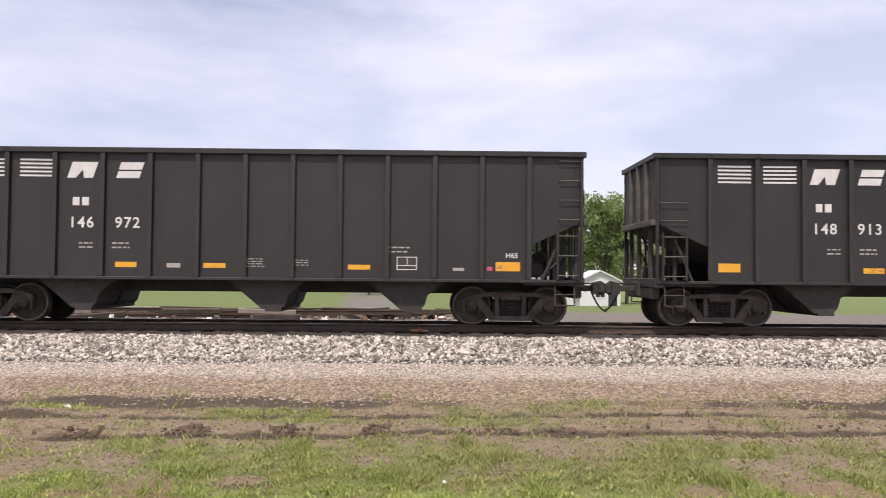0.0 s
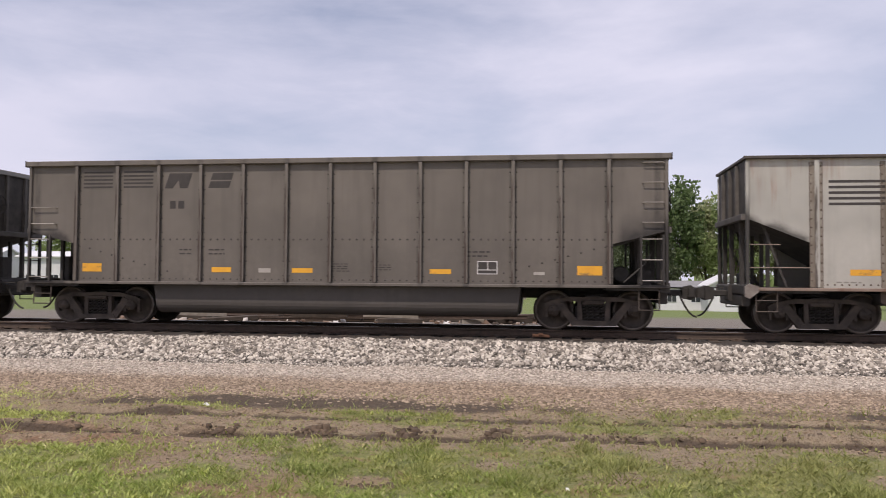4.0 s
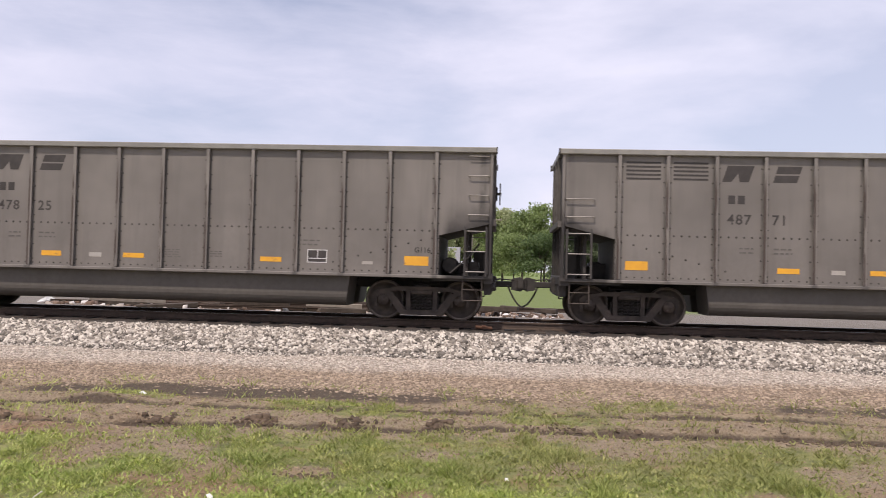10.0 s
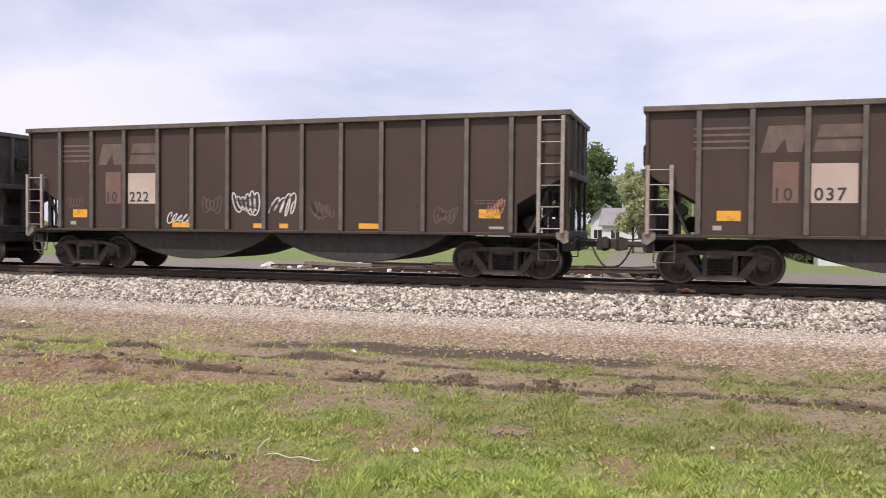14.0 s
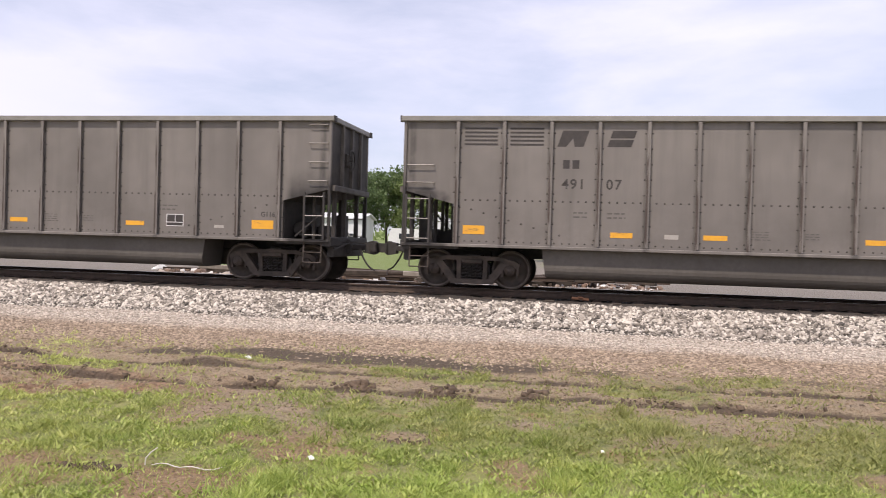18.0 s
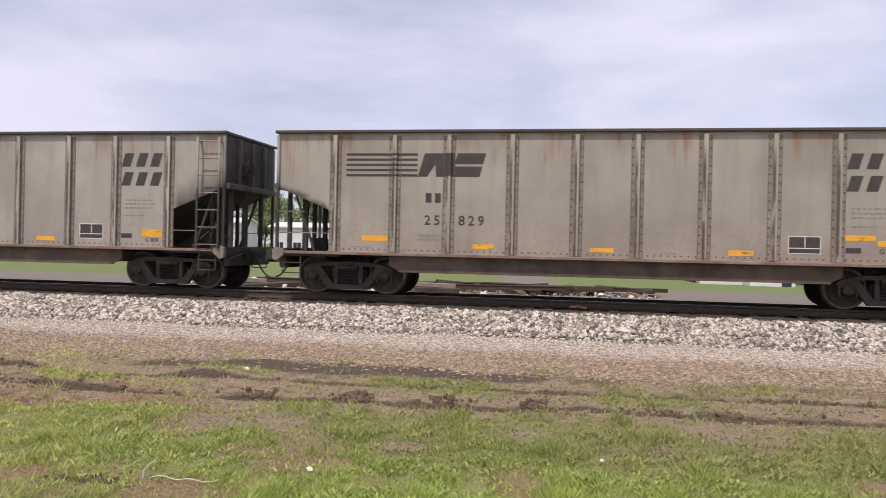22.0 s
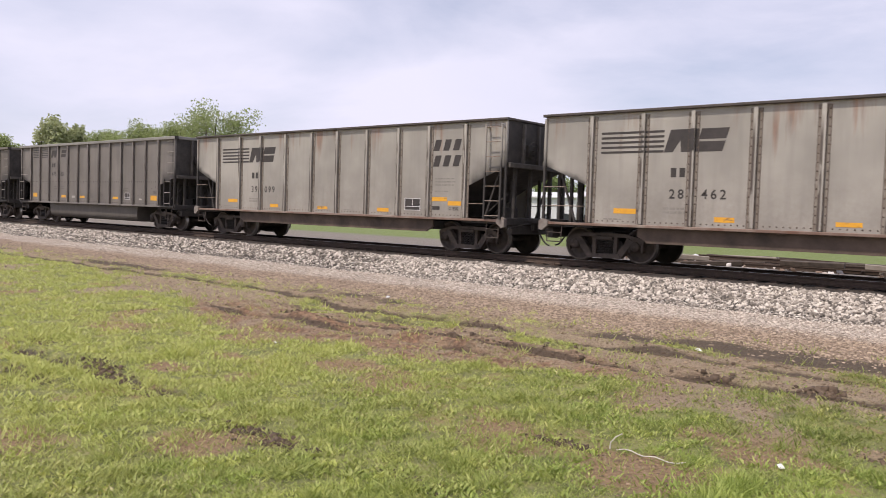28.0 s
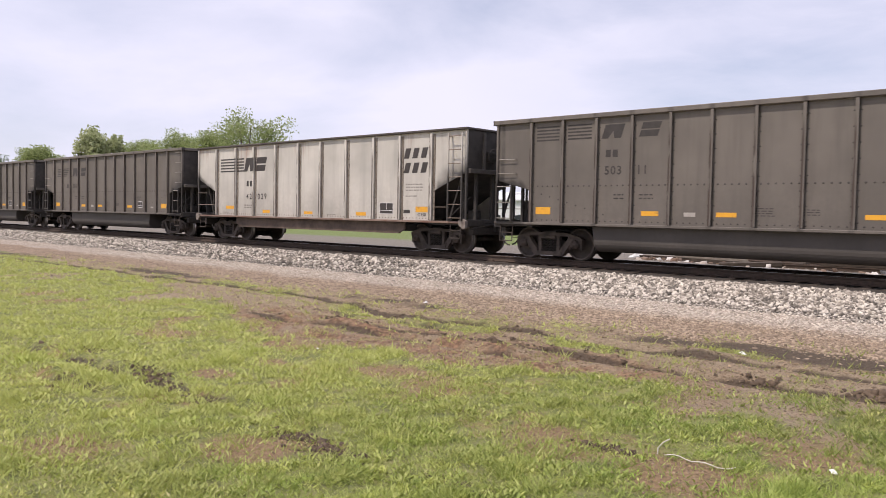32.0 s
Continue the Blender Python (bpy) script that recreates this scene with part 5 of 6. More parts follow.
def grass():
    r = np.random.RandomState(12)
    n = 760000
    az = np.radians(r.uniform(-76, 32, n))
    d = np.exp(r.uniform(math.log(4.6), math.log(34), n))
    x, y = d * np.sin(az), d * np.cos(az)
    zone = ground_zones(x, y)
    tuft = waves(x, y, 34, 6, 1.2, 5.0)
    clump = waves(x, y, 44, 9, 1.6, 9.0) + .25 * soft(-4.0, -7.0, x) - .12
    chance = np.clip(np.maximum(zone[:, 0] * (.9 + .3 * tuft) * (.42 + .75 * soft(-.45, .35, clump)), .08 + .10 * tuft), 0, 1) * (1 - np.clip(zone[:, 1], 0, 1)) * (y < 12) * np.clip(1.25 - .35 * zone[:, 3], 0, 1)
    keep = r.rand(n) < chance
    x, y, d, tuft = x[keep], y[keep], d[keep], tuft[keep]
    n = len(x)
    lush = waves(x, y, 48, 8, .9, 4.5)
    h = (.022 + .040 * r.rand(n) ** 1.6) * (1 + .45 * np.clip(tuft, -.5, 1.2) + .55 * np.clip(lush, -.6, 1.3)) * (1 + .015 * d)
    w = (.0024 + .0040 * r.rand(n) ** 2) * (.6 + d / 9) * np.where(r.rand(n) < .14, 1.7, 1.0)
    a, b = r.uniform(0, 6.28, n), r.uniform(0, 6.28, n)
    bend = h * r.uniform(.4, 1.9, n)
    z = ground_z(x, y) - .004
    t = np.empty((n, 3, 3))
    t[:, 0] = np.stack([x - w * np.cos(a), y - w * np.sin(a), z], 1)
    t[:, 1] = np.stack([x + w * np.cos(a), y + w * np.sin(a), z], 1)
    t[:, 2] = np.stack([x + bend * np.cos(b), y + bend * np.sin(b), z + h * np.where(tuft > .6, 1.25, .9)], 1)
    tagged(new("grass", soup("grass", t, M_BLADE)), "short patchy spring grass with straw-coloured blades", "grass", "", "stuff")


grass()


def lumps(name, x, y, z, size, mat, seed, label, category, flatness=.8):
    """Uneven angular lumps half sunk in the ground, joined."""
    r = np.random.RandomState(seed)
    n = len(x)
    base = np.array([(1, 0, 0), (-.5, .87, 0), (-.5, -.87, 0), (.35, .6, .75), (-.7, 0, .8), (.35, -.6, .7)], float)
    tri = np.array([(3, 4, 5), (0, 1, 3), (1, 4, 3), (1, 2, 4), (2, 5, 4), (2, 0, 5), (0, 3, 5)])
    v = base[None] * r.uniform(.62, 1.3, (n, 6, 1)) + r.uniform(-.22, .22, (n, 6, 3))
    v[:, :3, 2] -= .35
    v = v * size[:, None, None] * np.stack([r.uniform(.8, 1.7, n), np.ones(n), flatness * r.uniform(.6, 1.3, n)], -1)[:, None]
    a = r.uniform(0, 6.28, n)
    ca, sa = np.cos(a)[:, None], np.sin(a)[:, None]
    co = np.stack([v[..., 0] * ca - v[..., 1] * sa + x[:, None], v[..., 0] * sa + v[..., 1] * ca + y[:, None], v[..., 2] + z[:, None]], -1)
    f = (tri[None] + 6 * np.arange(n)[:, None, None]).reshape(-1, 3)
    tagged(new(name, indexed(name, co.reshape(-1, 3), f, mat)), label, category, "", "stuff")


def clods():
    """Dark earth thrown up along the ruts."""
    r = np.random.RandomState(23)
    n = 150000
    x, y = r.uniform(-30, 10, n), r.uniform(2.8, 11.2, n)
    keep = r.rand(n) < .9 * rut_dark(x, y) ** 1.5
    x, y = x[keep], y[keep]
    # handfuls beside the old ruts in the turf
    for cx, cy, cr, m in ((-5.48, 3.76, .15, 60), (-5.02, 3.70, .16, 55), (-3.85, 3.78, .13, 40), (-7.23, 3.85, .13, 45), (-8.46, 4.05, .18, 50), (-9.0, 4.18, .15, 40), (-10.6, 4.25, .2, 35), (-8.75, 3.25, .16, 45), (-3.55, 5.30, .12, 40), (-1.55, 6.7, .14, 12), (3.4, 8.9, .22, 60), (.9, 8.95, .16, 60)):
        x, y = np.append(x, r.normal(cx, cr * 1.2, 5 * m)), np.append(y, r.normal(cy, cr * .42, 5 * m))
    size = .006 + .026 * r.rand(len(x)) ** 4
    # larger lumps heaped along the ridge of the near rut
    xb = r.uniform(-12, 8, 9000)
    heap = waves(xb, xb * 0, 71, 8, .25, 3.0)
    xb = xb[r.rand(9000) < np.clip(heap * 1.1 - .2, .04, 1) * .45]
    yb = rut_lines(xb)[0][0] + r.normal(.10, .09, len(xb))
    x, y, size = np.append(x, xb), np.append(y, yb), np.append(size, .012 + .042 * r.rand(len(xb)) ** 2.6)
    lumps("soil_clods", x, y, ground_z(x, y) + size * .12, size, M_CLOD, 24, "dark crumbled clods of wet earth along the wheel ruts", "soil")


def gravel():
    """Fine stones in front of the ballast."""
    r = np.random.RandomState(29)
    n = 90000
    x = np.where(r.rand(n) < .7, r.uniform(-13, 9, n), r.uniform(-34, -13, n))
    y = 10.7 + 5.0 * r.rand(n)
    keep = r.rand(n) < np.clip(ground_zones(x, y)[:, 3] + .06, 0, 1)
    x, y = x[keep], y[keep]
    size = .010 + .024 * r.rand(len(x)) ** 2.2
    lumps("fine_gravel", x, y, ground_z(x, y) + size * .05, size, M_GRIT, 30, "fine pale tan gravel beside the ballast", "gravel", .6)


def grit_material():
    k = Nodes("tan_grit")
    g = k.n("ShaderNodeNewGeometry")
    tan = k.ramp(g.outputs["Random Per Island"], 0, 1, (.15, .110, .076, 1), (.47, .365, .265, 1))
    pale = k.ramp(g.outputs["Random Per Island"], 0, 1, (.22, .185, .150, 1), (.66, .58, .49, 1))
    col = k.mix(k.axis(1, 13.0, 14.3), tan, pale)
    return k.done(col, .9)


M_GRIT = grit_material()
M_CLOD = plain("wet_earth", (.058, .040, .027), (.165, .115, .076), 14.0, .95, 0, .5)
def crumbs():
    """Dry crumbs and pebbles all over the bare soil."""
    r = np.random.RandomState(37)
    n = 110000
    x = np.where(r.rand(n) < .75, r.uniform(-13, 7, n), r.uniform(-28, -13, n))
    y = 3.0 + 8.5 * r.rand(n) ** .6
    z = ground_zones(x, y)
    keep = r.rand(n) < np.clip(1.0 - z[:, 0] * 1.15, 0, 1) * np.clip(1.2 - z[:, 3], 0, 1) * (z[:, 1] < .5)
    x, y = x[keep], y[keep]
    size = .005 + .016 * r.rand(len(x)) ** 3
    lumps("soil_crumbs", x, y, ground_z(x, y) + size * .03, size, M_CRUMB, 38, "dry brown crumbs and pebbles on the bare soil", "soil", .6)


def crumb_material():
    k = Nodes("dry_crumbs")
    g = k.n("ShaderNodeNewGeometry")
    return k.done(k.ramp(g.outputs["Random Per Island"], 0, 1, (.10, .070, .043, 1), (.40, .295, .190, 1)), .95)


def leafy():
    """Broader blades and small weeds among the grass."""
    r = np.random.RandomState(41)
    n = 130000
    az, d = np.radians(r.uniform(-76, 32, n)), np.exp(r.uniform(math.log(4.6), math.log(15), n))
    x, y = d * np.sin(az), d * np.cos(az)
    z = ground_zones(x, y)
    clump = waves(x, y, 46, 9, 2.0, 10.0)
    keep = (r.rand(n) < z[:, 0] * soft(-.2, .7, clump)) & (y < 11)
    x, y, d = x[keep], y[keep], d[keep]
    n = len(x)
    h, w = .020 + .032 * r.rand(n), (.005 + .007 * r.rand(n)) * (.6 + d / 14)
    a, b = r.uniform(0, 6.28, n), r.uniform(0, 6.28, n)
    z0 = ground_z(x, y)
    co = np.empty((n, 4, 3))
    reach = h * r.uniform(.5, 1.6, n)
    for i, (u, v, t) in enumerate(((0, 0, 0), (.55, .5, .75), (1, 0, 1), (.55, -.5, .75))):
        co[:, i] = np.stack([x + u * reach * np.cos(a) - v * w * 2 * np.sin(a), y + u * reach * np.sin(a) + v * w * 2 * np.cos(a), z0 + h * t], 1)
    f = (np.array([(0, 1, 2), (0, 2, 3)])[None] + 4 * np.arange(n)[:, None, None]).reshape(-1, 3)
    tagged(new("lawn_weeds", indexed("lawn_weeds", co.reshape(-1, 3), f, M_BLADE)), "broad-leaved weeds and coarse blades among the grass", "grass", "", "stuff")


M_CRUMB = crumb_material()
clods()
gravel()
crumbs()
leafy()


def rough_lawn():
    """Coarser grass round and behind the standpoint."""
    r = np.random.RandomState(47)
    n = 190000
    a, d = r.uniform(-math.pi, math.pi, n), 13.0 * r.rand(n) ** .5
    x, y = d * np.sin(a), d * np.cos(a)
    fan = (a > radians(-76)) & (a < radians(32)) & (d > 4.6)
    keep = (~fan) & (y < 7.5) & (r.rand(n) < .45 + .5 * waves(x, y, 34, 6, 1.2, 5.0))
    x, y, d = x[keep], y[keep], d[keep]
    n = len(x)
    h, w = .025 + .035 * r.rand(n), .004 + .006 * r.rand(n)
    a, b = r.uniform(0, 6.28, n), r.uniform(0, 6.28, n)
    z, bend = ground_z(x, y) - .004, h * r.uniform(.4, 1.6, n)
    t = np.empty((n, 3, 3))
    t[:, 0] = np.stack([x - w * np.cos(a), y - w * np.sin(a), z], 1)
    t[:, 1] = np.stack([x + w * np.cos(a), y + w * np.sin(a), z], 1)
    t[:, 2] = np.stack([x + bend * np.cos(b), y + bend * np.sin(b), z + h], 1)
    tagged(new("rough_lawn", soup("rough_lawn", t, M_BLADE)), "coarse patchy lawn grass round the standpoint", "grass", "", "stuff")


rough_lawn()

# ---- beyond the track ----
def leaf_material(name, a, b):
    k = Nodes(name)
    g = k.n("ShaderNodeNewGeometry")
    col = k.ramp(g.outputs["Random Per Island"], 0, 1, (*a, 1), (*b, 1))
    tr = k.n("ShaderNodeBsdfTranslucent")
    k.link(col, tr.inputs[0])
    mx = k.n("ShaderNodeMixShader")
    mx.inputs[0].default_value = .45
    k.done(col, .6)
    k.link(k.b.outputs[0], mx.inputs[1])
    k.link(tr.outputs[0], mx.inputs[2])
    k.link(mx.outputs[0], k.t.nodes["Material Output"].inputs[0])
    return k.m


M_LEAF = leaf_material("fresh_leaves", (.17, .235, .075), (.32, .39, .155))
M_LEAF3 = leaf_material("sunlit_leaves", (.25, .31, .115), (.42, .47, .21))
M_LEAF2 = leaf_material("pale_spring_leaves", (.34, .385, .19), (.52, .54, .32))
M_LEAF4 = leaf_material("dark_leaves", (.085, .135, .05), (.18, .245, .095))
M_FIR = leaf_material("cedar_needles", (.065, .090, .045), (.145, .175, .085))
M_BARK = plain("bark", (.10, .08, .06), (.18, .15, .12), 7.0, .95, 0, .5, .03)
M_SIDING = plain("white_siding", (.74, .74, .75), (.66, .66, .67), 2.0, .6, 0, .05)
M_ROOF = plain("grey_shingles", (.20, .20, .21), (.29, .28, .28), 5.0, .9, 0, .3)
M_WROOF = plain("white_metal_roof", (.76, .76, .77), (.68, .68, .70), 1.0, .5, 0, .05)
M_PANE = plain("dark_window", (.03, .035, .04), (.05, .055, .06), 2.0, .15, 0, .0)
M_POLE = plain("weathered_pole_timber", (.34, .30, .25), (.24, .20, .16), 6.0, .9, 0, .3)
M_TWINE = plain("weathered_twine", (.68, .65, .58), (.54, .50, .43), 9.0, .8, 0, .2)
M_PLASTIC = plain("white_plastic", (.78, .78, .77), (.66, .65, .63), 6.0, .5, 0, .3)
M_CARPAINT = plain("dark_car_paint", (.03, .032, .038), (.05, .05, .055), 3.0, .3, .2, .0)


def land(x, y):
    return float(ground_z(np.array([x]), np.array([y]))[0])


def polar(az, d):
    return d * math.sin(radians(az)), d * math.cos(radians(az))


def tree(x, y, height, width, mat, kind, seed, label, category="tree", leaves=5200):
    r = np.random.RandomState(seed)
    t = tagged(new(category.replace(" ", "_")), label, category, "trees beyond the track")
    t.matrix_world = Matrix.Translation((x, y, land(x, y) - .1))
    g = Geo()
    tips = []
    top = height * (.96 if kind == "fir" else .58)
    rad = max(.10, height * .016)
    steps = 6
    pts = [Vector((r.uniform(-.02, .02) * height * i / steps, r.uniform(-.02, .02) * height * i / steps, top * i / steps)) for i in range(steps + 1)]
    for i in range(steps):
        g.tube(pts[i], pts[i + 1], rad * (1 - .8 * i / steps), 7)
    if kind != "fir":
        for i in range(26):
            a, el = r.uniform(0, 6.28), r.uniform(-.55, 1.35)
            s = pts[r.randint(2, steps + 1)]
            q = r.uniform(.72, 1.0)
            e = Vector((math.cos(a) * math.cos(el) * width * .42 * q, math.sin(a) * math.cos(el) * width * .42 * q, height * (.50 + .43 * q * math.sin(el))))
            g.tube(s, e, rad * .26, 5)
            tips.append(e)
            for j in range(2):
                e2 = e + Vector((r.uniform(-.14, .14) * width, r.uniform(-.14, .14) * width, r.uniform(-.06, .07) * height))
                g.tube(e, e2, rad * .12, 4)
                tips.append(e2)
            tips.append(s.lerp(e, .6))
    part("trunk", g.mesh("trunk", M_BARK), t)
    n = leaves
    if kind == "fir":
        # drooping boughs in loose whorls
        m, n = 320, 3 * leaves
        bz = height * (.05 + .93 * (1 - r.rand(m) ** .62))
        bl = width * .5 * (1 - .93 * (bz / height) ** 1.15) * r.uniform(.62, 1.12, m)
        ba = r.uniform(0, 6.28, m)
        k = r.randint(0, m, n)
        u = r.rand(n) ** .55
        rr = bl[k] * u
        side = r.normal(0, 1, n) * .20 * bl[k] * (1.2 - u)
        c = np.stack([rr * np.cos(ba[k]) - side * np.sin(ba[k]), rr * np.sin(ba[k]) + side * np.cos(ba[k]), bz[k] - .30 * rr * u + r.normal(0, .16, n)], 1)
    else:
        tp = np.array([tuple(p) for p in tips])
        thin = .055 if mat is M_LEAF2 else .072
        c = tp[r.randint(0, len(tp), n)] + np.clip(r.normal(0, 1, (n, 3)), -1.5, 1.5) * np.array([width * thin, width * thin, height * .042])
    s = (height * .011 + .07) * (.75 if n < 10000 else .46) * r.uniform(.6, 1.5, n)
    d1, d2 = r.normal(0, 1, (n, 3)), r.normal(0, 1, (n, 3))
    d1 /= np.linalg.norm(d1, axis=1)[:, None]
    d2 /= np.linalg.norm(d2, axis=1)[:, None]
    tri = np.empty((n, 2, 3, 3))
    tri[:, 0, 0], tri[:, 0, 1], tri[:, 0, 2] = c - d1 * s[:, None], c + d1 * s[:, None], c + d2 * s[:, None]
    tri[:, 1, 0], tri[:, 1, 1], tri[:, 1, 2] = c + d1 * s[:, None], c - d1 * s[:, None], c - d2 * s[:, None]
    part("crown", soup("crown", tri, mat), t)
    return t


# heading, distance, elevation of the tip, width, leaf, kind
EAST_TREES = [
    (11.8, 112, 6.0, 8, "M", "round"),
    (13.4, 116, 5.7, 9, "L", "round"),
    (16.2, 120, 5.5, 10, "M", "round"),
    (18.4, 122, 4.6, 9, "L", "round"),
    (21.0, 124, 3.4, 9, "M", "round"),
    (10.1, 118, 5.9, 8, "L", "round"),
    (8.1, 112, 7.4, 8, "D", "round"),
    (5.4, 100, 7.1, 9.5, "F", "fir"),
    (7.0, 106, 6.2, 7.5, "F", "fir"),
]
MID_TREES = [
    (3.1, 118, 4.8, 8, "M", "round"),
    (1.6, 116, 4.5, 8, "M", "round"),
    (0.2, 122, 4.6, 9, "L", "round"),
    (-1.5, 120, 4.9, 9, "M", "round"),
    (-3.0, 118, 4.3, 8, "L", "round"),
    (1.0, 108, 2.8, 9, "M", "round"),
    (2.9, 106, 2.9, 9, "D", "round"),
    (-4.6, 74, 4.6, 3.4, "L", "round"),
    (-5.4, 116, 4.4, 8, "L", "round"),
    (-7.4, 112, 6.4, 7, "D", "round"),
    (-10.4, 108, 6.0, 7, "M", "round"),
]
WEST_TREES = [
    (-11.4, 116, 4.0, 9, "M", "round"),
    (-13.0, 116, 4.6, 8, "M", "round"),
    (-14.8, 118, 5.2, 9, "D", "round"),
    (-17.2, 112, 4.9, 9, "D", "round"),
    (-19.4, 118, 4.5, 9, "M", "round"),
    (-23, 125, 4.2, 10, "M", "round"),
    (-27.5, 128, 3.0, 10, "M", "round"),
    (-33, 128, 3.0, 10, "M", "round"),
]
FAR_WEST_TREES = [
    (-56.9, 108, 6.8, 12.0, "M", "round"),
    (-59.4, 114, 5.6, 7.5, "M", "round"),
    (-61.3, 118, 5.2, 10, "M", "round"),
    (-63.4, 124, 4.8, 9.5, "M", "round"),
    (-66.8, 112, 5.4, 6.5, "L", "round"),
    (-65.2, 114, 5.0, 3.6, "L", "round"),
    (-69.6, 128, 4.0, 7, "M", "round"),
    (-73.2, 135, 4.1, 11, "D", "round"),
    (-77.0, 135, 3.9, 11, "M", "round"),
]
for n, (az, d, el, w, lf, kind) in enumerate(EAST_TREES + MID_TREES + WEST_TREES + FAR_WEST_TREES):
    x, y = polar(az, d)
    h = 1.75 + d * math.tan(radians(el)) - land(x, y)
    mat = {"M": M_LEAF3 if az < -50 else M_LEAF, "L": M_LEAF2, "D": M_LEAF4, "F": M_FIR}[lf]
    tree(x, y, h, w, mat, kind, 40 + n, {"M": "broad leafy green tree in fresh spring leaf", "L": "pale thinly leafed spring tree", "D": "dense dark green leafy tree", "F": "dark green broad cedar with drooping boughs"}[lf], "fir tree" if kind == "fir" else "tree", 9500 if az < -50 and lf == "L" else 26000 if az < -50 else 9000)


def far_woods():
    r = np.random.RandomState(5)
    n = 14000
    a = np.radians(r.uniform(-100, 60, n))
    d = r.uniform(300, 360, n)
    c = np.stack([d * np.sin(a), d * np.cos(a), -4 + 9 * r.rand(n) * (.7 + .4 * np.sin(a * 37) * np.sin(a * 91))], 1)
    s = r.uniform(.7, 1.8, n)
    d1, d2 = r.normal(0, 1, (n, 3)), r.normal(0, 1, (n, 3))
    t = np.stack([c - d1 * s[:, None], c + d1 * s[:, None], c + d2 * s[:, None]], 1)
    tagged(new("far_woods", soup("far_woods", t, M_LEAF)), "low belt of distant trees", "woods", "", "stuff")


far_woods()


def house(az, d, width, depth, eave, ridge, wall, roof, label, gable=True, windows=3, name="house"):
    """A plain house facing the track: walls, gable roof with overhang, windows and a door."""
    x, y = polar(az, d)
    h = tagged(new(name), label, "house")
    h.matrix_world = Matrix.Translation((x, y, land(x, y) - .15)) @ Matrix.Rotation(radians(-az * .3), 4, "Z")
    w, t = width / 2, depth
    g = Geo()
    if gable:
        g.prism([(-w, 0), (w, 0), (w, eave), (0, ridge), (-w, eave)], 0, t)
    else:
        g.box(-w, w, 0, t, 0, eave)
        for s in (-1, 1):
            g.add([(s * w, 0, eave), (s * w, t, eave), (s * w, t / 2, ridge)], [(0, 1, 2)])
    part("wall", g.mesh("wall", wall), h)
    o, th = .35, .14
    for s in (-1, 1):
        q = Geo()
        if gable:
            k = (ridge - eave) / w
            p = [(0, ridge + .02), (s * (w + o), eave - k * o + .02), (s * (w + o), eave - k * o + .02 + th), (0, ridge + .02 + th)]
            q.prism(p if s < 0 else p[::-1], -o, t + o)
        else:
            k = (ridge - eave) / (t / 2)
            yy = -o if s < 0 else t + o
            p = [(yy, eave - k * o + .02), (t / 2, ridge + .02), (t / 2, ridge + .02 + th), (yy, eave - k * o + .02 + th)]
            q.prism_x(p if s < 0 else p[::-1], -w - o, w + o)
        part("roof_slope", q.mesh("roof_slope", roof), h)
    for i in range(windows):
        cx = -w + width * (i + .5) / windows
        win = part("window", Geo().box(cx - .55, cx + .55, -.04, .02, 1.0, 2.15, c=.02).mesh("window_frame", M_SIDING), h)
        part("pane", Geo().box(cx - .46, cx - .03, -.06, -.035, 1.08, 2.07).box(cx + .03, cx + .46, -.06, -.035, 1.08, 2.07).mesh("pane", M_PANE), win)
    part("door", Geo().box(w * .62 - .45, w * .62 + .45, -.05, .02, .15, 2.15, c=.02).mesh("door", M_PANE), h)
    return h


house(11.6, 86, 4.2, 9, 2.7, 3.75, M_SIDING, M_WROOF, "small white gabled house with a pale roof", True, 1)
house(9.4, 92, 7.5, 7, 2.6, 3.2, M_SIDING, M_ROOF, "long low white house with a shallow roof", False, 3)
house(-6.5, 98, 3.4, 8, 3.2, 5.0, M_SIDING, M_ROOF, "pale two-storey gabled house among trees", True, 2)
house(-4.9, 94, 6.0, 7, 2.6, 4.5, M_SIDING, M_ROOF, "pale house with a broad grey shingle roof", False, 2)
house(-28.4, 96, 12.5, 8, 4.2, 4.8, M_SIDING, M_WROOF, "long low white building", False, 4)
house(-33.6, 98, 7.5, 8, 4.0, 4.6, M_SIDING, M_WROOF, "white flat-fronted building near the trees", False, 3)
house(-38.6, 104, 6.0, 8, 4.0, 5.0, M_SIDING, M_WROOF, "white building with pale metal roof", False, 2)
house(-19.6, 100, 11.0, 8, 3.9, 4.5, M_SIDING, M_WROOF, "white building with small dark windows", False, 5)
house(-11.3, 100, 4.4, 8, 3.2, 5.0, M_SIDING, M_WROOF, "small gabled house with a pale roof", True, 1)


def camper(az, d):
    x, y = polar(az, d)
    c = tagged(new("camper_trailer"), "white camper trailer parked before the trees", "trailer")
    c.matrix_world = Matrix.Translation((x, y, land(x, y)))
    part("body", Geo().prism([(-2.3, .5), (2.3, .5), (2.4, 1.2), (2.2, 2.6), (-2.1, 2.7), (-2.5, 1.6)], -1.1, 1.1).mesh("body", M_PLASTIC), c)
    part("window", Geo().box(-1.2, .2, -1.13, -1.09, 1.5, 2.1).mesh("window", M_PANE), c)
    for s in (-.5, .5):
        part("wheel", Geo().lathe_y([(0, -1.12), (.2, -1.12), (.34, -1.08), (.34, -.9), (0, -.9)], 16, s, .34).mesh("wheel", M_DARK), c)


camper(-13.0, 92)


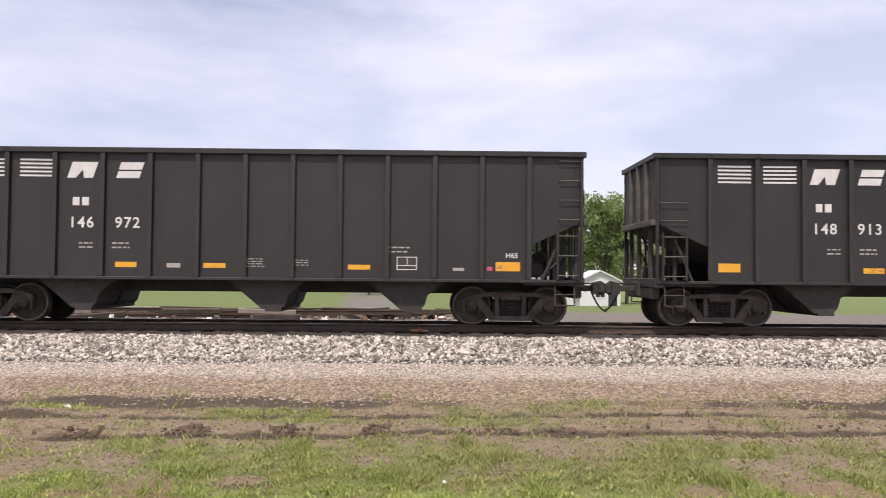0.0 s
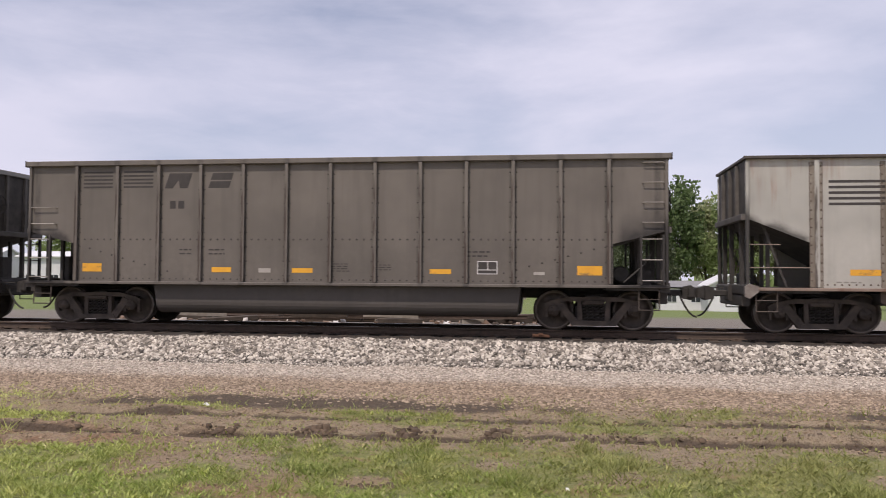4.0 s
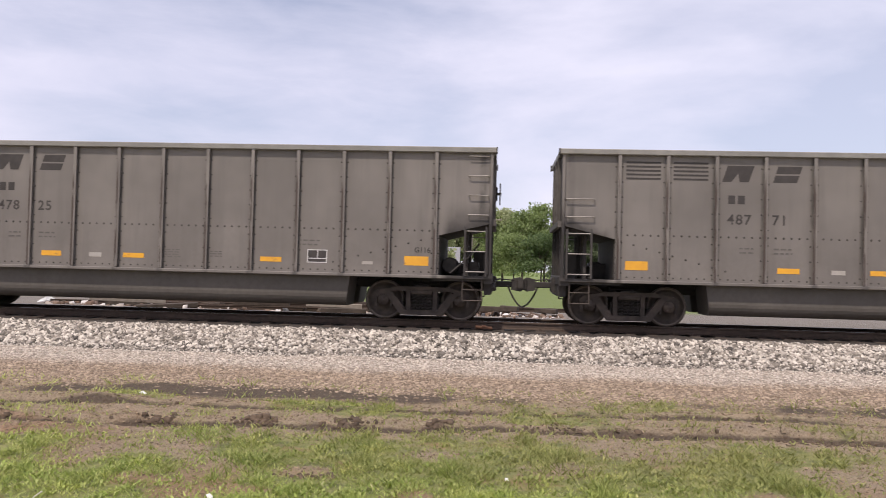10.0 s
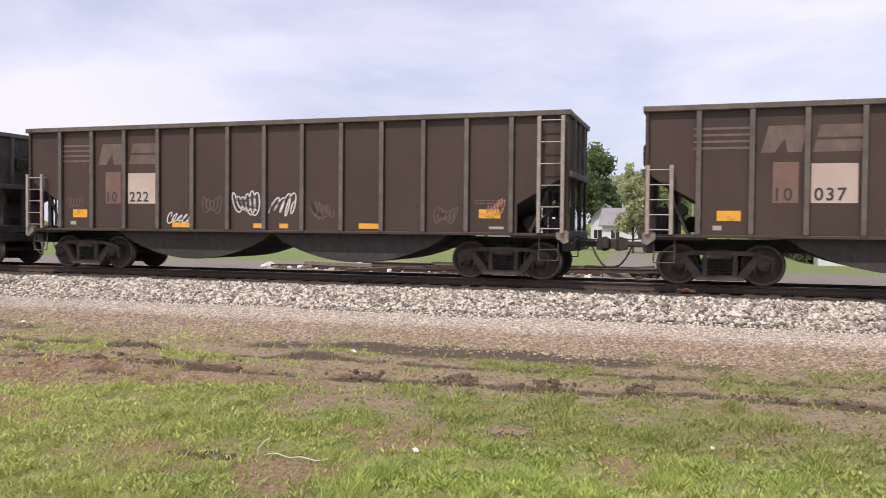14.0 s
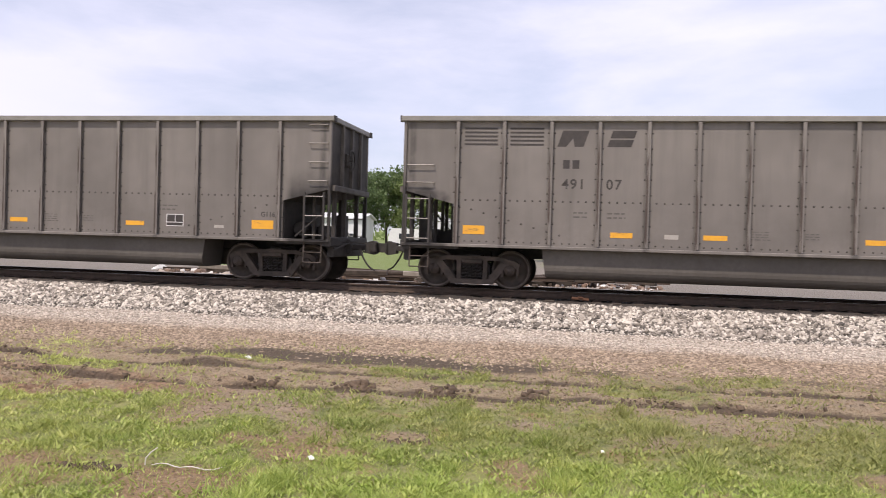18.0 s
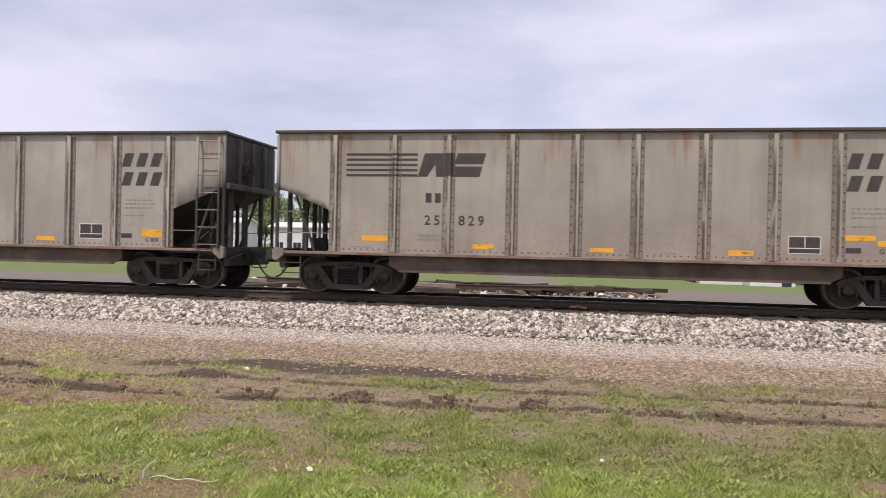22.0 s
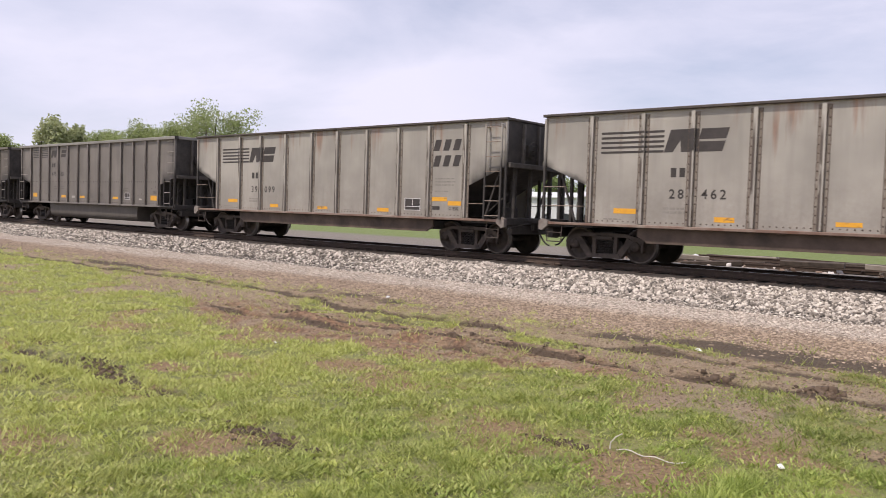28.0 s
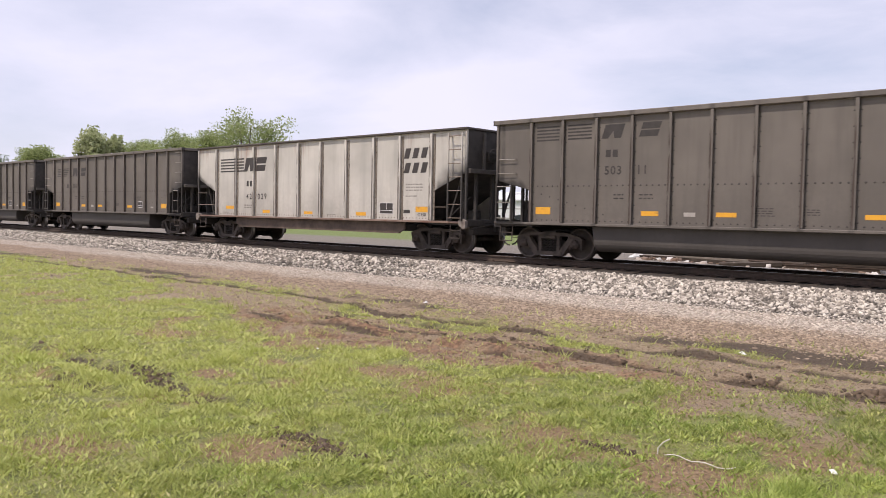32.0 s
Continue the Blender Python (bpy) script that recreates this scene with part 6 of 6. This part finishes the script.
def pickup(az, d, turn, mat, label):
    x, y = polar(az, d)
    c = tagged(new("pickup_truck"), label, "truck", "parked trucks")
    c.matrix_world = Matrix.Translation((x, y, land(x, y))) @ Matrix.Rotation(radians(turn), 4, "Z")
    part("body", Geo().prism([(-2.6, .45), (2.6, .45), (2.65, .95), (1.2, 1.08), (-2.6, 1.08)], -.95, .95).mesh("body", mat), c)
    part("cab", Geo().prism([(-.7, 1.08), (1.2, 1.08), (.7, 1.75), (-.5, 1.78)], -.85, .85).mesh("cab", mat), c)
    part("side_window", Geo().prism([(-.5, 1.14), (.95, 1.14), (.6, 1.66), (-.4, 1.68)], -.87, .87).mesh("side_window", M_PANE), c)
    for s in (-1.6, 1.65):
        for e in (-1, 1):
            wh = part("wheel", Geo().lathe_y([(0, e * .97), (.22, e * .97), (.37, e * .93), (.37, e * .74), (0, e * .74)], 18, s, .37).mesh("tyre", M_DARK), c)
            part("rim", Geo().lathe_y([(0, e * .985), (.16, e * .985), (.20, e * .972)], 12, s, .37).mesh("rim", M_TREAD), wh)


pickup(-9.0, 84, 12, M_CARPAINT, "dark pickup truck parked on the far grass")
pickup(-17.0, 88, -8, M_PLASTIC, "white pickup truck parked on the far grass")


def utility_pole(az, d, height, lean):
    x, y = polar(az, d)
    p = tagged(new("utility_pole"), "leaning weathered timber power pole with crossarm", "utility pole")
    p.matrix_world = Matrix.Translation((x, y, land(x, y) - .1)) @ Matrix.Rotation(radians(lean), 4, "Y")
    g = Geo()
    for i in range(8):
        g.tube((0, 0, height * i / 8), (0, 0, height * (i + 1) / 8), .17 - .008 * i, 10)
    part("post", g.mesh("post", M_POLE), p)
    arm = part("crossarm", Geo().box(-1.3, 1.3, -.18, -.06, height - .75, height - .62, c=.02).mesh("crossarm", M_POLE), p)
    for s in (-1.15, -.55, .55, 1.15):
        part("insulator", Geo().tube((s, -.12, height - .62), (s, -.12, height - .42), .05, 8).mesh("insulator", M_DARK), arm)
    part("transformer", Geo().tube((.38, -.1, height - 1.9), (.38, -.1, height - 1.1), .24, 14).mesh("transformer", M_CHORD), p)


utility_pole(-2.2, 76, 9.3, 2.2)
utility_pole(-0.7, 96, 8.6, 0.0)


# heap of old rails and sleepers on the lot
def scrap_heap():
    r = random.Random(3)
    for i in range(26):
        x, y = r.uniform(-15, .5), r.uniform(28.5, 33.5)
        n = r.uniform(3.0, 7.0)
        b = tagged(new("scrap_rail", Geo().box(-n / 2, n / 2, -.06, .06, 0, .03, c=.005).box(-n / 2, n / 2, -.012, .012, .03, .12).box(-n / 2, n / 2, -.035, .035, .12, .16, c=.006).mesh("scrap_rail", M_RAIL)), "rusty discarded rail lying on the lot", "rail", "discarded rails")
        b.matrix_world = pose(x, y, land(x, y) + r.choice((0, 0, .16)), 0, r.uniform(-1, 1), r.uniform(-7, 7))
    for i in range(30):
        x, y = r.uniform(-16, 2), r.uniform(28, 34)
        n = r.uniform(1.4, 2.6)
        b = tagged(new("old_sleeper", Geo().box(-n / 2, n / 2, -.12, .12, 0, .17, c=.02).mesh("old_sleeper", r.choice((M_TIE, M_TIE, M_POLE)))), "split old timber sleeper lying on the lot", "sleeper", "discarded sleepers")
        b.matrix_world = pose(x, y, land(x, y) + r.choice((0, .0, .17)), r.uniform(-6, 6), r.uniform(-3, 3), r.uniform(-35, 35))
    for i, (az, d, s) in enumerate(((-23.7, 35, .30), (-22.6, 36, .22), (-13.9, 33, .14), (-21.4, 34, .16), (-26.9, 35, .2), (-5.3, 34, .12), (-30, 36, .25))):
        x, y = polar(az, d)
        g = Geo()
        m = 7
        vs, fs = [], []
        for a in range(4):
            for q in range(m):
                w, e = 2 * math.pi * q / m, a / 3 * math.pi / 2
                k = s * r.uniform(.75, 1.25)
                vs.append((1.6 * k * math.cos(w) * math.cos(e), k * math.sin(w) * math.cos(e), .9 * k * math.sin(e)))
        for a in range(3):
            for q in range(m):
                fs.append((a * m + q, a * m + (q + 1) % m, (a + 1) * m + (q + 1) % m, (a + 1) * m + q))
        g.add(vs, fs)
        b = tagged(new("white_sack", g.mesh("white_sack", M_PLASTIC)), "crumpled white sack lying among the scrap", "sack", "white sacks")
        b.matrix_world = pose(x, y, land(x, y) - .02, 0, 0, r.uniform(0, 90))


def mixed_scrap():
    k = Nodes("mixed_scrap")
    g = k.n("ShaderNodeNewGeometry")
    r = k.n("ShaderNodeValToRGB")
    e = r.color_ramp.elements
    e[0].color, e[1].color = (.05, .036, .026, 1), (.70, .68, .66, 1)
    e.new(.4).color = (.17, .105, .07, 1)
    e.new(.72).color = (.36, .29, .24, 1)
    k.link(g.outputs["Random Per Island"], r.inputs[0])
    return k.done(r.outputs[0], .85)


def debris():
    """Small broken stuff strewn between the discarded rails."""
    r = np.random.RandomState(61)
    n = 1500
    x, y = r.uniform(-17, 2.5, n), r.normal(31, 1.3, n)
    size = .03 + .13 * r.rand(n) ** 3
    lumps("scrap_debris", x, y, ground_z(x, y) + size * .2, size, mixed_scrap(), 62, "strewn broken timber and plastic among the scrap", "debris")


scrap_heap()
debris()

# litter and odd bits on the near ground
PLATE_LOOSE = tagged(new("loose_tie_plate", Geo().box(-.19, .19, -.10, .10, 0, .05, c=.012).box(-.05, .05, -.12, .12, .05, .07).mesh("loose_tie_plate", M_ORANGE)), "rust-orange tie plate lying by the rail", "tie plate")
PLATE_LOOSE.matrix_world = pose(-.34, 18.72, RAIL_Z - .15, 4, 3, 6)


def scrap(name, pts, r, mat, label, category):
    g = Geo().sweep(pts, r, 6)
    return tagged(new(name, g.mesh(name, mat)), label, category)


zz = lambda x, y: land(x, y)
scrap("pale_stick", [(-3.26, 5.50, zz(-3.26, 5.5) - .01), (-3.255, 5.50, zz(-3.26, 5.5) + .05), (-3.215, 5.505, zz(-3.2, 5.5) + .10), (-3.165, 5.51, zz(-3.2, 5.5) + .135)], .0055, M_TWINE, "curled pale stalk standing in the grass", "stalk")
scrap("pale_string", [(-3.16 + .052 * i, 5.42 + .03 * math.sin(i * .7) + .006 * i, zz(-2.95, 5.42) + .030 + .012 * math.sin(i * 1.3)) for i in range(11)], .0042, M_TWINE, "length of pale string lying on the grass", "string")
random.seed(19)
for x, y, s in ((-2.1, 5.9, .035), (-4.6, 10.3, .05), (-11.6, 11.5, .05), (.10, 6.75, .024), (2.6, 7.0, .018), (-8.6, 6.4, .02)):
    g = Geo()
    g.add([(-s, -s * .6, 0), (s, -s * .7, .004), (s * .9, s * .7, .012), (-s * .8, s * .6, .0), (0, 0, s * .8)], [(0, 1, 4), (1, 2, 4), (2, 3, 4), (3, 0, 4), (3, 2, 1, 0)])
    b = tagged(new("litter_scrap", g.mesh("litter_scrap", M_PLASTIC)), "crumpled scrap of white litter on the ground", "litter", "scraps of litter")
    b.matrix_world = pose(x, y, zz(x, y) + .015, 0, 0, random.uniform(0, 180))

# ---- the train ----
# shade under the car is put into the two grey tub paints
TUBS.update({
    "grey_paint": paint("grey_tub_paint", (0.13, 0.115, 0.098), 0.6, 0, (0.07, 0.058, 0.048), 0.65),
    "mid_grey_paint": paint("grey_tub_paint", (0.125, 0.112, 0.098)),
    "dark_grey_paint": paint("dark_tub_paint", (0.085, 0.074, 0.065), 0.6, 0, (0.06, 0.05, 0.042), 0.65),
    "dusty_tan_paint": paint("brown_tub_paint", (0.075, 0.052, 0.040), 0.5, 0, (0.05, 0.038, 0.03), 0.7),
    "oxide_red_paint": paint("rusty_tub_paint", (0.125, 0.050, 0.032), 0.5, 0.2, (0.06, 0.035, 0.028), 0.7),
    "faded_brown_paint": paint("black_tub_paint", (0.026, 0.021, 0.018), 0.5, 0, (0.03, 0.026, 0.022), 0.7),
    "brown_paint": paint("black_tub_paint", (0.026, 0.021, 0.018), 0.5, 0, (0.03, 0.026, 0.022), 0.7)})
CARS = []
M_TOPS = paint("rust_streaked_grey_paint", (0.43, 0.402, 0.35), 0.5, 0.69, (0.17, 0.11, 0.075), 0.6, soot=TOP_SOOT)
M_TOPK = paint("sooty_grey_paint", (0.285, 0.262, 0.222), 0.6, 0.15, (0.07, 0.055, 0.045), 0.65, soot=TOP_SOOT)
M_TOPW = paint("chalky_grey_paint", (0.56, 0.53, 0.475), 0.40, 0.07, (0.20, 0.15, 0.11), 0.6, soot=TOP_SOOT)
M_TOPC = paint("chalk_white_paint", (0.56, 0.53, 0.475), 0.40, 0.07, (0.20, 0.15, 0.11), 0.6, soot=(7.48, 1.40, 1.95, 2.53))
M_TOPP = paint("light_grey_paint", (0.435, 0.418, 0.374), 0.22, 0.10, (0.18, 0.13, 0.10), 0.6, soot=TOP_SOOT)
M_TOPQ = paint("worn_light_grey_paint", (0.392, 0.368, 0.318), 0.45, 0.20, (0.18, 0.13, 0.10), 0.6, soot=TOP_SOOT)
RUSTY += [M_TOPR, M_TOPS, M_TOPQ]


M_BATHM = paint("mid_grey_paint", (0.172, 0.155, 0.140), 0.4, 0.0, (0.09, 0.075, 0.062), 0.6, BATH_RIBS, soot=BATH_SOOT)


def add_bath(i, left, right, mat=None, style="old", code="G116", dark=False, pale=None, label=""):
    m = mat or (M_BATHD if dark else M_BATH)
    c = wagon("bath", m, M_CHORD if not dark else M_BATHD, m, "tub_coal_car", label or "grey riveted coal car with round-bottomed tubs and dark lettering", "bath")
    bath_marks(c, left, right, M_INK, M_FAINT if not dark else M_INK, style, code, pale)
    CARS.append((i, c, 7.65))
    return c


def add_top(i, left, right, mat=None, label="", kind="top"):
    m = mat or M_TOP
    c = wagon(kind, m, M_TRIMD, M_SILLR, "gondola_car", label or "pale grey coal gondola with heavy riveted ribs and dark striped emblem", "top", m)
    top_marks(c, left, right, KINDS[kind].hl, i not in (3, 4, 8, 12, 23, 33))
    CARS.append((i, c, 7.73))
    return c


M_TRIMD = plain("dark_top_chord", (0.05, 0.043, 0.038), (0.11, 0.09, 0.075), 3.0, 0.7)


def add_hopper(i, left, right, dx=0.0):
    c = wagon("hopper", M_BLACK, M_BLACK, M_BLACK, "hopper_car", "black open-top hopper car with white lettering", "bath")
    bath_marks(c, left, right, M_WHITE, M_PALE, "old", "H65", dx=dx, low=.18)
    CARS.append((i, c, 7.65))
    return c


def add_brown(i, kind, left, right, graffiti=False):
    m = M_BROWN2 if kind == "belly" else M_BROWN
    c = wagon(kind, m, M_CHORDB, m, "quad_hopper_car" if kind == "belly" else "coal_gondola", "faded brown coal car with pale worn ribs and number panels", "brown" if kind == "belly" else "bath", M_PALELAD if kind == "belly" else None)
    CARS.append((i, c, KINDS[kind].hl))
    a = -KINDS[kind].hl
    if kind == "belly":
        for z in range(4):
            decal(c, "ghost_stripe", flat([rect(0, 1.15, 0, .05)], M_GHOST, "gstripe"), a + 1.0, 2.95 + z * .14)
        n, s = mark_shapes(.78, .90, .56, .10, .14)
        decal(c, "ghost_emblem", flat(n, M_GHOST, "gn"), a + 2.36, 2.86)
        decal(c, "ghost_emblem", flat([[(p - .88, q) for p, q in b] for b in s], M_PALEG, "gs"), a + 3.36, 2.86)
        decal(c, "number_panel", flat([rect(0, .50, 0, .86)], M_GPANEL, "np1"), a + 2.60, 1.80)
        decal(c, "number_panel", flat([rect(0, .88, 0, .82)], M_PALEP, "np2"), a + 3.34, 1.80)
        numbers(c, ((left, a + 2.66), (right, a + 3.40)), 1.86, .26, M_INK, YS - .009)
    else:
        numbers(c, [(n, x) for n, x in ((left, a + 2.62), (right, a + 3.35)) if n], 1.87, .25, M_PALE)
    patches(c, ((a + 1.5, a + 1.98, 1.42, 1.64), (a + 4.75, a + 5.28, 1.17, 1.30), (a + 7.2, a + 7.5, 1.17, 1.29), (a + 7.95, a + 8.2, 1.17, 1.29), (a + 10.15, a + 10.7, 1.18, 1.31), (a + 13.2, a + 13.72, 1.45, 1.66)), M_PATCH if kind == "belly" else M_PATCHR)
    patches(c, ((a + 1.42, a + 1.60, 1.22, 1.32), (a + 13.45, a + 13.8, 1.20, 1.26)), M_PALE)
    small_print(c, a + 13.1, 1.85, .62, 2, M_GHOST, .025, .04)
    if graffiti:
        scribbles(c, a)
    return c


def scribbles(c, a):
    """Loose sprayed loops of white paint."""
    r = random.Random(8)
    for X, w, z, h, mat, wide in ((1.30, .55, 1.66, .34, M_GHOST, .018), (4.55, .85, 1.28, .30, M_WHITE, .030), (5.66, .62, 1.52, .46, M_PALEG, .024), (6.58, .84, 1.46, .64, M_WHITE, .036), (7.64, .84, 1.46, .60, M_WHITE, .034), (8.80, .66, 1.38, .48, M_PALEG, .026), (12.08, .62, 1.32, .40, M_PALEG, .024), (13.40, .45, 1.50, .42, M_GHOSTR, .020)):
        pts, n = [], 80
        h, z = h * 1.2, z - .04
        p1, p2, f = r.uniform(0, 6), r.uniform(0, 6), r.choice((4.5, 5.5, 6.5))
        for q in range(n):
            u = q / (n - 1)
            pts.append((w * (u * .84 + .08 + .13 * math.sin(2 * math.pi * f * u + p1)), h * (.5 + .42 * math.sin(2 * math.pi * f * u * 1.02 + p2) * (.75 + .25 * math.sin(7 * u + p1)))))
        polys = []
        for (x0, z0), (x1, z1) in zip(pts, pts[1:]):
            d = math.hypot(x1 - x0, z1 - z0) or 1
            nx, nz = -(z1 - z0) / d * wide / 2, (x1 - x0) / d * wide / 2
            polys.append([(x0 - nx, z0 - nz), (x1 - nx, z1 - nz), (x1 + nx, z1 + nz), (x0 + nx, z0 + nz)])
        decal(c, "spray_scribble", flat(polys, mat), a + X, z, "loose sprayed scribble", YS - .006)


M_CHORDB = plain("worn_brown_chord", (0.095, 0.080, 0.067), (0.165, 0.142, 0.118), 4.0, 0.7)
M_BROWN2 = paint("faded_brown_paint", (0.060, 0.036, 0.026), 0.4, 0.05, (0.06, 0.044, 0.034), 0.65, BRN_RIBS, 0.3)
M_GPANEL = plain("faded_pink_panel", (0.21, 0.125, 0.10), (0.14, 0.085, 0.068), 2.5, 0.65, 0, 0.02)
M_PALELAD = plain("chalky_worn_ladder", (0.40, 0.36, 0.31), (0.24, 0.19, 0.155), 6.0, 0.7)
M_PALEG = plain("worn_pale_lettering", (0.17, 0.122, 0.10), (0.10, 0.070, 0.056), 3.0, 0.65, 0, 0.02)
M_PALEP = plain("pale_number_panel", (0.50, 0.37, 0.30), (0.60, 0.53, 0.47), 1.5, 0.6, 0, 0.02)


def add_red(i):
    c = wagon("red", M_RED, M_REDG, M_REDG, "red_gondola_car", "oxide-red coal gondola with white numbers and tub bottom", "bath")
    a = -7.70
    numbers(c, (("50", a + 1.50), ("79", a + 2.55), ("15", a + 3.60)), 2.00, .30, M_WHITE)
    decal(c, "owner_mark", flat([rect(0, .20, 0, .28), rect(.26, .46, 0, .28)], M_WHITE, "rown"), a + 2.60, 2.55, "white painted owner's mark")
    ring = []
    for q in range(8):
        w0, w1 = math.pi * q / 8, math.pi * (q + 1) / 8
        ring.append([(.36 + .34 * math.cos(w0), .22 + .34 * math.sin(w0)), (.36 + .34 * math.cos(w1), .22 + .34 * math.sin(w1)), (.36 + .20 * math.cos(w1), .22 + .20 * math.sin(w1)), (.36 + .20 * math.cos(w0), .22 + .20 * math.sin(w0))][::-1])
    decal(c, "emblem", flat(ring + [rect(.0, .5, .0, .10), rect(.05, .5, .16, .24)], M_WHITE, "wheelmark"), a + .30, 2.80, "white round emblem")
    patches(c, ((a + 1.55, a + 1.98, 1.50, 1.60), (a + 5.2, a + 5.6, 1.22, 1.30), (a + 8.9, a + 9.3, 1.2, 1.32), (a + 11.5, a + 12.0, 1.22, 1.34), (a + 12.6, a + 13.2, 1.42, 1.52), (a + 10.0, a + 10.3, 1.2, 1.3)), M_PATCHR)
    patches(c, ((a + 7.86, a + 8.62, 3.22, 3.68), (a + 7.98, a + 8.42, 1.33, 1.78)), M_GHOSTR)
    for X in KINDS["red"].ribs[:-1]:
        decal(c, "weld_seam", pooled("seam", lambda: Geo().box(.05, 1.03, -.008, 0, 0, .022).mesh("weld_seam", M_SEAM)), a + X, 2.56, "", YS)
    data_box(c, a + 10.35, 1.26, .60, .36, M_WHITE, M_INK)
    decal(c, "class_code", glyph_mesh("G52X", .15, M_WHITE, 1.0), a + 12.62, 1.28)
    small_print(c, a + 12.62, 1.78, .55, 3, M_WHITE, .03, .04)
    small_print(c, a + 2.5, 1.50, .40, 2, M_WHITE, .05, .05)
    small_print(c, a + 3.5, 1.50, .40, 2, M_WHITE, .05, .05)
    small_print(c, a + 7.96, 3.36, .56, 2, M_WHITE, .07, .06)
    small_print(c, a + .25, 3.60, .62, 1, M_WHITE, .10, .04)
    CARS.append((i, c, 7.70))
    return c


M_SEAM = plain("grimy_seam", (0.05, 0.022, 0.016), (0.09, 0.035, 0.025), 5.0, 0.75)
M_GHOSTR = plain("faded_red_panel", (0.47, 0.24, 0.165), (0.36, 0.15, 0.10), 6.0, 0.6, 0, 0.02)

add_hopper(0, "148", "913")
add_hopper(1, "146", "972", .1)
add_bath(2, "504", "82", mat=M_BATHM)
add_top(3, "31", "978", M_TOPC, "chalky pale coal gondola with heavy riveted ribs", "short_top")
add_top(4, "39", "665", M_TOPP)
add_bath(5, "", "", dark=True, code="")
add_bath(6, "477", "99")
add_top(7, "39", "128", M_TOPK, "sooty grey coal gondola with heavy riveted ribs")
add_top(8, "41", "716", M_TOPR, "pale coal gondola with rust running down from its top chord")
add_bath(9, "485", "47")
add_bath(10, "487", "71")
add_bath(11, "478", "25")
twelve = add_top(12, "20", "008", M_TOPQ, "light grey coal gondola with rust-brown ribs and a chalk drawing")
for _p in ([(.0, .62), (.02, 1.06), (.20, .72), (.34, 1.04), (.33, .64)], [(.46, .66), (.47, 1.06), (.86, 1.04), (.84, .68), (.74, .60)], [(.0, .46), (.92, .50), (.74, .04), (.24, .0), (.0, .46)], [(.30, .44), (.32, .30), (.52, .46), (.60, .30)]):
    _q = []
    for (x0, z0), (x1, z1) in zip(_p, _p[1:]):
        d = math.hypot(x1 - x0, z1 - z0)
        u, v = (z1 - z0) / d * .008, (x1 - x0) / d * .008
        _q.append([(x0 + u, z0 - v), (x1 + u, z1 - v), (x1 - u, z1 + v), (x0 - u, z0 + v)])
    decal(twelve, "chalk_line", flat(_q, M_FAINT), -7.73 + 8.68, 1.22, "thin dark line drawing", YS - .006)
add_brown(13, "flat", "10", "428")
add_brown(14, "belly", "10", "037")
add_brown(15, "belly", "10", "222", True)
add_brown(16, "flat", "", "")
add_bath(17, "506", "61", mat=M_BATHM, style="new", code="G117R")
add_bath(18, "491", "07")
add_bath(19, "491", "45")
add_top(20, "40", "395", M_TOPS)
add_top(21, "23", "608", M_TOPG)
add_top(22, "25", "829", M_TOPG)
add_top(23, "41", "249")
add_bath(24, "486", "43")
add_bath(25, "497", "55")
add_bath(26, "466", "03", mat=M_TAN, pale=M_PALE, code="G113", label="tan dust-covered riveted coal car with pale washed lettering panels")
add_red(27)
add_top(28, "28", "462")
add_top(29, "39", "099")
add_bath(30, "475", "88")
add_bath(31, "510", "69", style="new", dark=True)
add_bath(32, "503", "11", dark=True)
add_top(33, "42", "029", M_TOPW, "chalky pale coal gondola with heavy riveted ribs")
add_bath(34, "506", "", style="new", dark=True, code="")
add_bath(35, "", "", dark=True, code="")
add_bath(36, "", "", dark=True, code="")


# ---- what moves ----
def run_at(t):
    """How far the train has run, in metres."""
    return 4.79 + 16.847 * t - 0.03504 * t * t + 0.00055 * t ** 3 - .38 * math.exp(-((t - 1.5) / .9) ** 2) + .45 * math.exp(-(t / .45) ** 2) - .24 * float(soft(26.4, 28.4, t))


# slack in the couplings, car by car
SLACK = {0: -.2, 1: -.25, 2: -.3, 3: -.1, 4: .03, 6: -.15, 7: -.05, 8: .14, 9: .27, 10: .05, 11: .1, 12: -.2, 14: .08, 17: -.06, 18: -.15, 19: -.3, 20: -.22, 21: -.05, 22: -.02, 23: .1, 24: .12, 25: .04, 26: -.02, 27: -.35, 28: -.2, 29: .0, 30: -.06, 31: -.16, 32: -.37, 33: -.08, 34: .15, 35: .12, 36: .1}
RUN = [(t, run_at(t)) for t in (0, .25, .5, .75, 1, 1.5, 2, 2.5, 3, 3.5, *range(4, 33, 2))]


def motions():
    for i, car, hl in CARS:
        walk(car, [(t, pose(s - PITCH * i + hl + SLACK.get(i, 0.0), TRACK_Y, RAIL_Z)) for t, s in RUN])
    for w, x in WHEELS:
        car = w.parent.parent
        i, hl = ORDER[car.name]
        seen = [k for k in range(0, 961) if -60 < run_at(k / 30) - PITCH * i + hl < 22]
        if not seen:
            continue
        keys = sorted({0, *seen, 960})
        rows = []
        for k in keys:
            k2 = min(max(k, seen[0]), seen[-1])
            turn = (run_at(k2 / 30) - run_at(seen[0] / 30)) / WR
            rows.append((k / 30, pose(x, 0, WR, 0, math.degrees(turn), 0)))
        walk(w, rows)


ORDER = {car.name: (i, hl) for i, car, hl in CARS}
motions()
